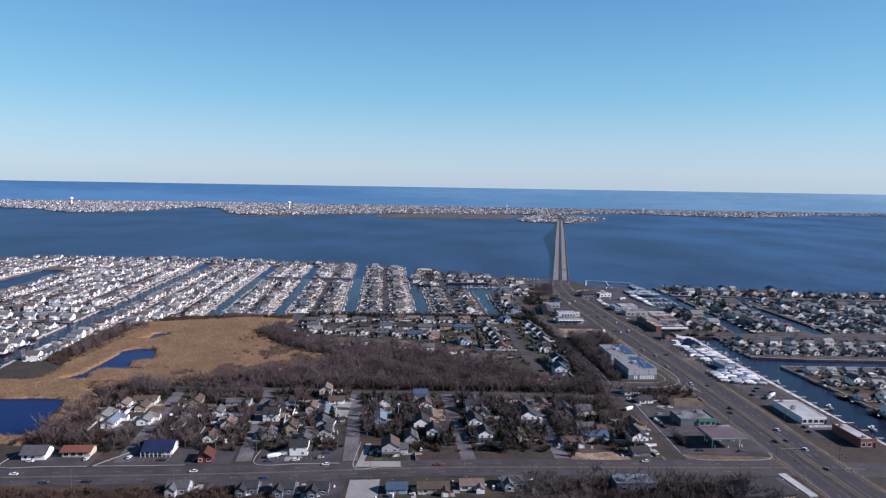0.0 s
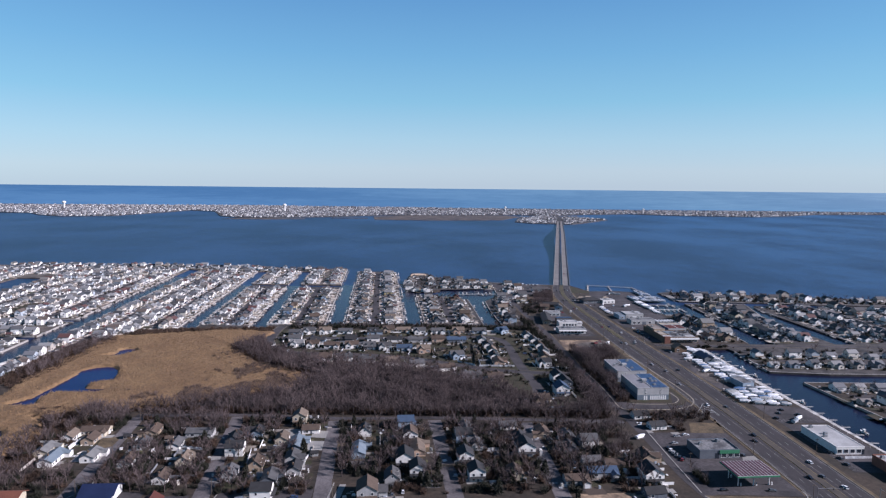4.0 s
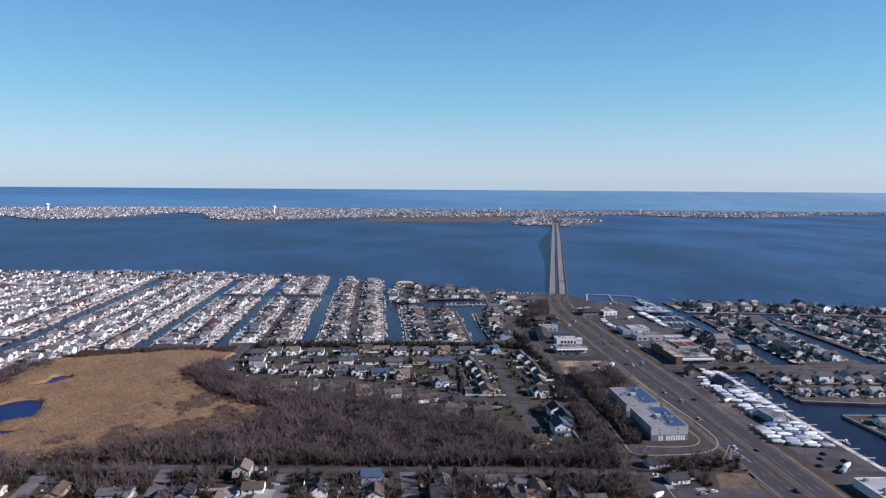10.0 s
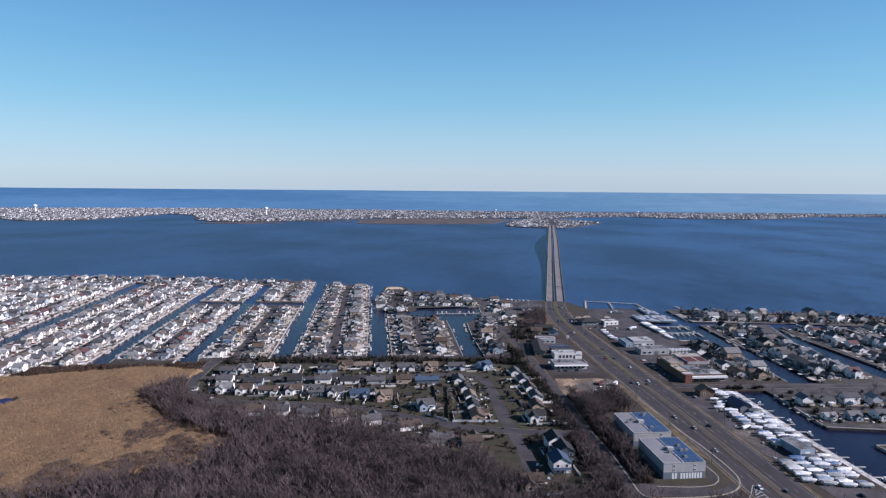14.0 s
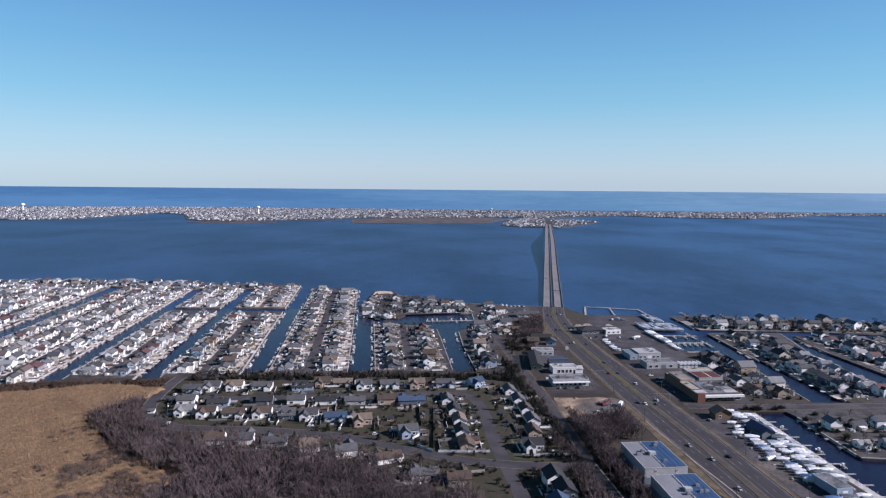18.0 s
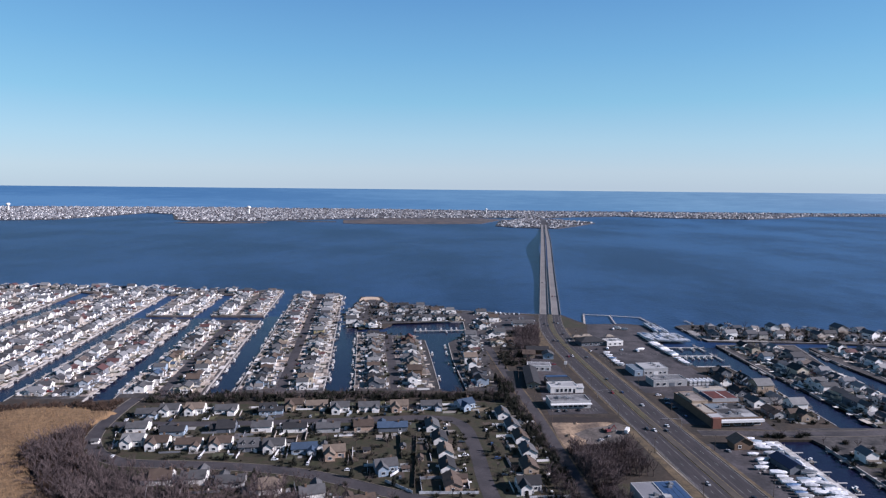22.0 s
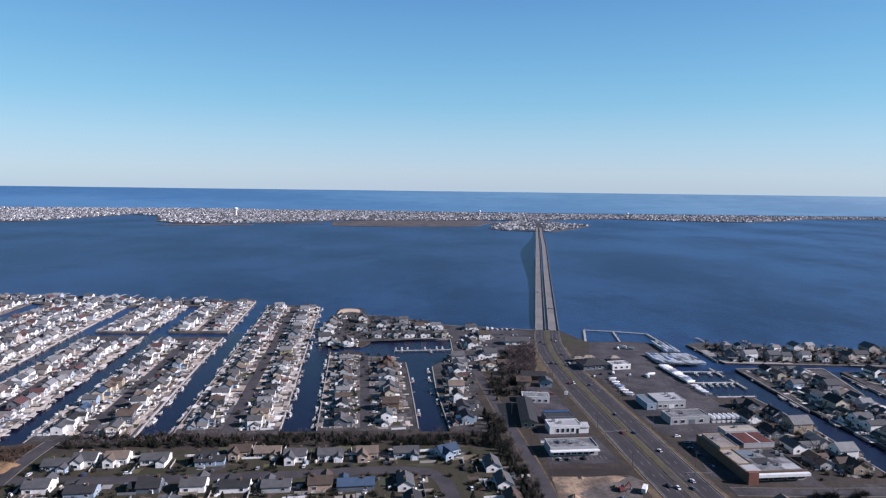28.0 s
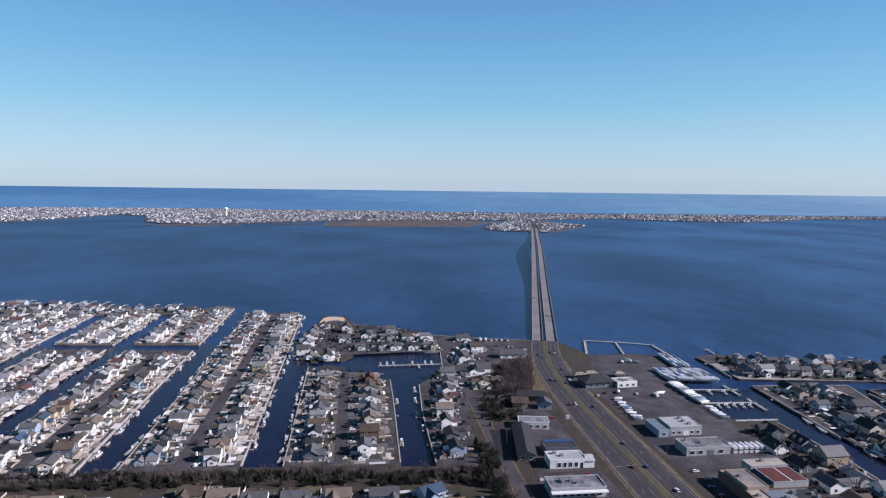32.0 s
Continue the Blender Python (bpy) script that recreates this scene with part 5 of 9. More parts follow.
# houses set one by one: kind, place, turn, siding, roof
HOUSES = {
    "among bare trees": """
long -158 318 5 cream brown|plain -155 308 96 tan brown|plain -166 311 96 white tan|long -160 288 96 white sky|ranch -168 296 96 cream pale|ranch -145 291 96 white pale|
ranch -131 318 -84 tan brown|plain -129 303 -84 pale_grey grey|plain -127 286 -84 white brown|cape -103 287 96 cream tan|
plain -114 303 96 white grey|long -108 317 5 pale_grey grey|plain -106 272 96 white brown|plain -90 311 -84 slate dark|two -85 297 -84 white dark|cross -80 275 -84 pale_grey grey|
cape -72 284 96 tan brown|cross -81 316 -84 pale_blue dark|two -65 334 5 cream tan|plain -57 322 5 white brown|long -60 305 96 pale_blue sky|plain -68 311 96 cream tan|
cross -58 290 96 pale_grey grey|plain -55 281 96 pale_grey dark|ranch -63 273 96 slate grey|long -31 299 96 pale_blue sky|cape -31 320 96 white dark|two -12 329 96 pale_blue blue|
two -9 314 6 white brown|long -5 302 96 peach tan|big -10 289 6 white dark|two -4 279 6 white dark|cape -14 274 96 pale_grey grey|ranch 17 326 -84 pale_grey grey|
two 16 314 -84 pale_blue dark|cross 21 306 -84 pale_grey grey|two 16 292 6 white dark|two 20 277 6 white dark|plain 38 329 6 white grey|cross 42 314 96 white dark|
big 43 301 6 white dark|ranch 54 322 -84 tan brown|ranch 65 317 -84 pale_grey grey|cross 63 303 -84 slate dark|two 73 309 -84 white grey|long 72 281 5 pale_grey blue|
plain 70 291 5 white grey|cross 95 295 96 tan brown|big 91 277 6 white dark|plain 79 288 5 cream brown|ranch 60 274 5 pale_grey brown|cape 36 278 96 cream brown|
plain -19 263 6 pale_grey grey|big -22.5 261 6 pale_grey brown|two -62.3 259.5 94 white dark|plain 88 264 10 slate dark|plain 112 331 10 white dark|plain 108 345 10 white dark""",
    "by the road": """
cross -74 225 4 slate dark|cross -60 225 4 slate dark|cross -47 225 4 slate dark|plain -17 227 4 pale_blue blue|long -3 228 4 tan brown|ranch 12 231 4 white tan|cross 28 233 4 pale_grey grey|cross -100 224 4 pale_grey grey""",
    "on loop street": """
ranch -110 514 5 pale_blue grey|cross -100.5 518 5 white grey|cross -88 519.5 5 white tan|ranch -72 519.5 5 white grey|cape -50 518 5 pale_blue dark|cross -38 526 5 tan brown|
ranch -26 526 5 tan tan|cross -13 521.5 5 white grey|ranch 2 524 5 white grey|cross 18 524 5 peach tan|ranch 35 526 5 pale_blue grey|cross 53 526 30 pale_blue blue|
cross -106 494 185 white grey|ranch -88 491 185 pale_blue dark|cape -64 495 185 slate dark|cross -47 495 185 white grey|ranch -31 495 185 white dark|ranch -15 495 185 pale_grey grey|
cross 2 496 185 peach brown|long 16 496 185 slate blue|cross -101 479 5 white pale|cross -89 477 5 white brown|ranch -75 476.5 5 white brown|cross -60.5 476.5 5 white brown|
cape -47 473.5 5 slate grey|cross -36 474 5 white grey|ranch -22 471.5 8 pale_blue blue|cross -8 467 10 peach tan|cross 15.5 453 15 pale_blue grey|cape -73 443 185 white brown|
cross -60 442.5 185 white grey|ranch -45 440.5 187 pale_grey grey|cape -28 435.5 190 white tan|cross -11 430 195 white grey|ranch 8 424 200 white brown|plain 35.5 497 95 white grey|
plain 38.8 482 95 white dark|plain 41 467.5 95 white tan|plain 41.5 453 95 white dark|ranch 43 438.5 95 peach brown|plain 72 513 95 white grey|plain 75 497.5 95 white grey|
plain 77 483 95 white brown|plain 78 468 95 white grey|plain 76 453 95 tan brown|cross 73 437 5 white dark|cross 38 404 185 tan brown|ranch 24 409 190 pale_grey grey|
two 76 402 5 white dark|two 74 380 5 white blue|cross 60 366 5 tan brown|two 78 391 5 slate dark""",
    "by boat basin": """
cape 6 744 5 white grey|cross 19 745 5 pale_grey dark|plain 32 745 5 white grey|two 45 746 5 white dark|cape 57 746 5 cream grey|cape -14 716 -84 white dark|plain -26 719 96 white pale|two 24 566 -84 white grey|cape 25 583 -84 brown brown|two 24 600 -84 cream tan|cross 23 616 -84 pale_grey grey|two 22 633 -84 white grey|cross 20 650 -84 pale_grey brown|
cross 19 664 -84 brown red|big -33 730 96 white grey|two -16 728 -84 cream brown|cross -34 752 96 white pale|two -35 770 96 white brown|cross -35 790 96 pale_grey tan|raised -31 815 96 white brown|
two -8 768 5 white grey|cross 8 770 5 white dark|two 24 771 5 pale_grey grey|cross 40 768 5 white brown|raised 54 770 5 white pale|two -10 798 185 white brown|raised 10 796 185 slate dark|
two 26 793 185 pale_grey grey|raised 44 781 185 white dark|ranch 66 660 96 pale_grey grey|two 65 645 96 white grey|cross 62 628 96 white brown|two 62 612 96 white tan|
cross 62 596 96 white brown|two 64 580 96 slate dark|two 65 565 96 pale_blue dark|cross 84 683 96 white grey|ranch 79 711 96 white brown|cape 66.5 676 96 pale_grey grey|
cape 90 684 -84 white grey|cross 87 660 -84 cream brown|ranch 82 738 96 white grey|cross 91 738 -84 white brown|cape 83 770 185 white grey|cross 78 724 96 pale_grey grey|plain 96 663 5 brown brown""",
    "by the canal": """
cross 222 584 -84 slate dark|cape 228 570 -84 pale_blue dark|big 230 553 -84 tan pale|ranch 230 536 -84 pale_grey pale|two 232 522 -84 white pale|cross 228 510 -84 tan brown|
cape 213 566 96 white dark|plain 214 548 96 slate dark|cross 214 530 96 white grey|ranch 216 515 96 pale_grey brown""",
}
for where, text in HOUSES.items():
    for item in text.replace("\n", "").split("|"):
        kind, x, y, rot, wall, roof = item.split()
        if where == "by boat basin":
            kind = rng.choice(RICH)
            for _ in range(2):
                put_far("plain_l", float(x) + rng.uniform(-6, 6), float(y) + rng.choice((-1, 1)) * rng.uniform(4, 7), rng.choice((6, 96)), rng.uniform(0.4, 0.7))
                HOMES.pop()
        put(kind, float(x), float(y), float(rot), wall, roof, where, scale={"by boat basin": 1.2, "by the canal": 1.25, "among bare trees": 1.06, "by the road": 1.05}.get(where, 1.22), group="neighbourhood houses")

me = bpy.data.meshes.new("far_houses")
me.from_pydata((np.concatenate(far_v) * PLAN).tolist(), [], far_f)
for m in ("house_paints", "house_shingles", "trim_white", "glass", "timber"):
    me.materials.append(MATS[m])
me.polygons.foreach_set("material_index", far_s)
me.attributes.new("tone", "FLOAT", "FACE").data.foreach_set("value", far_t)
tagged(new("far_houses", me), "many pale lagoon houses with grey and brown roofs, packed along canals", "houses", kind="stuff")

# ---- shops, yards and other large buildings ----


def frame_of(x, y, rot):
    return at(x, y, GROUND, 0, 0, rot) @ Matrix.Scale(PLAN, 4)


def block(name, label, x, y, rot, w, d, h, wall, roof, parapet=0.5, front=(), doors=(), units=0, tint="glass", category="building"):
    """A flat-roofed building with a parapet; front lists window places along its face."""
    t = thing(name, label, category, "", frame_of(x, y, rot))
    part("wall", Geo().box(-w / 2, -d / 2, 0, w / 2, d / 2, h), wall, t)
    part("roof", Geo().box(-w / 2 + 0.28, -d / 2 + 0.28, h, w / 2 - 0.28, d / 2 - 0.28, h + 0.12), roof, t)
    for a in (Geo().box(-w / 2 - 0.05, -d / 2 - 0.05, h - 0.3, w / 2 + 0.05, -d / 2 + 0.25, h + parapet), Geo().box(-w / 2 - 0.05, d / 2 - 0.25, h - 0.3, w / 2 + 0.05, d / 2 + 0.05, h + parapet),
              Geo().box(-w / 2 - 0.05, -d / 2 + 0.252, h - 0.3, -w / 2 + 0.25, d / 2 - 0.252, h + parapet), Geo().box(w / 2 - 0.25, -d / 2 + 0.252, h - 0.3, w / 2 + 0.05, d / 2 - 0.252, h + parapet)):
        part("parapet", a, wall, t)
    for fx, z, ww, hh in front:
        n_, g, _, _ = window(fx, -d / 2, z, ww, hh, "s")
        part("window", g, (tint, "trim_white"), t)
    for fx, ww, m_ in doors:
        n_, g, _, _ = door(fx, -d / 2, 0.03, "s", ww, 2.4)
        part(n_, g, m_, t)
    for k in range(units):
        ux, uy = rng.uniform(-w / 2 + 2, w / 2 - 2), rng.uniform(-d / 2 + 2, d / 2 - 2)
        part("roof_unit", Geo().box(ux - 0.8, uy - 0.6, h + 0.12, ux + 0.8, uy + 0.6, h + 1.1).box(ux - 0.5, uy - 0.4, h + 1.1, ux + 0.5, uy + 0.4, h + 1.25), "metal", t)
    return t


def gabled(name, label, x, y, rot, w, d, h, rise, wall, roof, along="x", front=(), category="building"):
    t = thing(name, label, category, "", frame_of(x, y, rot))
    part("wall", Geo().shell(-w / 2, -d / 2, w / 2, d / 2, 0, h, rise, along), wall, t)
    part("roof", Geo().gable(-w / 2, -d / 2, w / 2, d / 2, h, rise, along, 0.7), roof, t)
    for fx, z, ww, hh in front:
        n_, g, _, _ = window(fx, -d / 2, z, ww, hh, "s")
        part("window", g, ("glass", "trim_white"), t)
    return t


# the storage building: two blocks, each half pale roof, half blue panels
for bx, by, bw, bd in ((122.9, 384.2, 18.0, 25.6), (120.6, 415.4, 18.0, 25.2)):
    t = block("storage_building", "pale grey two-storey storage building with blue panelled roof", bx, by, 4.5, bw, bd, 6.6, "pale_grey_siding", "membrane_roof", 0.3,
              [(k, z, 0.7, 0.7) for k in (-4.4, 4.4) for z in (5.2, 3.5)], [(-4.9 + 1.2 * k, 0.8, "trim_white") for k in (0, 1, 3, 4, 5, 6, 7, 8, 9, 10)] if by < 400 else [], 5)
    part("band", Geo().box(-bw / 2 - 0.03, -bd / 2 - 0.06, 0.0, bw / 2 + 0.03, -bd / 2 - 0.02, 2.9).box(-bw / 2 - 0.06, -bd / 2 - 0.02, 0, -bw / 2 - 0.02, bd / 2, 2.9), "sky_shingle", t, "grey-green lower band")
    part("roof_curb", Geo().box(-0.55, -bd / 2 + 0.5, 6.724, -0.35, bd / 2 - 0.5, 7.0), "trim_white", t, "pale raised joint along the roof")
    part("roof_hatch", Geo().box(-1.9, -1.2, 6.724, 0.9, 0.5, 8.1).box(-1.5, 0.504, 6.724, 0.5, 2.2, 7.5), "flat_white_roof", t, "white plant housing on the roof")
    for i, j in product(range(4), range(11)):
        x0, y0 = -0.1 + i * (bw / 2 - 0.3) / 4, -bd / 2 + 0.6 + j * (bd - 1.2) / 11
        part("roof_panel", Geo().hexa([(x0, y0, 6.9), (x0 + 2.02, y0, 6.9), (x0 + 2.02, y0 + 2.35, 6.95), (x0, y0 + 2.35, 6.95)],
                                      [(x0, y0, 6.98), (x0 + 2.02, y0, 6.98), (x0 + 2.02, y0 + 2.35, 7.03), (x0, y0 + 2.35, 7.03)]), "blue_metal", t)
# petrol station: striped canopy on posts, shop with a green front
t = thing("station_canopy", "maroon and white striped petrol station canopy on posts", "canopy", "", frame_of(130.5, 276, 5))
part("canopy_slab", Geo().box(-8.7, -6.8, 4.9, 8.7, 6.8, 5.7), "flat_white_roof", t)
part("fascia", Geo().box(-8.8, -6.9, 5.05, 8.8, -6.82, 5.6).box(-8.8, 6.82, 5.05, 8.8, 6.9, 5.6).box(-8.8, -6.82, 5.05, -8.72, 6.82, 5.6).box(8.72, -6.82, 5.05, 8.8, 6.82, 5.6), "green_siding", t, "green fascia band")
for k in range(12):
    part("stripe", Geo().box(-8.6 + k * 1.45, -6.6, 5.7, -7.62 + k * 1.45, 6.6, 5.76), "maroon_metal", t)
for x0, y0 in product((-6.5, 0, 6.5), (-3.5, 3.5)):
    part("post", Geo().tube((x0, y0, 0), (x0, y0, 4.9), 0.22, 0.2, 8), "trim_white", t)
    p = thing("fuel_pump", "white and green fuel pump under the canopy", "fuel pump", "fuel pumps", frame_of(130.5, 276, 5) @ pose(x0 + 1.2, y0, 0.045) @ Matrix.Scale(1 / PLAN, 4))
    part("cabinet", Geo().box(-0.4, -0.3, 0, 0.4, 0.3, 1.7), "trim_white", p)
    part("display", Geo().box(-0.3, -0.33, 1.1, 0.3, -0.301, 1.5), "glass", p)
t = block("station_shop", "dark flat-roofed petrol station shop with green front", 127.5, 303, 5, 18, 12, 3.5, "slate_siding", "flat_grey_roof", 0.6, [(k, 0.6, 2.2, 1.8) for k in (2, 5, 8)], [(-1, 1.8, "glass")], 3)
part("sign_band", Geo().box(0, -6.35, 2.3, 9.1, -6.06, 3.8), "green_siding", t, "bright green sign band")
block("roadside_shop", "long white flat-roofed shop by the highway", 188.5, 315, 3, 13, 25, 3.4, "white_siding", "flat_white_roof", 0.3, [(k, 0.8, 2.0, 1.6) for k in (-5, -2, 1, 4)], [(6, 1.2, "glass")], 3)
block("brick_shop", "red-brick shop with a white flat roof", 197, 284, 4, 8, 19, 3.8, "red_brick_siding", "flat_white_roof", 0.6, [(k, 0.8, 1.8, 1.6) for k in (-2.5, 0.5)], [(3, 1.2, "glass")], 2)
gabled("motel", "long dark-roofed motel with tan walls", 97.2, 573, -5, 7.5, 34, 3.2, 1.5, "tan_siding", "dark_shingle", "y", [(-1.8, 1, 1.4, 1.2), (1.8, 1, 1.4, 1.2)])
block("motel_wing", "flat-roofed motel wing with a white front", 106, 596, -5, 15, 8, 3.4, "white_siding", "flat_grey_roof", 0.3, [(k, 0.9, 1.6, 1.2) for k in (-5, -1.5, 2, 5.5)])
t = block("restaurant", "white restaurant with a flat white roof and arched windows", 112, 553.5, 4, 16, 9, 3.7, "white_siding", "flat_white_roof", 0.35, [(k, 0.7, 1.5, 2.0) for k in (-4, -1.5, 1, 3.5)], [(6, 1.2, "glass")], 2)
part("entrance", Geo().shell(8.003, -4.5, 11.5, 2, 0, 3.0, 1.2, "x"), "white_siding", t)
part("entrance_roof", Geo().gable(8.4, -4.5, 11.5, 2, 3.0, 1.2, "x", 0.35), "flat_white_roof", t)
t = block("restaurant_annexe", "dark low building with a bright blue roof strip", 112, 566, 4, 14.5, 9, 3.6, "slate_siding", "dark_shingle", 0.3, [(k, 1, 1.2, 1.2) for k in (-4, 0, 4)])
part("roof_strip", Geo().box(-6.6, 1.4, 3.73, 6.6, 4.0, 4.15), "blue_metal", t, "bright blue roof strip")
t = block("shop_row", "grey flat-roofed shop row with a white fascia", 110, 529, 4, 22, 10, 3.8, "pale_grey_siding", "flat_grey_roof", 0.5, [(-8.5 + 2.8 * k, 0.7, 2.0, 1.8) for k in range(7)], [], 4)
part("fascia", Geo().box(-11.3, -6.8, 2.6, 11.3, -5.06, 3.1), "trim_white", t)
block("boatyard_office", "pale boatyard hall with a flat white roof", 178.3, 590, 5, 16.2, 13, 4.2, "pale_grey_siding", "flat_white_roof", 0.3, [(k, 1.0, 1.6, 1.2) for k in (-6.5, -3.5, 3, 6)], [(0, 3.2, "trim_white")], 3)
block("boatyard_lean_to", "blue-grey lean-to beside the boatyard hall", 166.4, 588.4, 5, 5.4, 14.5, 3.5, "pale_blue_siding", "sky_shingle", 0.2, [(0, 1, 1.4, 1.2)])
block("boat_showroom", "pale-fronted boat showroom with a grey flat roof", 178.8, 566.3, 6, 21.4, 10.4, 3.7, "pale_grey_siding", "flat_grey_roof", 0.4, [(k, 0.8, 2.2, 1.6) for k in (-8, -4, 6)], [(1, 3.4, "slate_siding")], 2)
block("supply_shop", "tan flat-roofed supply shop", 178.5, 528, 5, 9, 15, 5.4, "tan_siding", "gravel", 0.4, [(k, 1, 1.5, 1.2) for k in (-2.5, 1.5)], [], 1)
t = block("red_roof_hall", "hall with a broad flat rust-red roof and a blue side", 195, 532, 5, 15, 12.5, 5.0, "pale_grey_siding", "rust_roof", 0.2, [], [(0, 2.4, "trim_white")], 0)
part("side_roof", Geo().hexa([(-10.5, -6.2, 3.4), (-7.56, -6.2, 4.9), (-7.56, 6.2, 4.9), (-10.5, 6.2, 3.4)], [(-10.5, -6.2, 3.6), (-7.56, -6.2, 5.1), (-7.56, 6.2, 5.1), (-10.5, 6.2, 3.6)]), "navy_metal", t, "dark blue lean-to roof")
part("roof_stripe", Geo().box(0.5, -5.8, 5.13, 0.9, 5.8, 5.2), "trim_white", t, "thin white roof joint")
block("pale_hall", "pale grey hall with a cream flat roof", 194.5, 543, 5, 16.5, 6.5, 5.0, "pale_grey_siding", "cream_roof", 0.2, [], [], 1)
t = block("shopping_plaza", "brown-brick shopping plaza with a patched grey flat roof", 187.8, 510.6, 4, 27, 22, 4.0, "brown_siding", "flat_grey_roof", 0.6, [(k, 0.6, 3.6, 2.2) for k in (-5.5, 0.5, 6.5, 11)], [(-9.5, 2.6, "glass")], 7)
part("awning", Geo().box(-9.4, -13.2, 2.7, 13.5, -11.56, 3.9), "trim_white", t, "white front awning")
part("corner_tower", Geo().box(-13.8, -13.4, 0, -9.42, -11.6, 5.2), "red_brick_siding", t, "orange-brown brick corner")
for x0, y0, w0, d0, m_ in ((-12, -10, 6, 8, "flat_white_roof"), (-4, -4, 8, 6, "dark_shingle"), (5, -9, 7, 5, "flat_white_roof"), (-9, 3, 9, 7, "sky_shingle"), (4, 2, 8, 8, "dark_shingle"), (-2, -10.5, 5, 4, "pale_shingle")):
    part("roof_patch", Geo().box(x0, y0, 4.122, x0 + w0, y0 + d0, 4.15), m_, t)
block("plaza_wing", "brown-brick plaza wing with a cream roof", 176.8, 522, 6, 6.5, 32, 4.2, "brown_siding", "cream_roof", 0.4, [(0, 0.8, 2.2, 1.8)], [], 2)
t = thing("bar_building", "dark hip-roofed waterfront bar beside the yard", "building", "", frame_of(157, 661, 10))
part("wall", Geo().box(-9.5, -6, 0, 9.5, 6, 3.2), "slate_siding", t)
part("roof", Geo().hip(-9.5, -6, 9.5, 6, 3.2, 2.4, 0.8), "dark_shingle", t)
for k in (-6, -2, 2, 6):
    part("window", window(k, -6, 0.9, 2.0, 1.3, "s")[1], ("glass", "trim_white"), t)
block("bar_kitchen", "white flat-roofed kitchen wing beside the bar", 174, 660, 10, 13, 8.5, 3.2, "white_siding", "flat_white_roof", 0.4, [(k, 0.9, 1.6, 1.2) for k in (-4, 0, 4)], [], 3)
for x0, y0, w0 in ((150, 675, 8), (158, 678, 9), (176, 677, 7)):
    t = thing("patio_shelter", "brown weathered timber shelter on a patio", "shelter", "patio shelters", frame_of(x0, y0, 10))
    part("canopy", Geo().hip(-w0 / 2, -2.5, w0 / 2, 2.5, 2.4, 1.2, 0.1, 0.15), "timber", t)
    for sx, sy in product((-1, 1), (-1, 1)):
        part("post", Geo().tube((sx * w0 / 2.1, sy * 2.3, 0), (sx * w0 / 2.1, sy * 2.3, 2.4), 0.06, 0.06, 5), "metal", t)
gabled("corner_shop", "grey gabled roadside shop with white trim", -172, 251, 4, 9.5, 7, 2.8, 2.2, "white_siding", "grey_shingle", "x", [(-3, 0.8, 1.4, 1.2), (0, 0.8, 1.4, 1.2)])
gabled("pizza_shop", "roadside shop with an orange-red roof and cream walls", -156, 254, 4, 11.6, 6, 2.6, 1.3, "cream_siding", "orange_shingle", "x", [(k, 0.6, 2.0, 1.4) for k in (-4, -1, 2)])
t = gabled("blue_roof_shop", "roadside shop with a dark navy roof and white porch", -122.8, 258.5, 4, 12, 8, 2.8, 2.2, "white_siding", "navy_metal", "x", [(k, 0.6, 1.8, 1.4) for k in (-4.5, -1.5, 1.5, 4.5)])
part("porch_roof", Geo().hexa([(-6.4, -6.4, 2.3), (6.4, -6.4, 2.3), (6.4, -4.0, 2.8), (-6.4, -4.0, 2.8)], [(-6.4, -6.4, 2.45), (6.4, -6.4, 2.45), (6.4, -4.0, 3.0), (-6.4, -4.0, 3.0)]), "navy_metal", t)
for k in range(8):
    part("porch_post", Geo().box(-6.2 + 1.75 * k, -6.3, 0, -6.05 + 1.75 * k, -6.15, 2.3), "trim_white", t)
gabled("red_shop", "small dark-red shop with a red roof", -100, 250.5, 8, 5.6, 6, 2.8, 2.0, "dark_red_siding", "red_shingle", "y", [(-1.6, 0.8, 1.2, 1.2), (1.6, 0.8, 1.2, 1.2)])
gabled("bay_cottage_hall", "low grey-roofed hall beside the bridge ramp", 115, 723, 3, 18, 8, 3.2, 1.8, "white_siding", "grey_shingle", "x", [(k, 0.8, 1.5, 1.2) for k in (-5, 0, 5)])
gabled("roadside_garage", "dark low garage with a grey roof", 112, 636, -4, 15, 8, 3.2, 1.6, "brown_siding", "dark_shingle", "x", [(-3, 1, 1.4, 1.2)])
gabled("roadside_office", "small blue-grey office with a grey roof", 117, 622, -4, 7, 6, 3.4, 1.8, "pale_blue_siding", "grey_shingle", "y", [(0, 1, 1.4, 1.2)])
gabled("tan_office", "small tan office with a brown roof", 104, 625, -4, 8, 7, 3.2, 1.8, "tan_siding", "brown_shingle", "x", [(0, 1, 1.4, 1.2)])
gabled("sales_office", "brown gabled boat sales office", 177.5, 474.5, 5, 9, 6, 3.4, 2.4, "brown_siding", "tan_shingle", "y", [(-2, 1, 1.3, 1.2)])
block("sales_shed", "blue-walled boat shed with a pale flat roof", 186.5, 398.5, 9, 7.2, 13, 3.4, "pale_blue_siding", "flat_grey_roof", 0.2, [], [(0, 2.4, "trim_white")])
gabled("boat_shelter", "dark boat shelter with a navy gabled metal roof", 187.2, 453.5, 8, 7, 12, 3.0, 1.7, "slate_siding", "navy_metal", "y")

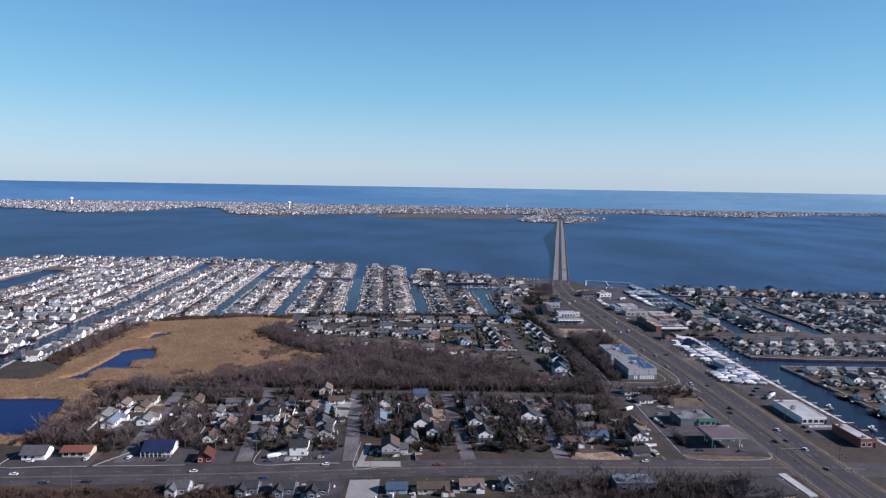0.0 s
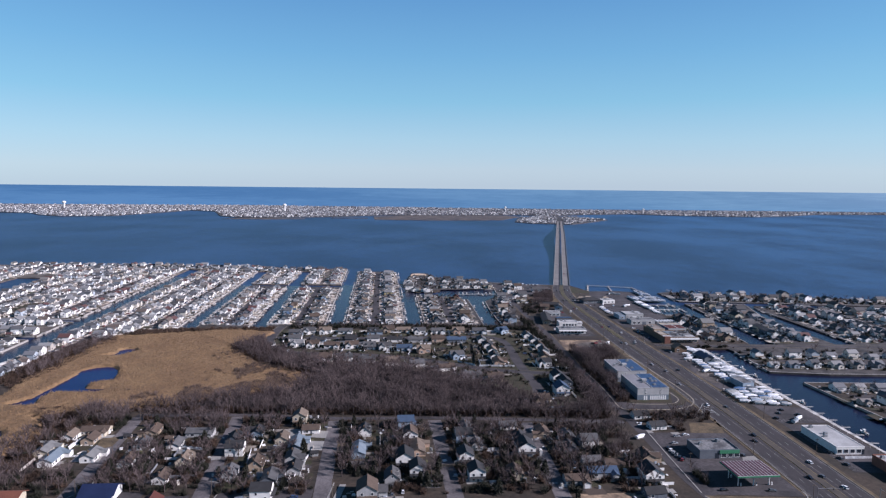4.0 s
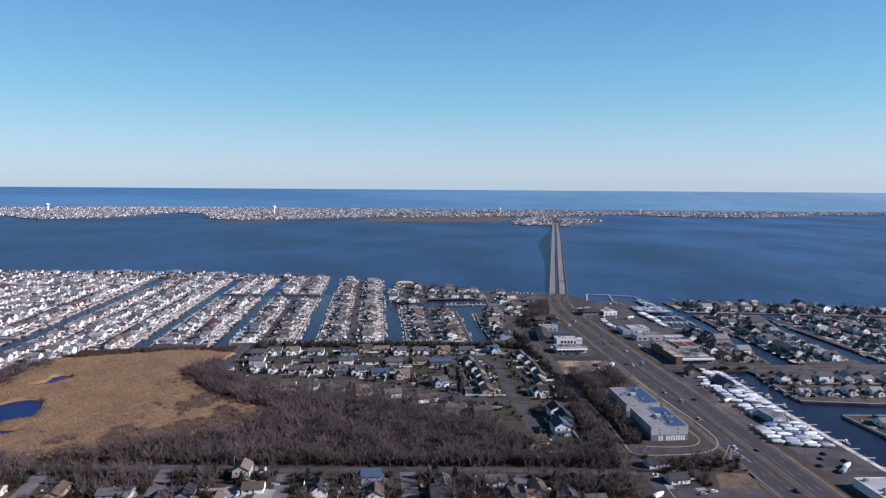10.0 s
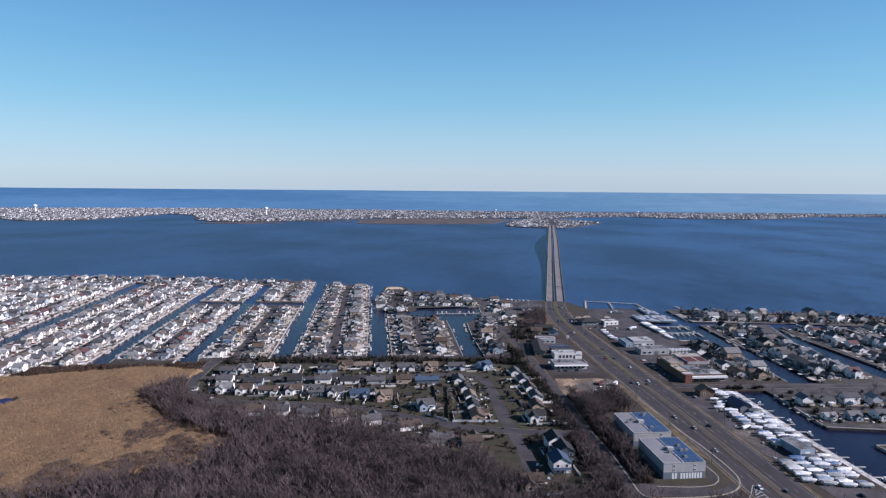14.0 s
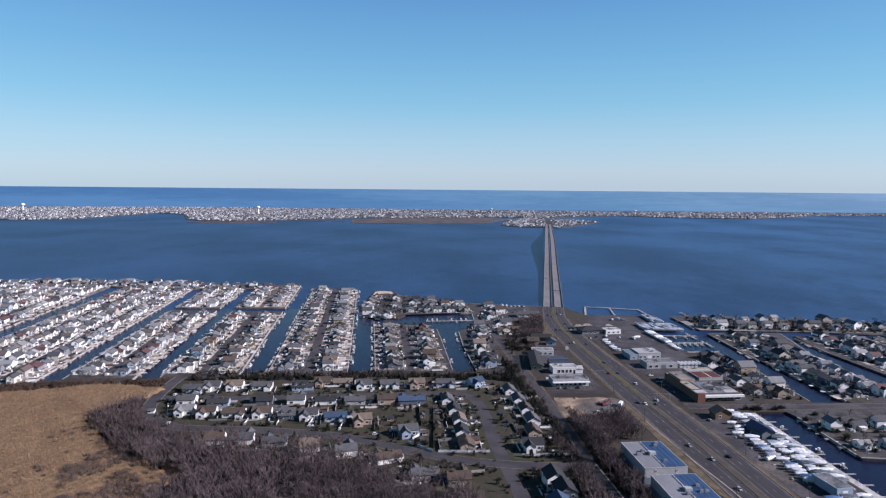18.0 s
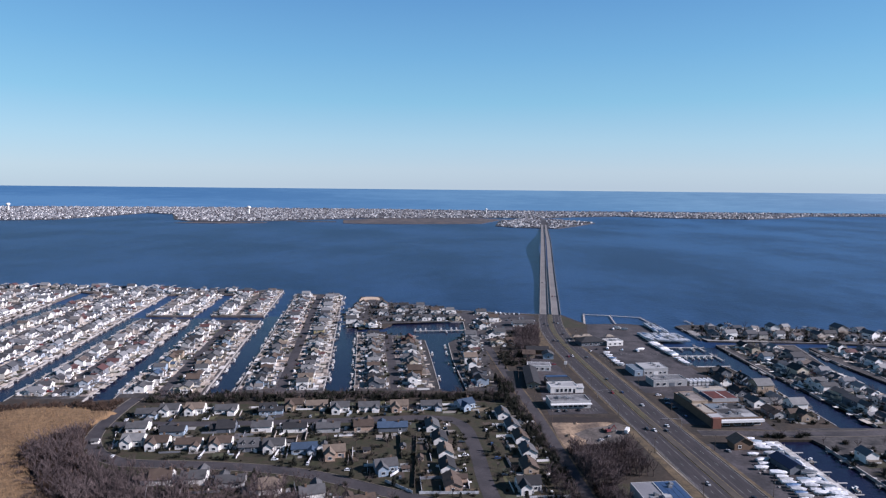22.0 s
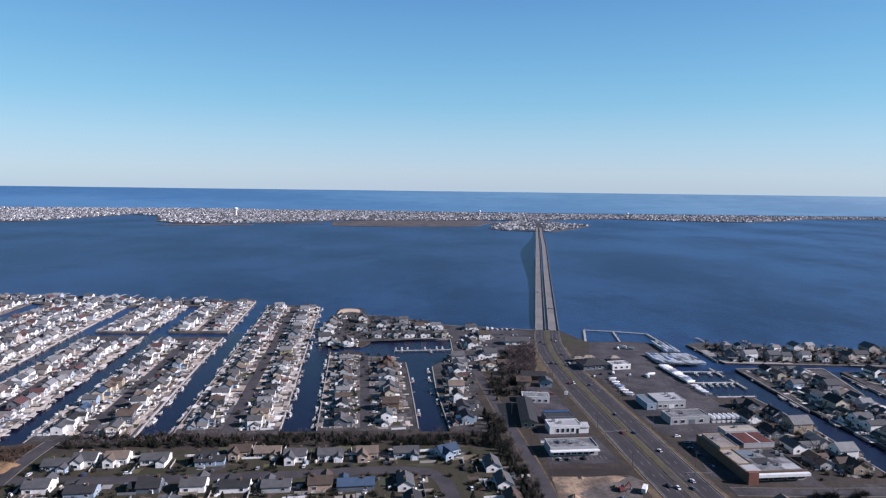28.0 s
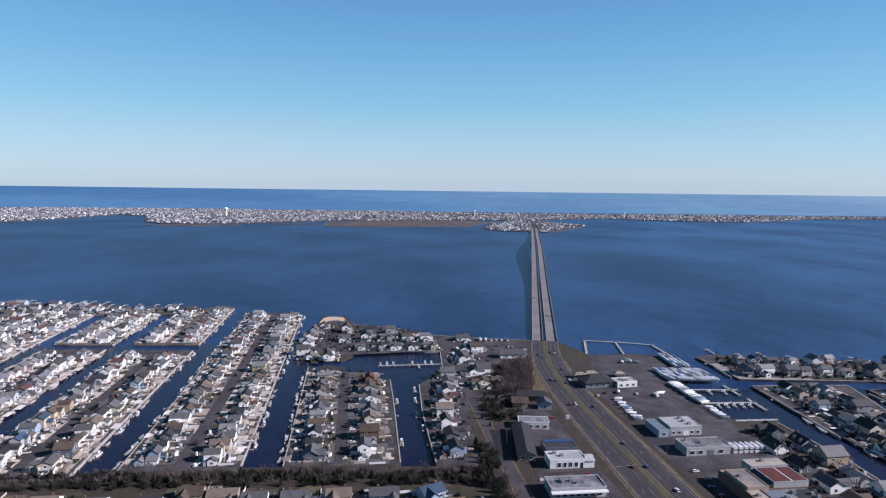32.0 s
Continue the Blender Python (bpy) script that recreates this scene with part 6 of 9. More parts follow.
block("pale_roof_shop", "low roadside shop with a pale blue-grey flat roof", 76, 233, 4, 16, 8, 3.6, "slate_siding", "sky_shingle", 0.3, [(k, 0.8, 1.6, 1.4) for k in (-5, 0, 5)], [], 3)
t = thing("corner_bank", "dark hip-roofed corner building with a pale drive-through canopy", "building", "", frame_of(127, 229, 8))
part("wall", Geo().box(-13, -6, 0, 9, 6, 3.2), "tan_siding", t)
part("roof", Geo().hip(-13, -6, 9, 6, 3.2, 3.0, 0.8), "dark_shingle", t)
part("canopy", Geo().hexa([(11, -9, 3.0), (14.5, -9, 3.0), (14.5, 9, 3.0), (11, 9, 3.0)], [(11, -9, 3.6), (14.5, -9, 3.6), (14.5, 9, 3.6), (11, 9, 3.6)]), "flat_white_roof", t, "pale drive-through canopy")
for y0 in (-8, 0, 8):
    part("post", Geo().box(12.5, y0 - 0.2, 0, 12.9, y0 + 0.2, 3.0), "trim_white", t)

# the building plot: soil mounds, a digger and a trailer
for x0, y0, rad, h in ((101.3, 487, 2.6, 1.5), (100.4, 481, 1.8, 1.0), (119.5, 494.5, 2.2, 1.2), (108, 503, 1.6, 0.8)):
    g, rings = Geo(), 5
    hv = [(0, 0, h)]
    for i, k in product(range(1, rings + 1), range(12)):
        f, a = i / rings, k * math.tau / 12
        q = rad * f * (1 + 0.3 * noise.noise((math.cos(a) * 1.7 + x0, math.sin(a) * 1.7, f)))
        hv.append((q * math.cos(a), q * math.sin(a), h * (1 - f) ** 1.3 * (1 + 0.35 * noise.noise((x0 + q * math.cos(a), q * math.sin(a), 3))) - (0.1 if i == rings else 0)))
    hf = [(0, 1 + k, 1 + (k + 1) % 12) for k in range(12)]
    hf += [(1 + 12 * i + k, 13 + 12 * i + k, 13 + 12 * i + (k + 1) % 12, 1 + 12 * i + (k + 1) % 12) for i in range(rings - 1) for k in range(12)]
    ob = new("mound", g.add(hv, hf).mesh("mound", "sand"))
    ob.matrix_world = at(x0, y0, GROUND + 0.02) @ Matrix.Scale(PLAN, 4)
    tagged(ob, "mound of dug-out brown soil on a building plot", "mound", "soil mounds")
t = thing("excavator", "dark red tracked excavator parked on a building plot", "excavator", "", frame_of(121.6, 492, 20) @ Matrix.Scale(1 / PLAN, 4))
for s_ in (-1, 1):
    part("track", Geo().hexa([(-2.0, s_ * 1.2 - 0.3, 0.15), (2.0, s_ * 1.2 - 0.3, 0.15), (2.0, s_ * 1.2 + 0.3, 0.15), (-2.0, s_ * 1.2 + 0.3, 0.15)],
                             [(-2.3, s_ * 1.2 - 0.3, 0.95), (2.3, s_ * 1.2 - 0.3, 0.95), (2.3, s_ * 1.2 + 0.3, 0.95), (-2.3, s_ * 1.2 + 0.3, 0.95)]), "rubber", t)
part("body", Geo().box(-2.4, -1.3, 1.0, 1.2, 1.3, 2.3, 0, 0.12), "dark_red_siding", t)
part("cab", Geo().box(0.0, 0.2, 2.3, 1.5, 1.2, 3.3, 0, 0.1), "glass", t)
part("boom", Geo().hexa([(1.2, -0.5, 1.6), (1.2, -0.1, 1.6), (4.2, -0.1, 4.4), (4.2, -0.5, 4.4)], [(1.0, -0.5, 2.2), (1.0, -0.1, 2.2), (4.2, -0.1, 5.0), (4.2, -0.5, 5.0)]), "dark_red_siding", t)
part("arm", Geo().hexa([(4.0, -0.45, 4.9), (4.0, -0.15, 4.9), (6.0, -0.15, 1.2), (6.0, -0.45, 1.2)], [(4.5, -0.45, 5.0), (4.5, -0.15, 5.0), (6.4, -0.15, 1.4), (6.4, -0.45, 1.4)]), "dark_red_siding", t)
part("bucket", Geo().box(5.5, -0.8, 0.3, 6.6, 0.2, 1.3, 0, 0.15), "metal", t)
t = thing("box_trailer", "white box trailer standing on a building plot", "trailer", "", frame_of(130.2, 491, 60) @ Matrix.Scale(1 / PLAN, 4))
part("box", Geo().box(-3.4, -1.2, 0.9, 3.4, 1.2, 3.4), "trim_white", t)
for x0, s_ in product((-0.7, 0.7), (-1, 1)):
    part("wheel", Geo().tube((x0, s_ * 1.0, 0.45), (x0, s_ * 1.25, 0.45), 0.45, 0.45, 10), "rubber", t)
part("drawbar", Geo().box(3.4, -0.1, 0.8, 4.9, 0.1, 0.95).tube((4.6, 0, 0.04), (4.6, 0, 0.8), 0.06, 0.06, 6), "metal", t)

# ---- the island town and its water towers ----
far_v, far_f, far_s, far_t = [], [], [], []
town = [(np.array([(-.5, -.5, 0), (.5, -.5, 0), (.5, .5, 0), (-.5, .5, 0), (-.5, -.5, 1), (.5, -.5, 1), (.5, .5, 1), (-.5, .5, 1), (-.55, 0, 1.45), (.55, 0, 1.45), (-.55, -.58, .97), (.55, -.58, .97), (.55, .58, .97), (-.55, .58, .97)]),
         [(0, 1, 5, 4), (1, 2, 6, 5), (2, 3, 7, 6), (3, 0, 4, 7), (4, 8, 7), (5, 6, 9), (10, 11, 9, 8), (12, 13, 8, 9)], [0] * 6 + [1] * 2)]
count = 0
trng = random.Random(5)
for poly, zz, step in ((ISLAND, 1.5, 13.0), (PELICAN, 1.4, 11.5)):
    xs, ys = zip(*poly)
    gx, gy = np.meshgrid(np.arange(max(min(xs), -2900), min(max(xs), 3300), step * 0.8), np.arange(min(ys), max(ys), step * 1.25))
    ok = inside(poly, gx, gy) & inside(poly, gx, gy - 12) & inside(poly, gx - 10, gy) & inside(poly, gx + 10, gy)
    for x, y in zip(gx[ok], gy[ok]):
        if trng.random() < 0.16 + 0.2 * (noise.noise((x * 0.004, y * 0.008, 3)) > 0.05) or (zz == 1.4 and abs((y - 768) - (x - 147.6) * BD[1] / BD[0]) < 70):
            continue
        v, f, s = town[0]
        w, d, h = trng.uniform(3.6, 6.4), trng.uniform(4.2, 7.2), trng.choice((1.8, 2.4, 2.8, 3.4, 4.2))
        r = radians(trng.choice((8, 98)))
        c, q = math.cos(r), math.sin(r)
        x, y = x + trng.uniform(-5, 5), y + trng.uniform(-5, 5)
        px_, py_ = v[:, 0] * w, v[:, 1] * d
        far_v.append(np.stack([x + px_ * c - py_ * q, y + px_ * q + py_ * c, zz + v[:, 2] * h], 1))
        far_f.extend(tuple(i + count for i in a) for a in f)
        count += len(v)
        far_s.extend(s)
        a, b = trng.random(), trng.random()
        far_t.extend(b if i else a for i in s)
me = bpy.data.meshes.new("island_houses")
me.from_pydata((np.concatenate(far_v) * PLAN).tolist(), [], far_f)
for m in ("island_paints", "island_roofs"):
    me.materials.append(MATS[m])
me.polygons.foreach_set("material_index", far_s)
me.attributes.new("tone", "FLOAT", "FACE").data.foreach_set("value", far_t)
tagged(new("island_houses", me), "dense town of pale houses covering the barrier island", "houses", kind="stuff")
for x, y, h in ((-1663, 2741, 33), (-667, 2636, 33), (905, 2819, 22), (290, 2900, 22)):
    t = thing("water_tower", "white water tower rising over the island town", "water tower", "water towers", at(x, y, 1.5) @ Matrix.Scale(PLAN, 4))
    part("column", Geo().tube((0, 0, 0), (0, 0, h * 0.68), h * 0.13, h * 0.09, 12), "trim_white", t)
    g = Geo()
    prof = [(0.09, 0.66), (0.21, 0.74), (0.25, 0.84), (0.21, 0.94), (0.09, 1.0)]
    for (r0, z0), (r1, z1) in zip(prof[:-1], prof[1:]):
        g.tube((0, 0, z0 * h), (0, 0, z1 * h), r0 * h, r1 * h, 14)
    part("tank", g, "trim_white", t)

# ---- marsh, ponds, woods ----
POND_A = curve([(-225, 352), (-218.4, 362), (-218.8, 371), (-218.2, 381), (-218, 390), (-219.2, 401), (-220.2, 413), (-216, 418.4), (-209.5, 421.6), (-201.5, 418.2), (-195.2, 406), (-193, 393.4), (-199.2, 390.3), (-201.2, 383.8), (-198, 379), (-190.5, 378.6), (-187.2, 380.6), (-186, 375.4), (-190.4, 373), (-197.2, 374.2), (-203.1, 373.2), (-210.5, 373.2), (-214.6, 369.4), (-214.8, 361.4), (-211.7, 352), (-225, 352)], 3)[:-1]
POND_B = curve([(-275, 318), (-235, 318), (-218, 320.4), (-203, 317.6), (-197.4, 305.5), (-195.4, 295), (-190.4, 283), (-191.2, 274), (-204, 270), (-275, 264), (-290, 290), (-275, 318)], 4)[:-1]
POND_C = curve([(-225.4, 445.6), (-221, 451), (-221.6, 462), (-213.8, 465), (-208.6, 457), (-214, 452), (-218.4, 446.4), (-225.4, 445.6)], 3)[:-1]
MARSH = [(-245, 500), (-247, 470), (-241, 389), (-236, 350), (-290, 340), (-300, 262), (-186, 264), (-182, 318), (-200, 336), (-149, 348), (-84, 384), (-77, 406), (-118, 435), (-147, 471), (-139, 484), (-128, 515), (-158, 524), (-207, 512), (-231, 500)]
for o in (POND_A, POND_B, POND_C):
    structure("water", slab([tuple(p) for p in o], 1.1, GROUND + 0.06), "pond_water", "still dark-blue marsh pond", "pond")
cell = 1.6
gx, gy = np.meshgrid(np.arange(-302, -70, cell), np.arange(258, 530, cell))
wob = np.array([[noise.noise((x * 0.07, y * 0.07, 3)) * 5 for x in gx[0]] for y in gy[:, 0]])
wob2 = np.array([[noise.noise((x * 0.11, y * 0.11, 9)) * 3.5 for x in gx[0]] for y in gy[:, 0]])
reedy = inside(MARSH, gx + wob, gy + wob2)
for o in (POND_A, POND_B, POND_C):
    for u, w in ((0, 0), (1.3, 0), (-1.3, 0), (0, 1.3), (0, -1.3)):
        reedy &= ~inside(o, gx + wob * 0.3 + u, gy + wob2 * 0.3 + w)
nr = np.random.RandomState(4)
height = np.array([[noise.fractal((x * 0.05, y * 0.05, 1), 1.0, 2.0, 4) for x in gx[0]] for y in gy[:, 0]])
z = GROUND + 0.01 + reedy * (1.15 + 0.5 * height + nr.rand(*gx.shape) * 0.55)
idx = np.arange(gx.size).reshape(gx.shape)
cells = reedy[:-1, :-1] | reedy[1:, :-1] | reedy[:-1, 1:] | reedy[1:, 1:]
a, b, c, d = (q[cells] for q in (idx[:-1, :-1], idx[:-1, 1:], idx[1:, 1:], idx[1:, :-1]))
stuff_mesh("reed_bed", np.stack([gx + nr.uniform(-.4, .4, gx.shape), gy + nr.uniform(-.4, .4, gx.shape), z], -1).reshape(-1, 3), np.concatenate([np.stack([a, b, c], 1), np.stack([a, c, d], 1)]), "marsh_soil",
           "broad tan reed marsh with uneven tussocks", "marsh")


def triangles(g):
    """Fan triangles of a gathered shape."""
    return np.array(g.v), np.array([(f[0], f[k], f[k + 1]) for f in g.f for k in range(1, len(f) - 1)])


def blades(roots, tips, width, r):
    """Thin leaf- or twig-like triangles from roots to tips."""
    d = tips - roots
    side = np.cross(d, r.normal(size=d.shape))
    side /= np.linalg.norm(side, axis=1)[:, None] + 1e-9
    w = np.reshape(width, (-1, 1)) / 2
    v = np.stack([roots - side * w, roots + side * w, tips], 1).reshape(-1, 3)
    return v, np.arange(len(v)).reshape(-1, 3)


def bare_tree(seed, h=10.0, limbs=8, twigs=30):
    """Trunk and limbs as a shape, and a crown of twigs."""
    r = np.random.RandomState(seed)
    g = Geo().tube((0, 0, 0), (r.uniform(-.3, .3), r.uniform(-.3, .3), h * 0.5), 0.2, 0.12, 6)
    rt, tp = [], []
    for k in range(limbs):
        ang, z0 = k * 2.4 + r.uniform(-.4, .4), h * r.uniform(0.22, 0.5)
        out, up = h * r.uniform(0.18, 0.34), h * r.uniform(0.3, 0.5)
        p0, p1 = np.array([0, 0, z0]), np.array([math.cos(ang) * out, math.sin(ang) * out, z0 + up])
        g.tube(p0, p1, 0.09, 0.03, 4)
        for t in r.uniform(0.25, 1.0, twigs):
            q = p0 + (p1 - p0) * t
            way = (p1 - p0) / np.linalg.norm(p1 - p0) + r.normal(size=3) * 0.42 + np.array([0, 0, 0.3])
            rt.append(q)
            tp.append(q + way / np.linalg.norm(way) * h * r.uniform(0.09, 0.2))
    return g, blades(np.array(rt), np.array(tp), 0.1, r)


def evergreen(seed, h=9.0, n=300):
    r = np.random.RandomState(seed)
    g = Geo().tube((0, 0, 0), (0, 0, h * 0.9), 0.18, 0.04, 6)
    u = r.rand(n) ** 0.8
    z = h * (0.12 + 0.86 * u)
    rad = h * 0.33 * (1 - u) ** 0.55 * r.uniform(0.7, 1.15, n) + 0.15
    ang = r.uniform(0, math.tau, n)
    roots = np.stack([np.cos(ang) * rad * 0.12, np.sin(ang) * rad * 0.12, z + rad * 0.15], 1)
    tips = np.stack([np.cos(ang) * rad, np.sin(ang) * rad, z - rad * 0.2 + r.normal(size=n) * 0.15], 1)
    return g, blades(tips * 0.2 + roots * 0.8, tips, 0.95, r)


def bush(seed, h=2.4, n=110):
    r = np.random.RandomState(seed)
    roots = np.stack([r.normal(size=n) * 0.5, r.normal(size=n) * 0.5, r.uniform(0, 0.5, n)], 1)
    tips = roots + np.stack([r.normal(size=n) * 0.8, r.normal(size=n) * 0.8, h * r.uniform(0.35, 1.0, n)], 1)
    return blades(roots, tips, 0.16, r)


def scatter(shapes, places, r):
    """Many copies of a few shapes at places (x, y, z, size), joined."""
    vs, ts, k = [], [], 0
    for x, y, z0, s in places:
        v, t = shapes[r.randint(len(shapes))]
        a = r.uniform(0, math.tau)
        c, q = math.cos(a) * s, math.sin(a) * s
        vs.append(np.stack([x + v[:, 0] * c - v[:, 1] * q, y + v[:, 0] * q + v[:, 1] * c, z0 + v[:, 2] * s], 1))
        ts.append(t + k)
        k += len(v)
    return np.concatenate(vs), np.concatenate(ts)


def fill(poly, gap, r, keep=None):
    """Loose even places in an outline."""
    xs, ys = zip(*poly)
    x, y = np.meshgrid(np.arange(min(xs), max(xs), gap), np.arange(min(ys), max(ys), gap))
    x, y = x + r.uniform(-.5, .5, x.shape) * gap, y + r.uniform(-.5, .5, x.shape) * gap
    ok = inside(poly, x, y)
    return np.stack([x[ok], y[ok]], 1)


homes = np.array(HOMES)
LINES = np.concatenate([offset(curve(p), 0) for p in ([(112, 256), (107, 276), (103, 332), (99, 378), (94, 446), (90, 518), (84, 580), (78.5, 645), (74.5, 685), (69.5, 733)], [(-128, 540), (-128.3, 527), (-127.3, 509), (-125.2, 493), (-121.3, 481.5), (-112.8, 469.4), (-101, 461.3), (-90, 458.9), (-58, 456.8), (-29, 452.6), (-8, 446), (4, 440), (32, 427), (58, 420), (96, 417)],
                                                         [(-124.5, 502), (-72, 503), (-15, 507), (34, 511), (50, 503), (55, 473), (56.5, 444), (59, 420), (62, 390), (60, 365)], [(-134, 247), (-148, 338)], [(-84, 250), (-98, 340)], [(-39, 252), (-48, 336)], [(12, 255), (2, 338)], [(53, 258), (48, 336)],
                                                         [(-150, 340), (-48, 339), (98, 338)])])


OPEN = [[(-71, 304), (-71, 327), (-45, 325), (-44.5, 298)], [(-54, 269), (-54.5, 299), (-45, 298), (-44, 270)], [(-31, 304), (-31, 319), (-21, 319), (-21, 304)], [(-6, 286), (-6, 312), (3, 312), (3, 286)], [(58, 254), (64, 273), (78, 272), (76, 254)],
        [(-170, 280), (-160, 312), (-134, 336), (-130, 300), (-146, 276)], [(-84, 282), (-80, 306), (-66, 306), (-68, 280)], [(-112, 290), (-112, 300), (-100, 300), (-100, 290)], [(-42, 246), (-42, 276), (-14, 276), (-12, 246)]]


def clear(p, home=6.5, road=4.5):
    for o in OPEN:
        p = p[~inside(o, p[:, 0], p[:, 1])]
    return p[(np.linalg.norm(p[:, None] - homes[None], axis=2).min(1) > home) & (np.linalg.norm(p[:, None] - LINES[None], axis=2).min(1) > road)]


wr = np.random.RandomState(21)
TREES = [bare_tree(k) for k in range(6)]
whole = []
for g, (v, t) in TREES:
    a, b = triangles(g)
    whole.append((np.concatenate([a, v]), np.concatenate([b, t + len(a)])))
WOODS = [(-150, 349), (-100, 351), (-30, 350), (40, 350), (84, 350), (74, 362), (50, 372), (44, 390), (26, 398), (8, 410), (-12, 424), (-28, 430), (-60, 434), (-78, 437), (-97, 447), (-113, 460), (-124, 478), (-126, 508), (-140, 480), (-146, 470), (-116, 433), (-76, 406), (-84, 382)]
spots = clear(fill(WOODS, 2.85, wr), 4.0, 3.6)
THICKETS = (([(97, 440), (112, 442), (127, 446), (125, 476), (112, 468), (96, 472)], 1.9), ([(99, 366), (111, 368), (108, 440), (96, 440)], 2.5), ([(104, 326), (124, 326), (126, 339), (145, 340), (145, 350), (102, 352)], 4.4), ([(83, 345), (97, 345), (93, 412), (84, 412)], 2.6), ([(84, 423), (91, 423), (88, 444), (82, 444)], 2.6))
HEDGES = (([(97, 640), (115.6, 645), (124, 703), (105, 700)], 2.1), ([(-172, 262), (-178, 300), (-172, 330), (-188, 330), (-186, 264)], 4.0), ([(-175, 330), (-60, 338), (40, 343), (92, 342), (92, 350), (40, 350), (-60, 350), (-175, 345)], 2.6), ([(-257, 400), (-241, 394), (-239, 488), (-255, 498)], 4.2), ([(22, 204), (130, 208), (132, 236), (96, 240), (36, 236)], 3.6), ([(96, 338), (112, 340), (110, 356), (98, 356)], 4.0))
extra = [fill(o, gp, wr) for o, gp in THICKETS + HEDGES]
spots = np.concatenate([spots, clear(np.concatenate(extra), 5.5, 4.0)])
v, t = scatter(whole, [(x, y, GROUND - 0.05, wr.uniform(0.42, 0.88) * (1 + 0.45 * noise.noise((x * 0.09, y * 0.09, 2)))) for x, y in spots], wr)
belt = clear(fill([(-112, 459), (-78, 452), (-30, 446), (4, 430), (40, 408), (40, 398), (8, 410), (-28, 430), (-78, 437)], 3.6, wr), 4.4, 4.4)
bv, bt = scatter(whole, [(x, y, GROUND - 0.05, wr.uniform(0.4, 0.7)) for x, y in belt], wr)
v, t = np.concatenate([v, bv]), np.concatenate([t, bt + len(v)])
stuff_mesh("bare_woods", v, t, "twigs", "dense leafless grey-brown winter woodland", "woods")
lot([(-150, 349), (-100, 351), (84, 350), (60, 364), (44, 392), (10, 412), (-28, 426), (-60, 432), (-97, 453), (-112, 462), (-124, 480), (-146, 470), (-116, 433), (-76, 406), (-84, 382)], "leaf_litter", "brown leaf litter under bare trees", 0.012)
BUSHES = [bush(k) for k in range(5)]
MARSH_EDGE = (([(-239, 376), (-236, 413), (-236, 458), (-234, 489), (-255, 503), (-262, 474), (-263, 425), (-260, 392)], 2.2), ([(-240, 500), (-207, 512), (-158, 524), (-128, 516), (-128, 534), (-210, 526), (-245, 520)], 2.6), ([(-190, 262), (-168, 262), (-170, 335), (-205, 345), (-186, 322)], 2.4), ([(-200, 334), (-149, 345), (-84, 380), (-100, 384), (-150, 358), (-205, 346)], 2.3), ([(-150, 474), (-112, 430), (-76, 402), (-70, 408), (-104, 438), (-124, 500), (-136, 500)], 2.4))
ROAD_EDGE = (([(-150, 343.5), (-60, 344), (40, 344), (94, 342), (94, 350), (40, 351), (-60, 352), (-150, 350)], 2.2), ([(-150, 333), (-60, 334), (40, 335), (94, 334), (94, 337.5), (-60, 338), (-150, 337)], 2.6), ([(-230, 205), (-60, 215), (-62, 226), (-230, 219)], 2.2), ([(100, 205), (134, 210), (134, 232), (60, 240), (40, 225)], 2.6), ([(96, 466), (128, 474), (128, 480), (96, 474)], 2.2), ([(106, 326), (124, 326), (126, 339), (146, 340), (146, 353), (104, 353)], 3.6), ([(100, 366), (111, 368), (108, 440), (96, 440)], 2.6))
edge = np.concatenate([fill(o, gp, wr) for o, gp in MARSH_EDGE + ROAD_EDGE])
v, t = scatter(BUSHES, [(x, y, GROUND, wr.uniform(0.5, 1.2)) for x, y in clear(edge, 6, 4.2)], wr)
stuff_mesh("winter_shrubs", v, t, "shrub", "tangled russet winter shrubs along the marsh edge", "shrubs")
# shrubs thinning out from the woods into the marsh
far_in = fill([(-160, 350), (-90, 386), (-80, 408), (-118, 437), (-148, 474), (-180, 460), (-190, 400)], 2.6, wr)
away = np.linalg.norm(far_in[:, None] - fill(WOODS, 6, wr)[None], axis=2).min(1)
far_in = far_in[(wr.rand(len(far_in)) < np.exp(-away / 7.0)) & inside(MARSH, far_in[:, 0], far_in[:, 1])]
fringe = fill([(-160, 352), (-137, 360), (-112, 371), (-92, 381), (-81, 403), (-112, 433), (-128, 421), (-118, 396), (-140, 381), (-166, 366)], 1.7, wr)
fringe = fringe[[noise.noise((x * 0.05, y * 0.05, 15)) > -0.05 for x, y in fringe]]
v, t = scatter(BUSHES, [(x, y, GROUND + 0.6, wr.uniform(0.5, 1.1)) for x, y in np.concatenate([far_in, fringe])], wr)
stuff_mesh("marsh_shrubs", v, t, "fringe_twigs", "scattered russet shrubs standing in the reeds", "shrubs")
tuft = []
for k in range(4):
    r = np.random.RandomState(k)
    roots = np.stack([r.normal(size=7) * 0.35, r.normal(size=7) * 0.35, np.zeros(7)], 1)
    tuft.append(blades(roots, roots + np.stack([r.normal(size=7) * 0.25, r.normal(size=7) * 0.25, r.uniform(0.5, 1.3, 7)], 1), 0.14, r))
pick = np.argwhere(reedy)
pick = pick[wr.choice(len(pick), min(9000, len(pick)), False)]
v, t = scatter(tuft, [(gx[i, j], gy[i, j], z[i, j] - 0.15, wr.uniform(0.7, 1.3)) for i, j in pick], wr)
stuff_mesh("reeds", v, t, "reed", "dry tan reed tufts standing over the marsh", "reeds")

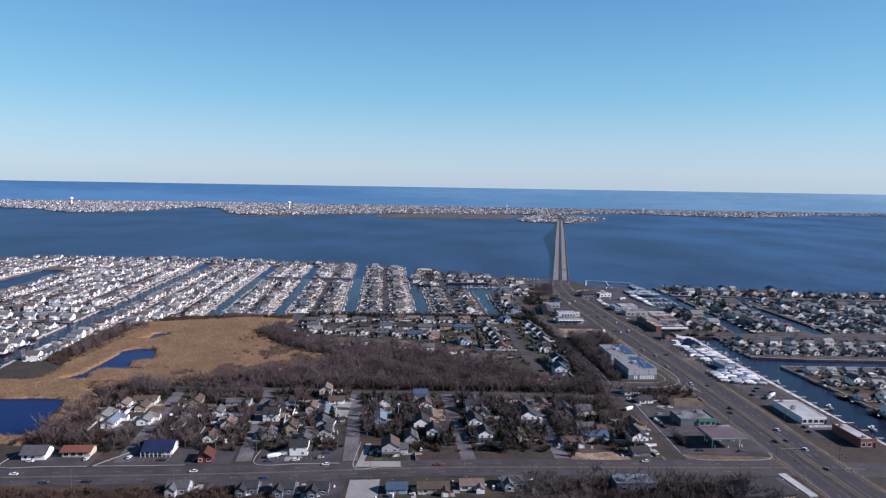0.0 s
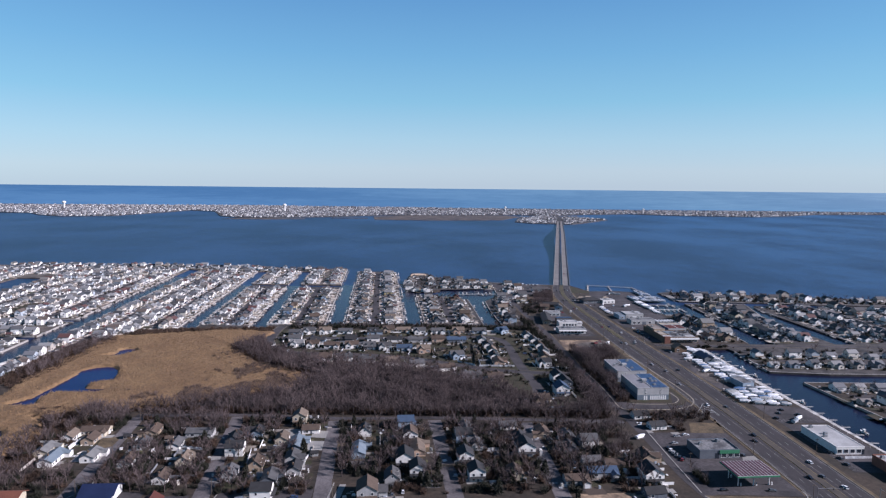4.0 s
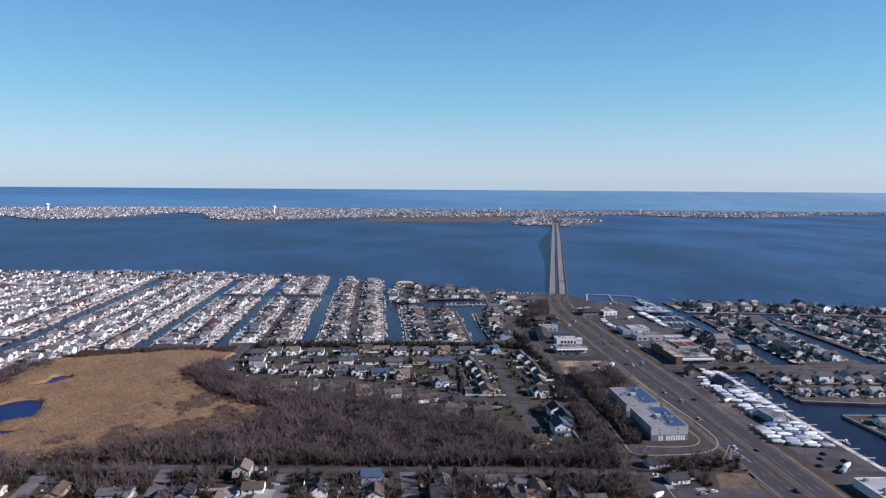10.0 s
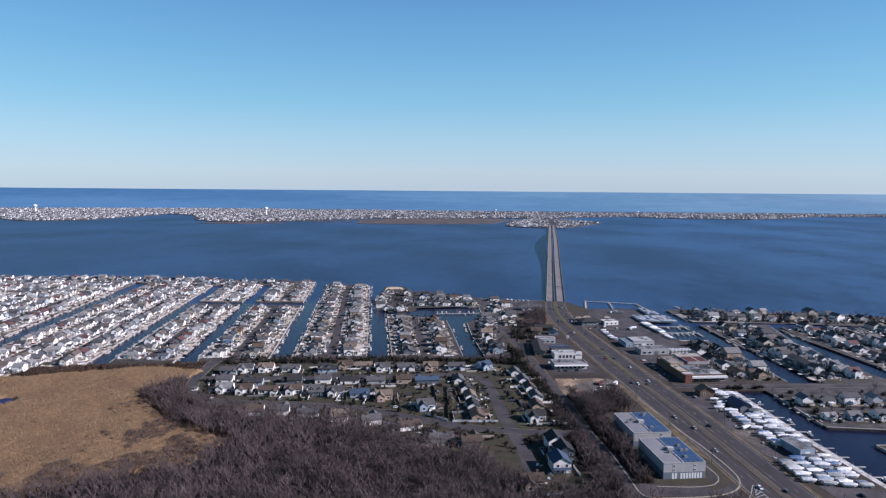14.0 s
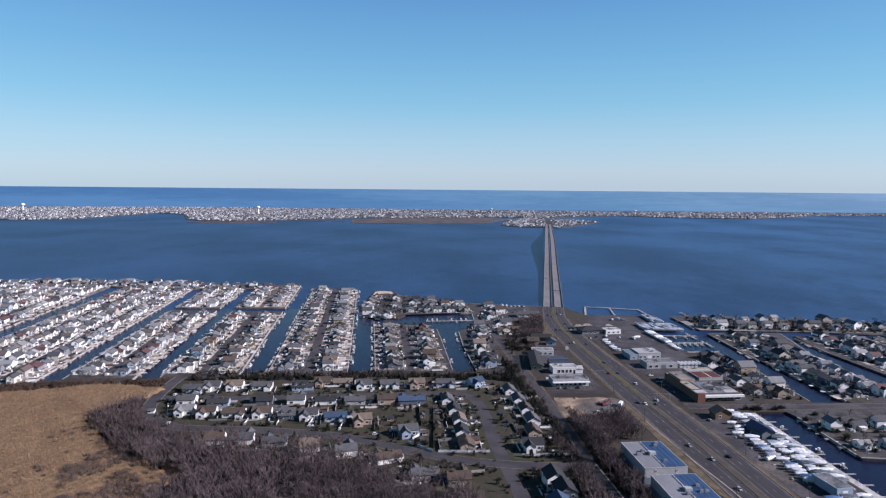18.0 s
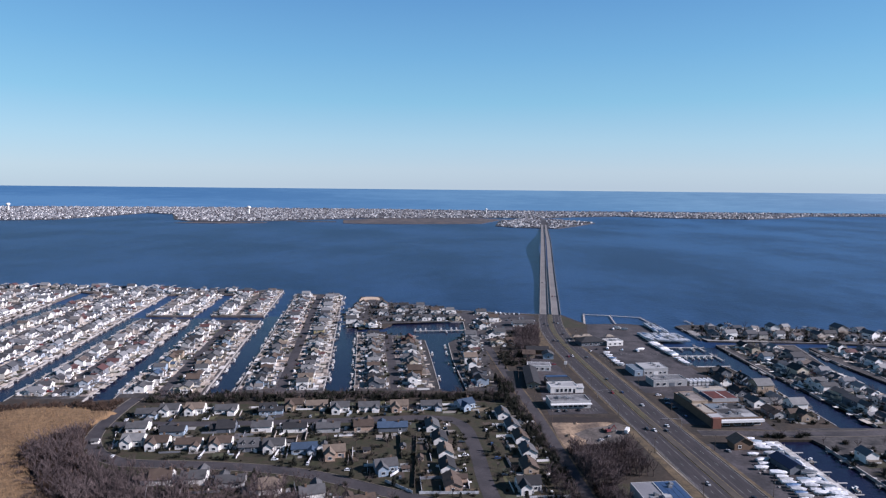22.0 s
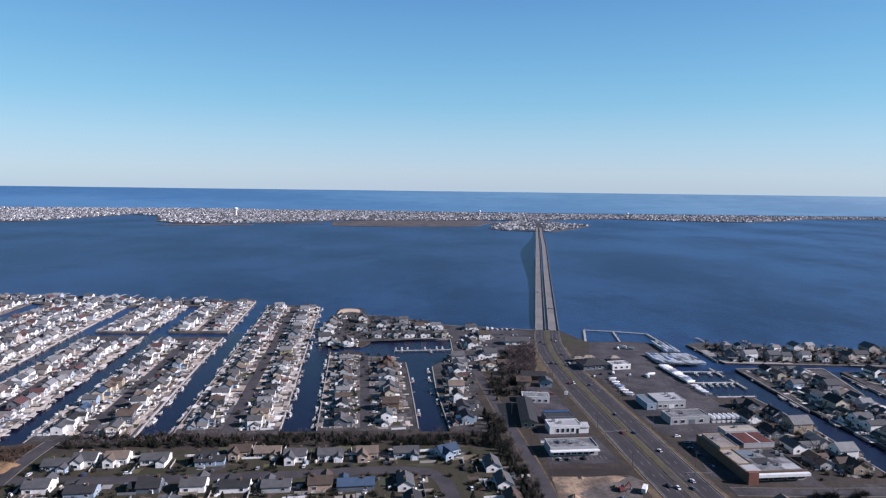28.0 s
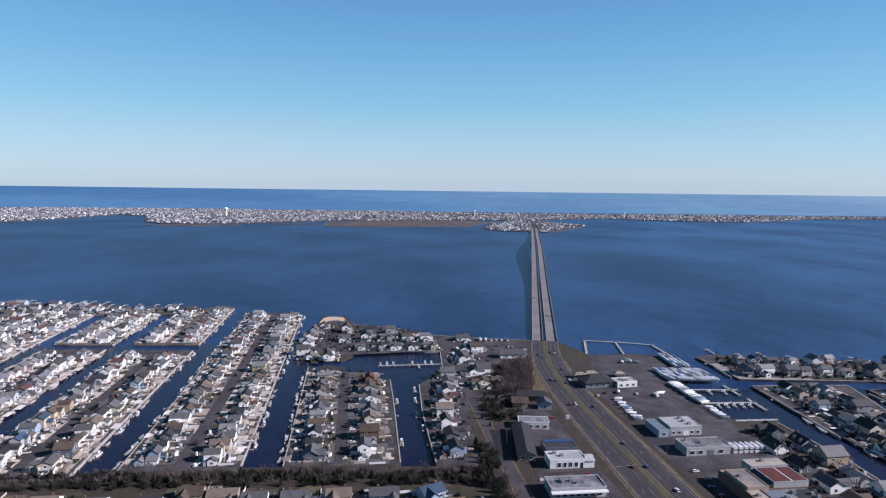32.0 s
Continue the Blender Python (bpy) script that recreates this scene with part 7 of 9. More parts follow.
# single trees in the yards
kit = []
for k, (g, (v, t)) in enumerate(TREES[:5]):
    me = bpy.data.meshes.new("crown")
    me.from_pydata(v.tolist(), [], t.tolist())
    me.materials.append(MATS["twigs"])
    kit.append((g.mesh("bare_tree", "bark"), me))
pines = []
for k in range(4):
    g, (v, t) = evergreen(40 + k)
    me = bpy.data.meshes.new("crown")
    me.from_pydata(v.tolist(), [], t.tolist())
    me.materials.append(MATS["needles"])
    pines.append((g.mesh("evergreen_tree", "bark"), me))


def plant(x, y, s, conifer=False):
    a, b = (pines if conifer else kit)[wr.randint(4)]
    ob = new("evergreen_tree" if conifer else "bare_tree", a)
    ob.matrix_world = at(x, y, GROUND - 0.03, 0, 0, wr.uniform(0, 360)) @ Matrix.Scale(s * 1.25, 4)
    tagged(ob, "dark-green conifer standing beside houses" if conifer else "leafless grey-brown tree standing in a yard", "tree", "evergreens" if conifer else "yard trees")
    c = new("crown", b)
    c.parent = ob


yard = clear(fill([(-178, 258), (92, 268), (92, 336), (-172, 336)], 3.9, wr), 4.4, 4.6)
yard = yard[[noise.noise((x * 0.07, y * 0.07, 7)) > (-0.15 if x < -98 else -0.04 if x < 55 else -0.25) for x, y in yard]]
order = wr.permutation(len(yard))
v, t = scatter(whole, [(*yard[k], GROUND - 0.05, wr.uniform(0.55, 0.95)) for k in order[160:]], wr)
stuff_mesh("yard_woods", v, t, "twigs", "leafless trees crowding between the back yards", "trees")
for x, y in yard[order[:160]]:
    plant(x, y, wr.uniform(0.6, 1.05))
for x, y in clear(fill([(-118, 425), (40, 400), (88, 370), (88, 535), (-118, 530)], 12, wr), 7.5, 4.5)[:60]:
    plant(x, y, wr.uniform(0.4, 0.7))
for x, y in clear(fill([(-118, 462), (40, 410), (88, 380), (88, 530), (-118, 528)], 14, wr), 6.2, 4.5)[:46]:
    plant(x, y, wr.uniform(0.25, 0.6), True)
for x in np.arange(-118, 78, 4.6):
    plant(x + wr.uniform(-2, 2), 540 + wr.uniform(-5, 5) + x * 0.01, wr.uniform(0.3, 0.62), True)
for y in np.arange(425, 575, 5.2):
    p = (93.5 - 0.10 * (y - 446) if y < 520 else 86.5 - 0.1 * (y - 520)) - 6.5
    plant(p + wr.uniform(-3, 2), y + wr.uniform(-1, 1), wr.uniform(0.4, 0.8), True)
for x, y in clear(np.array([(wr.uniform(-60, 90), wr.uniform(258, 334)) for _ in range(60)]), 6.0, 4.2)[:24]:
    plant(x, y, wr.uniform(0.5, 1.0), True)
for x, y in ((84, 596), (82, 606), (86, 612), (90, 606), (94, 620), (84, 622), (89, 628), (97, 612), (101, 606), (99, 624), (92, 634), (103, 632), (86, 636)):
    plant(x + wr.uniform(-1, 1), y, wr.uniform(0.35, 0.6), True)
dark = clear(np.concatenate([fill([(-120, 533), (78, 536), (78, 547), (-120, 546)], 1.9, wr), fill([(88, 440), (93, 440), (82, 574), (76, 574)], 2.0, wr), fill([(86, 350), (96, 350), (92, 438), (84, 432)], 2.6, wr), fill([(80, 603), (102, 603), (104, 634), (84, 634)], 2.3, wr), fill([(196, 484.5), (222, 486), (222, 488), (196, 486.6)], 1.5, wr), fill([(109.4, 288), (111.4, 288), (113.8, 271), (111.8, 271)], 1.1, wr)]), 4.6, 2.4)
v, t = scatter(BUSHES, [(x, y, GROUND, wr.uniform(0.4, 1.3)) for x, y in dark if noise.noise((x * 0.12, y * 0.12, 5)) > -0.12], wr)
stuff_mesh("dark_hedgerow", v, t, "needles", "tangled dark-green evergreen hedgerow", "hedge")
v, t = scatter(whole, [(x, y, GROUND - 0.05, wr.uniform(0.3, 0.62)) for x, y in dark[1::5]], wr)
stuff_mesh("strip_trees", v, t, "twigs", "thin leafless trees mixed into the hedgerow", "trees")

# trees and shrubs of the canal side, the spit and the lagoon streets
east = np.concatenate([fill(o, gp, wr) for o, gp in (([(254, 675), (386, 662), (598, 660), (598, 676), (386, 702), (326, 714), (258, 722)], 4.2), ([(262, 505), (297, 505), (297, 645), (258, 645)], 5.6), ([(326, 505), (372, 505), (374, 640), (326, 640)], 6.0), ([(386, 505), (590, 505), (590, 640), (386, 640)], 7.0),
                                                      ([(215, 430), (590, 430), (590, 484), (218, 480)], 6.5), ([(240, 280), (590, 280), (590, 402), (238, 402)], 6.0), ([(206, 500), (238, 500), (238, 560), (212, 598)], 5.0))])
east = clear(east, 3.2, 1.0)
v, t = scatter(BUSHES, [(x, y, GROUND, wr.uniform(0.5, 1.3)) for x, y in east[::2]], wr)
stuff_mesh("canal_shrubs", v, t, "needles", "dark evergreen shrubs between canal houses", "shrubs")
v, t = scatter(whole, [(x, y, GROUND - 0.05, wr.uniform(0.3, 0.7)) for x, y in east[1::4]], wr)
stuff_mesh("canal_trees", v, t, "twigs", "small leafless trees between canal houses", "trees")
lag = np.concatenate([fill([sk(a, y0), sk(b, y0), sk(b, y1), sk(a, y1)], 9.0, wr) for a, b, y0, y1 in ((-80, -34, 556, 860), (-145, -102, 548, 735), (-202, -164, 545, 735), (-296, -221, 540, 865), (-12, 30, 560, 690), (-12, 30, 560, 690), (-450, -310, 565, 805))])
lag = clear(np.concatenate([lag] + [fill(o, 5.0, wr) for o in ([(-33, 724), (58, 742), (60, 782), (30, 806), (-12, 822), (-32, 830)], [(58, 560), (78, 556), (72, 690), (64, 690), (54, 640)], [(78, 650), (96, 650), (104, 700), (78, 700)])]), 3.4, 1.0)
v, t = scatter(BUSHES, [(x, y, GROUND, wr.uniform(0.4, 1.0)) for x, y in lag[::2]], wr)
stuff_mesh("lagoon_shrubs", v, t, "needles", "dark clipped shrubs in lagoon yards", "shrubs")
v, t = scatter(whole, [(x, y, GROUND - 0.05, wr.uniform(0.25, 0.5)) for x, y in lag[1::3]], wr)
stuff_mesh("lagoon_trees", v, t, "twigs", "small leafless trees in lagoon yards", "trees")

# hedges, shrubs and evergreens that crowd the front yards
near = clear(fill([(-178, 256), (94, 266), (94, 337), (-174, 337)], 2.7, wr), 3.9, 3.6)
clump = np.array([noise.noise((x * 0.13, y * 0.13, 11)) for x, y in near])
for n_, pick_, m_, lab in (("yard_hedges", near[clump > 0.12], "needles", "dark evergreen hedges and shrubs between yards"), ("yard_shrubs", near[clump < -0.16], "shrub", "bare russet shrubs between yards")):
    v, t = scatter(BUSHES, [(x, y, GROUND, wr.uniform(0.5, 1.4)) for x, y in pick_], wr)
    stuff_mesh(n_, v, t, m_, lab, "shrubs")
for x, y in near[wr.permutation(len(near))[:34]]:
    plant(x, y, wr.uniform(0.45, 0.95), True)
loop = clear(fill([(-122, 464), (-100, 458), (-20, 436), (46, 402), (86, 372), (88, 532), (-122, 526)], 3.0, wr), 4.3, 3.4)
loop = loop[[noise.noise((x * 0.13, y * 0.13, 21)) > 0.1 for x, y in loop]]
v, t = scatter(BUSHES, [(x, y, GROUND, wr.uniform(0.3, 0.9)) for x, y in loop], wr)
stuff_mesh("loop_hedges", v, t, "needles", "dark shrubs and hedges between loop street yards", "shrubs")

# ---- boats ----


def hull(L, B, H, keel=0.04):
    """A boat's hull: square stern at -x, raked bow at +x."""
    g = Geo()
    st = [(-L / 2, 1.0, 0.75, 0.92), (-L / 8, 1.0, 0.8, 0.95), (L / 5, 0.86, 0.6, 1.02), (L * 0.4, 0.42, 0.2, 1.12), (L / 2, 0.03, 0.02, 1.2)]
    vs = []
    for x, top, bot, hh in st:
        vs += [(x - (0.35 * H if x > L * 0.3 else 0), -B / 2 * bot, keel), (x - (0.35 * H if x > L * 0.3 else 0), B / 2 * bot, keel), (x, B / 2 * top, keel + H * hh), (x, -B / 2 * top, keel + H * hh)]
    fs = [(3, 2, 1, 0)]
    for k in range(len(st) - 1):
        a, b = 4 * k, 4 * k + 4
        fs += [(a, a + 1, b + 1, b), (a + 1, a + 2, b + 2, b + 1), (a + 2, a + 3, b + 3, b + 2), (a + 3, a, b, b + 3)]
    fs.append((16, 17, 18, 19))
    return g.add(vs, fs)


def cover(L, B, H, keel=0.04, peak=1.0):
    """A shrink-wrapped tent over the hull."""
    rim = [(-L / 2 - 0.05, B / 2 + 0.06), (-L / 8, B / 2 + 0.06), (L / 5, B / 2 * 0.9), (L * 0.4, B / 2 * 0.5), (L / 2 + 0.05, 0.06)]
    ridge = [0.55, 1.0, 0.85, 0.45, 0.1]
    vs = []
    for (x, w), r in zip(rim, ridge):
        z0 = keel + H * (0.75 if x < L / 4 else 0.95)
        vs += [(x, -w, z0), (x, -w * 0.45, z0 + 0.10 + peak * r * 0.8), (x, w * 0.45, z0 + 0.10 + peak * r * 0.8), (x, w, z0)]
    fs = [(0, 1, 2, 3)]
    for k in range(4):
        a, b = 4 * k, 4 * k + 4
        fs += [(a, b, b + 1, a + 1), (a + 1, b + 1, b + 2, a + 2), (a + 2, b + 2, b + 3, a + 3)]
    return Geo().add(vs, fs)


WRAPPED = []
for L, B, H, p, keel in ((7.0, 2.6, 1.2, 0.95, 0.6), (8.4, 2.9, 1.35, 1.25, 0.75), (5.8, 2.2, 1.0, 0.4, 0.04), (9.8, 3.2, 1.5, 1.6, 0.85)):
    g = hull(L, B, H, keel)
    if keel > 0.1:   # keel blocks and jack stands
        for bx in (-L * 0.32, 0, L * 0.22):
            g.box(bx - 0.2, -0.25, -0.02, bx + 0.2, 0.25, keel + 0.05)
            for sy in (-1, 1):
                g.box(bx - 0.06, sy * B * 0.4 - 0.06, -0.02, bx + 0.06, sy * B * 0.4 + 0.06, keel + H * 0.4)
    WRAPPED.append((g.mesh("wrapped_boat", "gelcoat"), cover(L, B, H, keel, p).mesh("cover", "vinyl_white")))
open_kit = []
for L, B, H in ((6.2, 2.2, 1.0), (7.6, 2.5, 1.2)):
    deck_ = Geo().box(-L * 0.45, -B * 0.4, 0.3 + H * 0.8, L * 0.1, B * 0.4, 0.3 + H * 0.86)
    cab = Geo().box(-L * 0.12, -B * 0.25, 0.3 + H * 0.87, L * 0.08, B * 0.25, 0.3 + H + 1.0, 0, 0.12).box(-L * 0.2, -B * 0.34, 0.3 + H + 1.15, L * 0.1, B * 0.34, 0.3 + H + 1.22)
    open_kit.append((hull(L, B, H, -0.3).mesh("motor_boat", "gelcoat"), [("deck", deck_.mesh("deck", "timber")), ("console", cab.mesh("console", "trim_white")),
                                                                       ("outboard_motor", Geo().box(-L / 2 - 0.5, -0.22, 0.1, -L / 2 - 0.06, 0.22, 1.1).mesh("outboard_motor", "rubber"))]))


def wrapped(x, y, rot, k=None, z=GROUND + 0.05):
    a, b = WRAPPED[rng.randrange(4) if k is None else k]
    ob = new("wrapped_boat", a)
    ob.matrix_world = at(x, y, z, 0, 0, rot)
    tagged(ob, "boat shrink-wrapped in white plastic, stored on land", "boat", "stored boats")
    c = new("cover", b)
    c.parent = ob
    if rng.random() < 0.4:
        ob["label"] = "boat under a fitted blue-grey cover, stored on land"
        c.material_slots[0].link = "OBJECT"
        c.material_slots[0].material = MATS[rng.choice(("boat_blue", "pale_grey_siding", "slate_siding", "pale_blue_siding", "sky_shingle", "pale_grey_siding"))]



def afloat(x, y, rot):
    a, kids = open_kit[rng.randrange(2)]
    ob = new("motor_boat", a)
    ob.matrix_world = at(x, y, 0.12, 0, 0, rot)
    tagged(ob, "white motor boat moored at a dock", "boat", "moored boats")
    for n_, me_ in kids:
        c = new(n_, me_)
        c.parent = ob


for i, j in product(range(4), range(5)):
    wrapped(221.3 + 2.85 * i + 0.05 * j, 723.5 - 6.3 * j - 0.3 * i, 270 + rng.uniform(-2, 2), 3)
for i, j in product(range(15), range(4)):
    wrapped(204.6 + 2.1 * i + 0.35 * j + rng.uniform(-.15, .15), 687.5 - 6.1 * j - 0.1 * i + rng.uniform(-.5, .5), 284 + rng.uniform(-5, 5), rng.choice((1, 3, 3)))
for k in range(17):
    wrapped(204.9 + 0.25 * k, 661.5 - 2.15 * k, 10 + rng.uniform(-6, 6), rng.choice((1, 3)))
for k in range(13):
    wrapped(161.5 + 0.1 * k + rng.uniform(-.6, .6), 634 - 2.5 * k, rng.uniform(-12, 12), rng.choice((0, 2)))
for k in range(6):
    wrapped(97 + 4.2 * k, 769.5 + 0.5 * math.sin(5 * k), 95 + rng.uniform(-10, 10))
for x, y in ((189, 708), (193, 711), (198, 707), (186, 640), (190, 643), (176, 643), (166, 646)):
    wrapped(x, y, rng.uniform(0, 180))
for k in range(6):
    wrapped(207 + rng.uniform(-1, 1) + k * 0.4, 612 - 3.0 * k + 8, rng.uniform(-20, 20) + 180, 0)
# the sales yard: rows of boats with their bows to the canal, and a few strays
for x0, y0, y1, step in ((179.6, 427.5, 449, 2.75), (187.0, 427.5, 444, 2.75), (188.6, 407.5, 425, 2.9), (194.0, 404, 424, 3.0), (181.2, 404, 424, 2.8), (186.6, 462, 478, 3.2), (192.8, 426, 480, 3.0), (174.2, 368, 386, 2.5), (181.0, 366, 390.5, 2.5), (187.8, 364.5, 390.5, 2.5), (194.4, 364, 392, 2.7)):
    y = y0
    while y < y1:
        if rng.random() > 0.1:
            wrapped(x0 + rng.uniform(-.3, .3), y + rng.uniform(-.25, .25), rng.choice((0, 0, 0, 180)) - 6 + rng.uniform(-7, 7), rng.choice((1, 1, 3, 0)))
        y += step
for x, y, r in ((186, 482, 0), (179, 465.6, -4), (180, 459.5, 5), (178.6, 456, 0), (193.6, 471, 95), (193.8, 464, 92), (194.2, 456.5, 96), (194.4, 449, 90), (194.4, 441.5, 94), (194.4, 434, 92), (176.5, 424.5, 20), (175.5, 452, 0)):
    wrapped(x, y, r, rng.choice((0, 1)))
clutter = Geo()
for k in range(150):
    x, y, w, d_, h = rng.uniform(189.5, 196.2), rng.uniform(396, 476), rng.uniform(.25, .9), rng.uniform(.25, .9), rng.uniform(.3, 1.3)
    if k % 3 == 0:
        x, y = rng.uniform(172, 196), rng.uniform(364, 474)
    clutter.box(x * PLAN - w, y * PLAN - d_, (GROUND + 0.03) * PLAN, x * PLAN + w, y * PLAN + d_, GROUND * PLAN + h)
tagged(new("yard_clutter", clutter.mesh("yard_clutter", "pale_dock")), "crates, pallets and blocks strewn about the boatyard", "clutter", kind="stuff")
for x, y in ((-72, 254), (-68.5, 256.5), (100, 318), (186, 340), (190, 344)):
    wrapped(x, y, rng.uniform(0, 40), 1)
t = thing("boat_rack", "steel rack stacked with white-wrapped boats", "boat rack", "", at(199, 566, GROUND, 0, 0, 4) @ Matrix.Scale(PLAN, 4))
for k in range(7):
    for y in (-2.6, 2.6):
        part("post", Geo().box(-8.1 + 2.65 * k, y - 0.1, 0, -7.9 + 2.65 * k, y + 0.1, 2.9), "metal", t)
for z0 in (1.7,):
    part("shelf", Geo().box(-8.2, -2.7, z0, 8.2, 2.7, z0 + 0.15), "metal", t)
for k, z0 in product(range(6), (0.05, 1.86)):
    a, b = WRAPPED[2]
    ob = new("wrapped_boat", a)
    ob.matrix_world = at(199, 566, GROUND, 0, 0, 4) @ Matrix.Scale(PLAN, 4) @ pose(-6.6 + 2.65 * k, 0, z0, 0, 0, 90)
    tagged(ob, "small white-wrapped boat stacked on a rack", "boat", "racked boats")
    c = new("cover", b)
    c.parent = ob

# ---- docks and bulkheads ----
DOCK = Geo().box(0, -0.55, 0.75, 3.8, 0.55, 0.95)
dock_me = DOCK.mesh("dock", "pale_dock")
pile_me = Geo().tube((0, 0, -1.2), (0, 0, 1.9), 0.14, 0.12, 6).mesh("post", "pale_dock")


def dock(x, y, rot):
    ob = new("dock", dock_me)
    ob.matrix_world = at(x, y, 0, 0, 0, rot) @ Matrix.Diagonal((rng.uniform(0.6, 1.35), 1, 1, 1))
    tagged(ob, "short pale timber dock on a lagoon bulkhead", "dock", "lagoon docks")
    for px_, py_ in ((3.5, -0.7), (3.5, 0.7)):
        p = new("post", pile_me)
        p.location = (px_, py_, 0)
        p.parent = ob


far_docks, caps, old_caps = Geo(), Geo(), Geo()


def shore(x0, y0, y1, side, single=False, skew=True):
    """Bulkhead cap along a bank, with docks and boats; side: which way the water lies."""
    a, b = (sk(x0, y0), sk(x0, y1)) if skew else ((x0, y0), (x0, y1))
    line = np.array([a, ((a[0] + b[0]) / 2, (a[1] + b[1]) / 2), b])
    ribbon(line, -0.28, 0.28, -0.6, GROUND + 0.16, caps if skew else old_caps)
    y = y0 + 8
    while y < y1 - 4:
        p = sk(x0, y) if skew else (x0, y)
        rot = (5.7 if skew else 0) + (0 if side > 0 else 180)
        if rng.random() < 0.8:
            if single:
                dock(p[0] + side * 0.4, p[1], rot)
                if rng.random() < 0.42:
                    afloat(p[0] + side * 2.4, p[1] + 4.5, 95 + rng.choice((0, 180)))
                for _ in range(rng.choice((0, 1, 1, 2))):
                    bx, by, bl = p[0] + side * rng.uniform(0.9, 2.6), p[1] + rng.uniform(-4, 4), rng.uniform(1.4, 2.6)
                    far_docks.hexa([(bx - 0.6, by - bl, 0.1), (bx + 0.6, by - bl, 0.1), (bx + 0.2, by + bl, 0.1), (bx - 0.2, by + bl, 0.1)], [(bx - 0.8, by - bl, 0.8), (bx + 0.8, by - bl, 0.8), (bx + 0.1, by + bl + 0.3, 1.0), (bx - 0.1, by + bl + 0.3, 1.0)])
            else:
                far_docks.box(p[0] + min(0, side * 2.8), p[1] - 0.6, 0.6, p[0] + max(0, side * 2.8), p[1] + 0.6, 0.95)
                far_docks.tube((p[0] + side * 2.6, p[1] - 0.7, -0.5), (p[0] + side * 2.6, p[1] - 0.7, 1.9), 0.14, 0.12, 4)
                if rng.random() < 0.4:
                    bx, by = p[0] + side * 2.2, p[1] + 4
                    far_docks.hexa([(bx - 0.9, by - 3, 0.1), (bx + 0.9, by - 3, 0.1), (bx + 0.3, by + 3, 0.1), (bx - 0.3, by + 3, 0.1)], [(bx - 1.1, by - 3, 1.0), (bx + 1.1, by - 3, 1.0), (bx + 0.1, by + 3.4, 1.2), (bx - 0.1, by + 3.4, 1.2)])
        y += 11.5 * rng.uniform(0.75, 1.2)


for x0, y0, y1, s, near in ((-14, 553, 697, -1, True), (-32, 553, 864, 1, True), (-82, 549, 872, -1, True), (-99.5, 546, 739, 1, True), (-146.5, 539, 739, -1, True), (-162, 535, 742, 1, False), (-204, 535, 742, -1, False),
                            (-219, 529, 870, 1, False), (-298, 370, 870, -1, False), (-316.5, 560, 812, 1, False), (-316.5, 500, 548, 1, False), (-316.5, 445, 488, 1, False), (-99.5, 756, 892, 1, False), (-146.5, 756, 878, -1, False), (-162, 755, 866, 1, False), (-204, 755, 866, -1, False)):
    shore(x0, y0, y1, s, near)
for x0, y0, y1, s in ((261, 500, 540, -1), (258.2, 540, 580, -1), (254, 580, 650, -1), (300.5, 560, 600, 1), (316.5, 600, 644, -1), (323.5, 501, 600, -1), (375.5, 501, 644, 1), (383.5, 501, 648, -1), (249.4, 676, 716, -1), (218.3, 430, 475, -1)):
    shore(x0, y0, y1, s, False, False)
for y0, s in ((434, 1), (444, -1), (489, 1), (499, -1), (549, 1), (559, -1)):
    far_docks.box(-640, y0 - 0.3, 0.2, -308, y0 + 0.3, GROUND + 0.1)
for pts in ([(37, 602), (40.5, 556)], [(34, 640), (37, 602)], [(31, 671), (34, 640)], [(56, 556), (50.5, 616)], [(50.5, 616), (49, 662)], [(64.5, 692), (64.5, 737)], [(64.5, 738), (3, 738)], [(240, 500), (240, 555)], [(240, 555), (234, 600)],
            [(-9, 826), (30, 810)], [(30, 810), (62, 786)], [(62, 786), (102, 776)], [(102, 776), (138, 769)], [(218.4, 427), (255, 423)], [(255, 423), (600, 425)], [(228, 405), (600, 405)], [(236, 348), (228, 405)], [(236, 250), (236, 348)], [(253, 671.8), (337, 666.8)], [(337, 666.8), (590, 655)], [(253, 658), (314, 659)], [(303, 605), (314, 659)]):
    ribbon(np.array([pts[0], ((pts[0][0] + pts[1][0]) / 2, (pts[0][1] + pts[1][1]) / 2), pts[1]]), -0.28, 0.28, -0.6, GROUND + 0.16, caps if pts[0][0] < 200 else old_caps)
structure("bulkhead", caps, "pale_dock", "weathered pale timber bulkhead caps along the lagoons", "bulkhead")
structure("bulkhead", old_caps, "pale_dock", "weathered pale timber bulkhead caps along the canals", "bulkhead")
# thin piers reaching into the bay
for k in range(34):
    x, ln = -590 + 12.6 * k + rng.uniform(-3, 3), rng.uniform(12, 30)
    y0 = float(np.interp(x, [p[0] for p in BAYFRONT], [p[1] for p in BAYFRONT]))
    far_docks.box(x - 0.5, y0 - 3, 0.8, x + 0.5, y0 + ln, 1.1)
    far_docks.box(x - 1.8, y0 + ln, 0.8, x + 1.8, y0 + ln + 2.4, 1.1)
for a, b in zip(BAYFRONT[1:-1], BAYFRONT[2:]):
    ribbon(np.array([a, ((a[0] + b[0]) / 2, (a[1] + b[1]) / 2), b]), -0.3, 0.3, -0.6, GROUND + 0.2, far_docks)
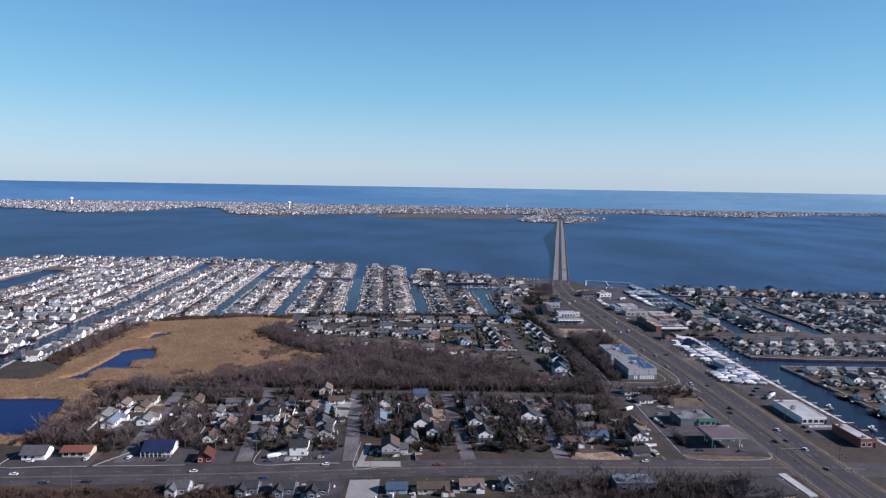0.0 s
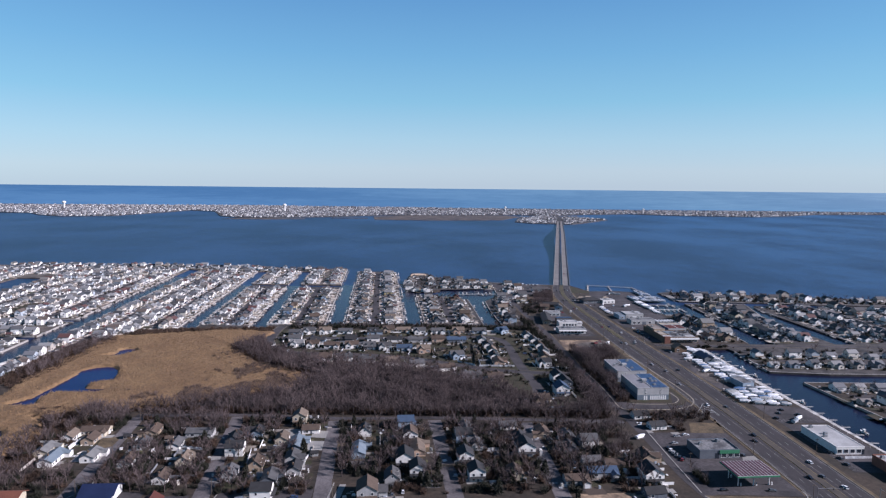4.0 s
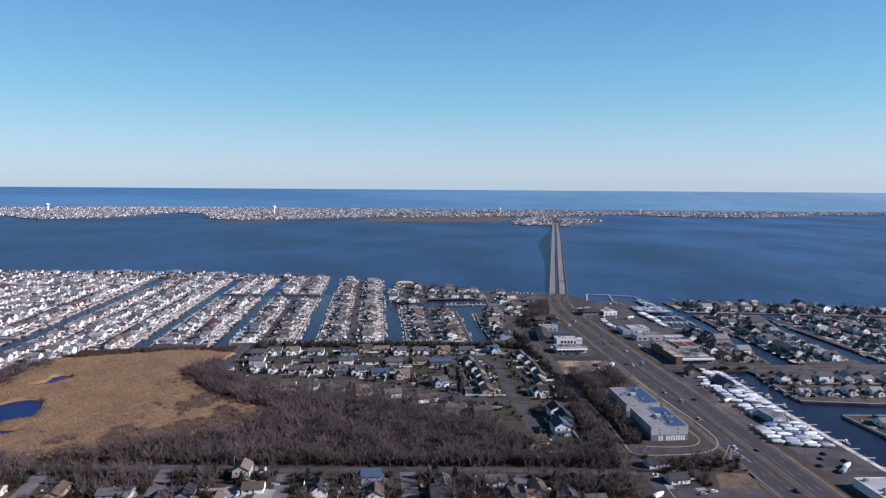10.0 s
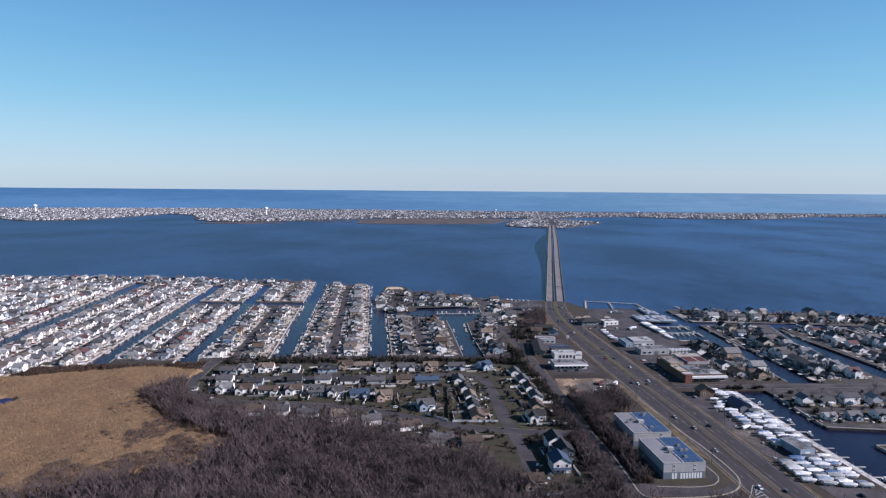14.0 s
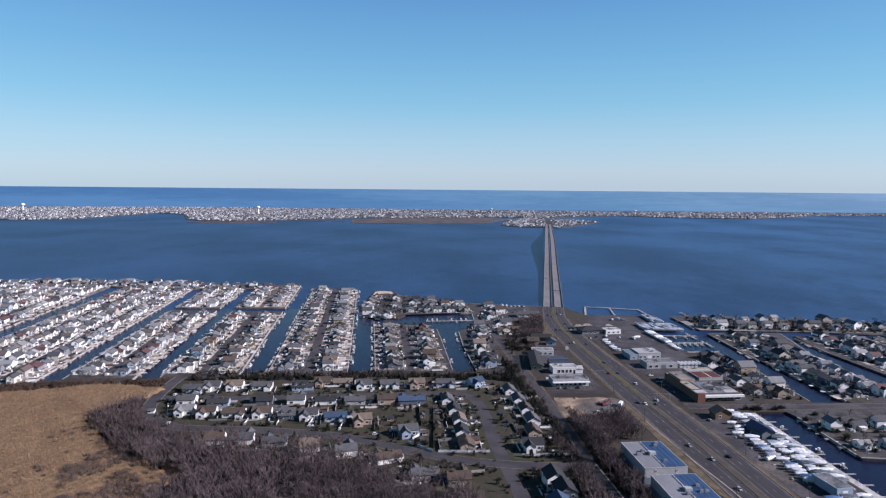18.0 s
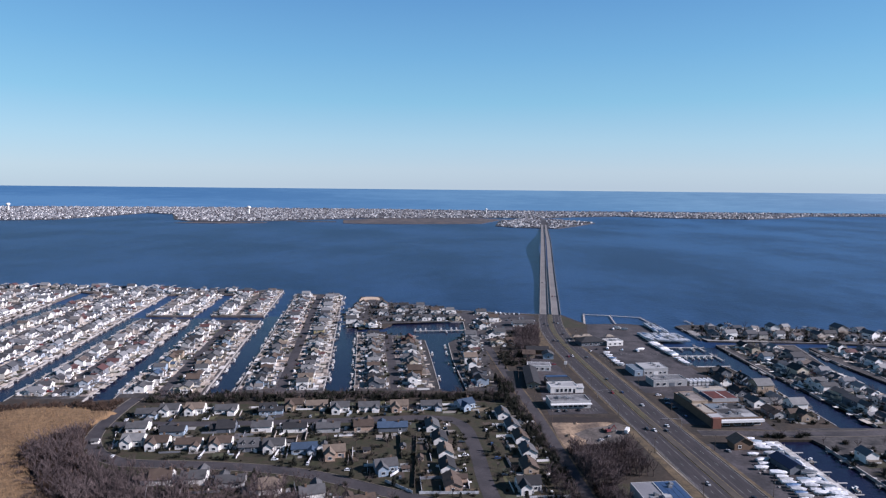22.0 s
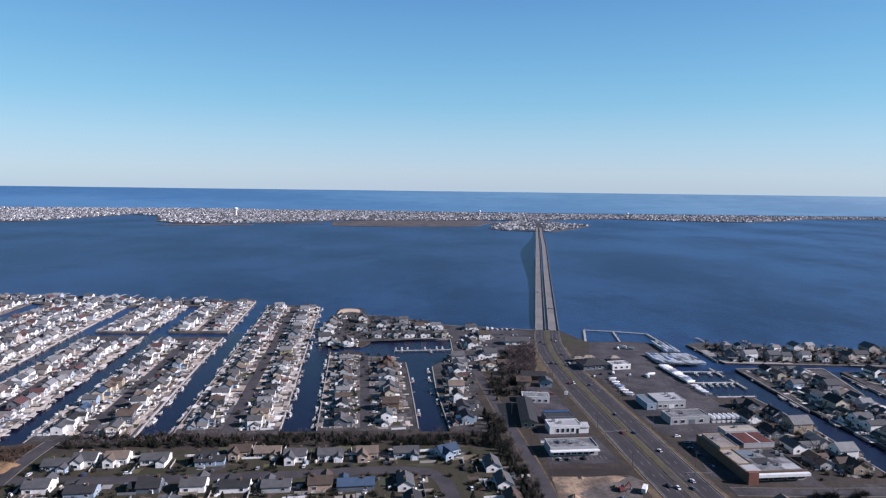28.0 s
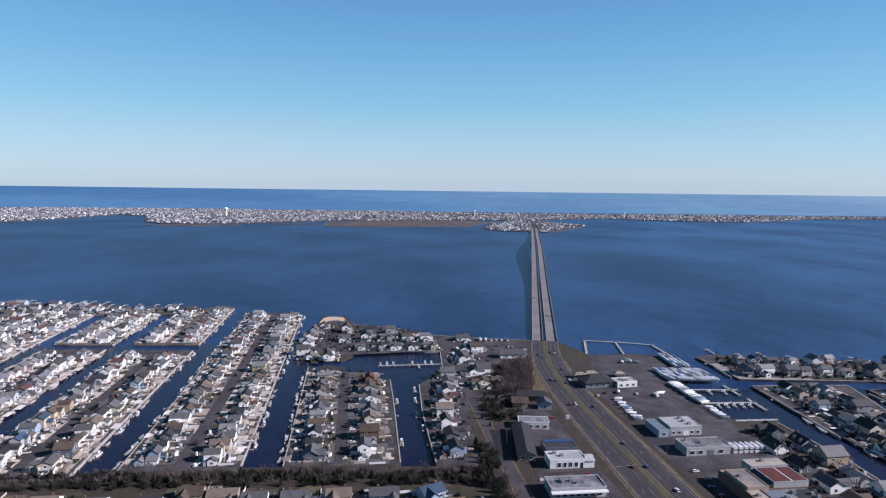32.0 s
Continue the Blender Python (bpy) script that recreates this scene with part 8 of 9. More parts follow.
for x0, y0, ln in ((266, 727, 16), (283, 724, 7), (300, 720, 14), (318, 718, 7), (340, 716, 8), (362, 712, 10), (384, 705, 8), (420, 700, 10), (455, 696, 8), (500, 690, 10)):
    far_docks.box(x0 - 0.5, y0 - 3, 0.8, x0 + 0.5, y0 + ln, 1.1)
    far_docks.box(x0 - 2.2, y0 + ln, 0.8, x0 + 1.0, y0 + ln + 1.6, 1.1)
far_docks.v = [(x * PLAN, y * PLAN, z_ * PLAN) for x, y, z_ in far_docks.v]
tagged(new("far_docks", far_docks.mesh("far_docks", "pale_dock")), "many pale docks and small white boats along far canals", "docks", kind="stuff")
for x0, y0, r in ((38, 575, 0), (36, 612, 0), (34, 630, 0), (55, 575, 180), (53, 592, 180), (50, 610, 180), (49, 632, 180), (48.5, 650, 180)):
    dock(x0 + (0.2 if r == 0 else 0), y0, r)
    if rng.random() < 0.7:
        afloat(x0 + (2.4 if r == 0 else -2.4), y0 + 4.5, 95)


def pier(name, label, points, w, piles, finish="pale_dock"):
    t = thing(name, label, "dock", "marina docks", Matrix.Scale(PLAN, 4))
    for a, b in zip(points[:-1], points[1:]):
        part("walkway", ribbon(np.array([a, ((a[0] + b[0]) / 2, (a[1] + b[1]) / 2), b]), -w / 2, w / 2, 0.75, 1.0), finish, t)
        n_ = max(1, int(math.dist(a, b) / piles))
        for k in range(n_ + 1):
            q = (a[0] + (b[0] - a[0]) * k / n_, a[1] + (b[1] - a[1]) * k / n_)
            for s in (-1, 1):
                d_ = math.dist(a, b)
                nx, ny = (b[1] - a[1]) / d_ * s * (w / 2 + 0.12), -(b[0] - a[0]) / d_ * s * (w / 2 + 0.12)
                p = new("post", pile_me)
                p.location = (q[0] + nx, q[1] + ny, 0)
                p.parent = t
    return t


pier("marina_dock", "long pale timber marina dock on piles", [(212, 652), (241, 652)], 1.8, 6)
pier("marina_dock", "pale timber cross dock on piles", [(236.2, 660), (237, 642)], 1.4, 6)
pier("marina_dock", "long pale timber marina dock on piles", [(211, 629), (240, 630)], 1.8, 6)
pier("marina_dock", "pale timber cross dock on piles", [(238.2, 636), (239, 618)], 1.4, 6)
pier("marina_dock", "pale timber marina dock beside the yard", [(214, 603), (237, 604)], 1.8, 6)
pier("breakwater_dock", "timber breakwater enclosing an empty boat basin", [(170, 728), (180, 771), (204, 766), (229, 758), (231, 722), (231, 690)], 1.6, 9)
pier("breakwater_dock", "timber dividing dock inside the breakwater", [(198, 731), (203, 765)], 1.2, 9)
pier("basin_dock", "pale timber dock across the boat basin", [(22, 702), (63.5, 706)], 1.6, 5)
for k in range(9):
    if k not in (3, 4):
        afloat(23 + 4.3 * k, 702.5 + 0.4 * k + rng.choice((-4, 4.2)), 95 + rng.choice((0, 180)))
for k in range(5):
    afloat(216 + 4.5 * k, 625.5, 90)
    if k % 2:
        afloat(217 + 4.5 * k, 648, 92)
w_ = pier("marina_walkway", "long bleached white boardwalk along the canal", [(209.5, 262), (205.5, 310), (203, 360), (199, 415), (197.5, 482)], 4.2, 5, "bleached_dock")
for k in range(22):
    y0 = 268 + 9.6 * k
    x0 = float(np.interp(y0, (262, 310, 360, 415, 482), (209.5, 205.5, 203, 199, 197.5)))
    part("finger_dock", Geo().box(x0 + 1.9, y0 - 0.4, 0.7, x0 + 6.4, y0 + 0.4, 0.9), "pale_dock", w_)
for x0, y0 in ((208, 372), (205.5, 420), (205, 436), (214, 330), (217, 300), (203, 462)):
    afloat(x0, y0, 90 + rng.uniform(-8, 8))
for x0, y0, y1 in ((222, 440, 1), (219, 455, 1)):
    dock(218, y0, 180)

# ---- cars ----
body = Geo().hexa([(-2.2, -0.88, 0.32), (2.2, -0.84, 0.32), (2.2, 0.84, 0.32), (-2.2, 0.88, 0.32)], [(-2.2, -0.86, 0.92), (2.15, -0.8, 0.82), (2.15, 0.8, 0.82), (-2.2, 0.86, 0.92)])
roof_ = Geo().hexa([(-1.55, -0.66, 1.4), (0.3, -0.66, 1.4), (0.3, 0.66, 1.4), (-1.55, 0.66, 1.4)], [(-1.5, -0.62, 1.47), (0.25, -0.62, 1.47), (0.25, 0.62, 1.47), (-1.5, 0.62, 1.47)])
cabin = Geo().hexa([(-2.0, -0.8, 0.9), (1.0, -0.8, 0.86), (1.0, 0.8, 0.86), (-2.0, 0.8, 0.9)], [(-1.6, -0.66, 1.4), (0.35, -0.66, 1.4), (0.35, 0.66, 1.4), (-1.6, 0.66, 1.4)])
wheel_g = Geo().tube((0, -0.1, 0.33), (0, 0.1, 0.33), 0.33, 0.33, 10)
CAR = (body.mesh("body", "white_paint"), cabin.mesh("cabin", "glass"), roof_.mesh("roof", "white_paint"), wheel_g.mesh("wheel", "rubber"))
PAINT = ["white", "black", "silver", "blue", "grey", "black", "white", "grey", "black", "silver", "white", "red", "grey"]


def car(x, y, rot, where, z=ROAD_Z):
    p = rng.choice(PAINT)
    t = thing("car", "%s car %s" % (p, where), "car", "cars", at(x, y, z, 0, 0, rot))
    for n_, me_ in (("body", CAR[0]), ("cabin", CAR[1]), ("roof", CAR[2])):
        o = new(n_, me_)
        o.parent = t
        if n_ != "cabin":
            o.material_slots[0].link = "OBJECT"
            o.material_slots[0].material = MATS[p + "_paint"]
    for wx, wy in product((-1.35, 1.35), (-0.8, 0.8)):
        o = new("wheel", CAR[3])
        o.location = (wx, wy, 0)
        o.parent = t


def on_line(line, s, o):
    d_ = np.r_[0, np.cumsum(np.linalg.norm(np.diff(line[:, :2], axis=0), axis=1))]
    off = offset(line, o)
    p, q = (np.array([np.interp(k, d_, off[:, 0]), np.interp(k, d_, off[:, 1])]) for k in (s, s + 1))
    return p, math.degrees(math.atan2(*(q - p)[::-1]))


LEN = float(np.linalg.norm(np.diff(MAIN_ROAD[:, :2], axis=0), axis=1).sum())
for s in (190, 206, 214, 226, 262, 301, 338, 372, 398, 441, 470, 489, 522, 566, 604, 640, 668):
    for o in (2.9, 6.0, -2.9, -6.0):
        if rng.random() < 0.42:
            p, r = on_line(MAIN_ROAD, s + rng.uniform(-8, 8), o)
            car(*p, r + (0 if o > 0 else 180), "driving on the highway")
for s in (430, 446, 462, 500, 530, 553, 600, 640, 668, 690):
    o = rng.choice((-5.2, -2, 2, 5.2))
    p, r = on_line(CROSS, s, o)
    car(*p, r + (0 if o > 0 else 180), "driving on the cross road")
for s in (90, 180, 330, 420, 700, 940):
    for o in (3.6, 7.2, -3.6, -7.2):
        if rng.random() < 0.4:
            q = B0 + BD * s + np.array([BD[1], -BD[0]]) * o
            car(*q, math.degrees(math.atan2(BD[1], BD[0])) + (0 if o > 0 else 180), "crossing the bridge", float(deck_z(s)) + 0.05)
FRONT_CARS = ((108.9, 307, 60), (109.3, 304.6, 60), (109.7, 302.2, 60), (110.1, 299.8, 60), (110.5, 297.4, 60), (110.9, 294.8, 60), (110, 300, 60), (112, 296, 60), (114, 312, 10), (117, 268, 5), (136, 268, 0), (140, 300, 90), (179, 345, 90), (184, 352, 90), (188, 357, 90), (193, 350, 90), (104, 600, 0), (108, 603, 0), (112, 604, 0), (118, 606, 0), (103, 520, 90), (107, 520, 90))
YARD_CARS = ((84, 756, 90), (87, 756, 90), (93, 757, 90), (96, 750, 90), (99, 750, 90), (108, 752, 92), (116, 748, 90), (119, 748, 90), (104, 741, 90), (84, 722, 5), (91, 716, 90), (97, 712, 85), (127, 740, 10), (114, 521, 90), (119, 543, 0), (124, 556, 90), (152, 640, 60), (158, 645, 60), (162, 611, 80), (166, 545, 5), (168, 538, 5), (166, 531, 5), (167, 524, 5), (168, 512, 90), (-172, 246, 0), (-150, 249, 90), (-133, 251, 90), (-118, 249, 0), (-104, 249, 60))
SHOP_CARS = ((-73, 250, 10), (-62, 251.5, 10), (-52, 254, 10), (-50, 259, 10), (-13, 262, 90), (-9, 264, 90), (118, 320, 0), (123, 322, 0), (181, 292, 90), (182, 298, 90), (181, 304, 90), (178, 478, 20), (170, 470, 90), (90, 474, 20), (115, 482, 30), (120, 486, 30))
for x, y, r in FRONT_CARS + YARD_CARS + SHOP_CARS:
    car(x, y, r, "parked on a lot", GROUND + 0.05)
for x, y in ((-118, 507), (-96, 507), (-79, 508), (-61, 509), (-45, 510), (-27, 512), (-8, 514), (11, 515), (27, 517), (-95, 499), (-75, 498), (-36, 499), (-20, 500), (6, 501), (60, 511), (62, 494), (63, 478), (64, 463), (50, 466), (49, 452), (49, 480), (-104, 465), (-66, 464), (-33, 462), (-18, 458), (0, 452), (22, 445), (65, 447)):
    car(x, y, rng.choice((5, 92)), "parked in a driveway", GROUND + 0.03)
for x0, y0, y1 in ((-62.5, 560, 700), (-51.5, 560, 700), (3.5, 562, 680), (15, 562, 660), (-129, 560, 640), (-118, 560, 640)):
    y = y0
    while y < y1:
        if rng.random() < 0.5:
            car(*sk(x0, y), 5.7 + rng.uniform(-6, 6), "parked on a lagoon street", GROUND + 0.03)
        y += 15
far_cars, tones, count = [], [], 0
cv, cf = np.array(body.v + cabin.v + roof_.v), body.f + [tuple(i + 8 for i in f) for f in cabin.f] + [tuple(i + 16 for i in f) for f in roof_.f]
cfaces, cslot = [], []
for x0, y0, y1 in ((-62.5, 700, 855), (-51.5, 700, 855), (-129, 640, 730), (-118, 640, 730), (-187, 550, 730), (-177, 550, 730), (-245, 545, 860), (-235, 545, 860), (-280, 420, 860), (-270, 560, 860), (-350, 570, 805), (-340, 570, 805), (-425, 570, 805), (-415, 570, 805), (376, 510, 640), (386, 510, 640), (448, 510, 640), (311, 510, 640), (301, 510, 640)):
    y = y0
    while y < y1:
        if rng.random() < 0.55:
            x, yy = sk(x0, y) if x0 < 200 else (x0 - 27, y)
            a = radians(rng.choice((5.7, 95.7)))
            far_cars.append(np.stack([x * PLAN + cv[:, 0] * math.cos(a) - cv[:, 1] * math.sin(a), yy * PLAN + cv[:, 0] * math.sin(a) + cv[:, 1] * math.cos(a), cv[:, 2] + GROUND * PLAN], 1))
            cfaces += [tuple(i + count for i in f) for f in cf]
            cslot += [1 if 6 <= k < 12 else 0 for k in range(18)]
            tones += [rng.random()] * 1 * 18
            count += len(cv)
        y += 6
me = bpy.data.meshes.new("far_cars")
me.from_pydata(np.concatenate(far_cars).tolist(), [], cfaces)
me.materials.append(MATS["car_paints"])
me.materials.append(MATS["glass"])
me.polygons.foreach_set("material_index", cslot)
me.attributes.new("tone", "FLOAT", "FACE").data.foreach_set("value", tones)
tagged(new("far_cars", me), "cars parked along the far lagoon streets", "cars", kind="stuff")

# ---- driveways, patios and back lawns between the houses ----
drives, lawns, patios = Geo(), Geo(), Geo()
for k, (x, y) in enumerate(HOMES):
    if y > 900:
        continue
    r = random.Random(k)
    a = radians(6)
    for g, n_, lo, hi, h in ((drives, 1 if y < 535 or x > 100 else 0, 2, 4.5, 0.034), (lawns, 4 if y < 535 else 2, 4, 8.5, 0.026), (patios, 3 if y < 345 else 2, 1.4, 5.0 if y < 345 else 4.2 if y < 535 else 3.2, 0.046)):
        for _ in range(n_):
            cx, cy, w, d_ = x + r.uniform(-8, 8), y + r.uniform(-7, 7), r.uniform(lo, hi), r.uniform(lo, hi)
            p = [(cx + u * w * math.cos(a) - v_ * d_ * math.sin(a), cy + u * w * math.sin(a) + v_ * d_ * math.cos(a), GROUND + h + 0.0006 * (k % 7) + 0.0002 * _) for u, v_ in ((-.5, -.5), (.5, -.5), (.5, .5), (-.5, .5))]
            g.add(p, [(0, 1, 2, 3)])
for n_, g, m_, lab in (("driveways", drives, "old_asphalt", "small asphalt driveways beside houses"), ("back_lawns", lawns, "lawn", "small dull winter lawns behind houses"), ("patios", patios, "concrete", "small concrete patios behind houses")):
    g.v = [(x * PLAN, y * PLAN, z_ * PLAN) for x, y, z_ in g.v]
    tagged(new(n_, g.mesh(n_, m_)), lab, "yard paving", kind="stuff")

# lots of the lagoon fingers, each with its own ground, and decks at the water
def toned(name, pieces, material, label, category):
    """Boxes given as (x, y, z, width, depth, height, tone) on the leaning grid, joined."""
    vs, fs, ts = [], [], []
    a = radians(5.7)
    for x, y, z0, w, d_, h, tone in pieces:
        k = len(vs)
        vs += [((x + u * w * math.cos(a) - v_ * d_ * math.sin(a)) * PLAN, (y + u * w * math.sin(a) + v_ * d_ * math.cos(a)) * PLAN, (z0 + q * h) * PLAN) for q in (0, 1) for u, v_ in ((-.5, -.5), (.5, -.5), (.5, .5), (-.5, .5))]
        fs += [tuple(i + k for i in f) for f in ((4, 5, 6, 7), (0, 1, 5, 4), (1, 2, 6, 5), (2, 3, 7, 6), (3, 0, 4, 7))]
        ts += [tone] * 5
    me = bpy.data.meshes.new(name)
    me.from_pydata(vs, [], fs)
    me.materials.append(MATS[material])
    me.attributes.new("tone", "FLOAT", "FACE").data.foreach_set("value", ts)
    tagged(new(name, me), label, category, kind="stuff")


for y in range(560, 684, 11):
    LOTS.append((22.0, y, 1, 11, True))
lr = random.Random(31)
beds, boards, rails = [], [], []
for x0, y0, side_, pitch, leans in LOTS:
    where_ = sk if leans else (lambda u, w: (u, w))
    # side 1 stands east of its street, with the water further east
    for lo, hi in ((-10.3, -6), (-6, -1), (-1, 4), (4, 9.6)):
        x, y = where_(x0 + side_ * (lo + hi) / 2, y0)
        beds.append((x, y, GROUND - 0.2, hi - lo, pitch * lr.uniform(0.8, 0.99), 0.2235 + 0.0004 * lr.randrange(5), lr.choice((0.15, 0.15, 0.45, 0.75, 0.75, 0.55)) if x0 > -20 else lr.random()))
    for lo, hi, w0, h in ((7.4, 11.6, 6.0, 0.12), (9.0, 12.4, 2.0, 0.02), (4.0, 8.5, 3.0, 0.3), (-9, -4, 2.6, 0.05)):
        if lr.random() < 0.8:
            dx = lr.uniform(2.0, 3.6)
            x, y = where_(x0 + side_ * lr.uniform(lo + 1, hi - 0.6), y0 + lr.uniform(-3, 3))
            boards.append((x, y, GROUND, dx, lr.uniform(0.6, 1.2) * w0, h + 0.06, lr.choice((0.3, 0.35, 0.75, 0.8, 0.9)) if -20 < x0 < 200 else lr.random()))
    for s_ in (-1, 1):
        if lr.random() < 0.65:
            x, y = where_(x0 + side_ * lr.uniform(1, 6), y0 + s_ * pitch * 0.49)
            rails.append((x, y, GROUND, lr.uniform(3, 8), 0.12, 0.9, lr.random()))
toned("lagoon_lots", beds, "lot_paints", "lagoon lots of sand, gravel, brick and bare soil", "yard")
toned("waterside_decks", boards, "deck_paints", "timber decks and patios at the lagoon edge", "decks")
toned("lot_fences", rails, "house_paints", "low pale fences between lagoon lots", "fences")

# yards of the loop street and the front streets: patches of turf, soil and paving, parted by fences
lr = random.Random(52)
patches, parting = [], []
for x, y in HOMES:
    loop_, front_ = -124 < x < 92 and 355 < y < 533, -176 < x < 100 and 262 < y < 336
    if not (loop_ or front_):
        continue
    for _ in range(5 if loop_ else 4):
        w, d_ = lr.uniform(2.5, 8.5), lr.uniform(2.5, 7.5)
        q = np.array([[x + lr.uniform(-9, 9), y + lr.uniform(-11, 11)]])
        if np.linalg.norm(LINES - q, axis=1).min() > 4.2 + max(w, d_) / 2:
            patches.append((q[0, 0], q[0, 1], GROUND - 0.2, w, d_, 0.2175 + 0.0006 * lr.randrange(9), lr.random()))
    for _ in range(3 if loop_ else 2):
        long_ = lr.uniform(4, 12)
        q = np.array([[x + lr.choice((-1, 1)) * lr.uniform(6, 8.5), y + lr.uniform(-9, 9)]])
        turned = lr.random() < 0.4
        if np.linalg.norm(LINES - q, axis=1).min() > 3.9 + long_ / 2 and np.linalg.norm(np.array(HOMES) - q, axis=1).min() > 5.2:
            parting.append((q[0, 0], q[0, 1], GROUND, long_ if turned else 0.12, 0.12 if turned else long_, lr.uniform(0.8, 1.25), lr.choice((0.02, 0.45, 0.75, 0.75, 0.95, 0.95))))
toned("yard_patches", patches, "yard_paints", "patches of winter turf, soil and paving in back yards", "yard")
toned("yard_fences", parting, "house_paints", "weathered brown and white fences parting back yards", "fences")

# loose things in the lagoon yards: sheds, steps, covered boats, furniture
loose_v, loose_f, loose_t = [], [], []
lr = random.Random(77)
for x, y in HOMES:
    for _ in range(6 if y < 535 and x < 200 else 13):
        cx, cy, w, d_, h = x + lr.uniform(-9, 9), y + lr.uniform(-6, 6), lr.uniform(0.4, 1.7), lr.uniform(0.4, 1.7), lr.choice((0.5, 0.7, 1.0, 1.6, 2.2))
        if lr.random() < 0.5:
            w, d_, h = w * 1.5, d_ * 0.8, 0.45
        k = len(loose_v)
        a = radians(6)
        a += lr.choice((0, 0, 0.4, 1.2)) 
        for z0, tp in ((0, 1.0), (h, 0.9)):
            loose_v += [((cx + (u * w * math.cos(a) - v_ * d_ * math.sin(a)) * tp / 2) * PLAN, (cy + (u * w * math.sin(a) + v_ * d_ * math.cos(a)) * tp / 2) * PLAN, (GROUND + z0 * 0.7) * PLAN) for u, v_ in ((-1, -1), (1, -1), (1, 1), (-1, 1))]
        loose_f += [tuple(i + k for i in f) for f in ((4, 5, 6, 7), (0, 1, 5, 4), (1, 2, 6, 5), (2, 3, 7, 6), (3, 0, 4, 7))]
        loose_t += [lr.choice((0.02, 0.15, 0.22, 0.35, 0.55, 0.65, 0.75, 0.95))] * 5
me = bpy.data.meshes.new("yard_clutter")
me.from_pydata(loose_v, [], loose_f)
me.materials.append(MATS["house_paints"])
me.attributes.new("tone", "FLOAT", "FACE").data.foreach_set("value", loose_t)
tagged(new("yard_clutter", me), "small pale sheds, decks and covered boats in yards", "yard clutter", kind="stuff")

# ---- fences, sheds, poles, signals ----
panel_me = Geo().box(0, -0.04, 0.1, 2.4, 0.04, 1.75).box(-0.06, -0.07, 0, 0.06, 0.07, 1.9).mesh("panel", "vinyl_white")
wood_me = Geo().box(0, -0.04, 0.05, 2.4, 0.04, 1.75).box(-0.06, -0.07, 0, 0.06, 0.07, 1.9).mesh("panel", "timber")
LOOP_FENCES = (((30, 432), (54, 432)), ((31, 432), (30, 446)), ((70, 428), (92, 429)), ((16, 442), (28, 432)), ((18, 446), (22, 452)), ((-96, 484), (-84, 482)), ((-50, 478), (-50, 462)), ((-33, 478), (-34, 462)), ((-17, 474), (-18, 458)), ((-52, 446), (-48, 434)), ((-20, 440), (-16, 428)), ((-66, 478), (-66, 463)), ((-111.5, 482), (-109.8, 477)), ((-109.8, 477), (-105, 474)), ((-105, 474), (-99, 473.6)), ((-78, 441), (-74, 430)), ((-64, 440), (-61, 429)), ((-36, 434), (-32, 424)), ((98, 538), (122, 540)))
FRONT_FENCES = (((26, 300), (36, 301)), ((-79, 300), (-74.6, 275)), ((-74.6, 275), (-69.4, 274)), ((-162, 282), (-161, 299)), ((-112, 302), (-100, 300)), ((-52, 300), (-54, 274)), ((184, 298), (206, 299)))
TIMBER_FENCES = (((28, 488), (28, 436)), ((20, 489), (22, 462)), ((-2, 470), (2, 456)), ((4, 286), (14, 287)))
for pts, white in [(p, True) for p in LOOP_FENCES + FRONT_FENCES] + [(p, False) for p in TIMBER_FENCES]:
    (xa, ya), (xb, yb) = pts
    L, r = math.dist(*pts), math.atan2(yb - ya, xb - xa)
    t = thing("fence", "white vinyl yard fence" if white else "weathered brown timber yard fence", "fence", "fences", at(xa, ya, GROUND, 0, 0, math.degrees(r)))
    for k in range(max(1, int(L * PLAN / 2.4))):
        o = new("panel", panel_me if white else wood_me)
        o.location = (2.4 * k, 0, 0)
        o.parent = t
for x, y in ((-119, 480), (-80, 480), (-49, 480), (-30, 479), (-14, 476), (6, 470), (22, 474), (30, 462), (33, 505), (-70, 300), (-50, 296), (-20, 310), (28, 318), (30, 296), (56, 312), (80, 300), (-120, 310), (-140, 312), (24, 452), (81, 470)):
    put("shed", x, y, rng.choice((6, 96)), rng.choice(("white", "tan", "pale_grey", "brown")), rng.choice(("grey", "brown", "dark")), "in a yard")
pole_me = Geo().tube((0, 0, 0), (0, 0, 11), 0.17, 0.11, 7).mesh("utility_pole", "pole_wood")
arm_me = Geo().box(-1.25, -0.07, 10.1, 1.25, 0.07, 10.28).mesh("crossarm", "pole_wood")
can_me = Geo().tube((0.35, 0, 8.2), (0.35, 0, 9.2), 0.22, 0.22, 8).mesh("transformer", "metal")


def pole(x, y, rot, can=False):
    ob = new("utility_pole", pole_me)
    ob.matrix_world = at(x, y, GROUND - 0.1, 0, 0, rot)
    tagged(ob, "weathered wooden utility pole with a crossarm", "utility pole", "utility poles")
    for n_, me_ in (("crossarm", arm_me), ("transformer", can_me))[: 2 if can else 1]:
        o = new(n_, me_)
        o.parent = ob


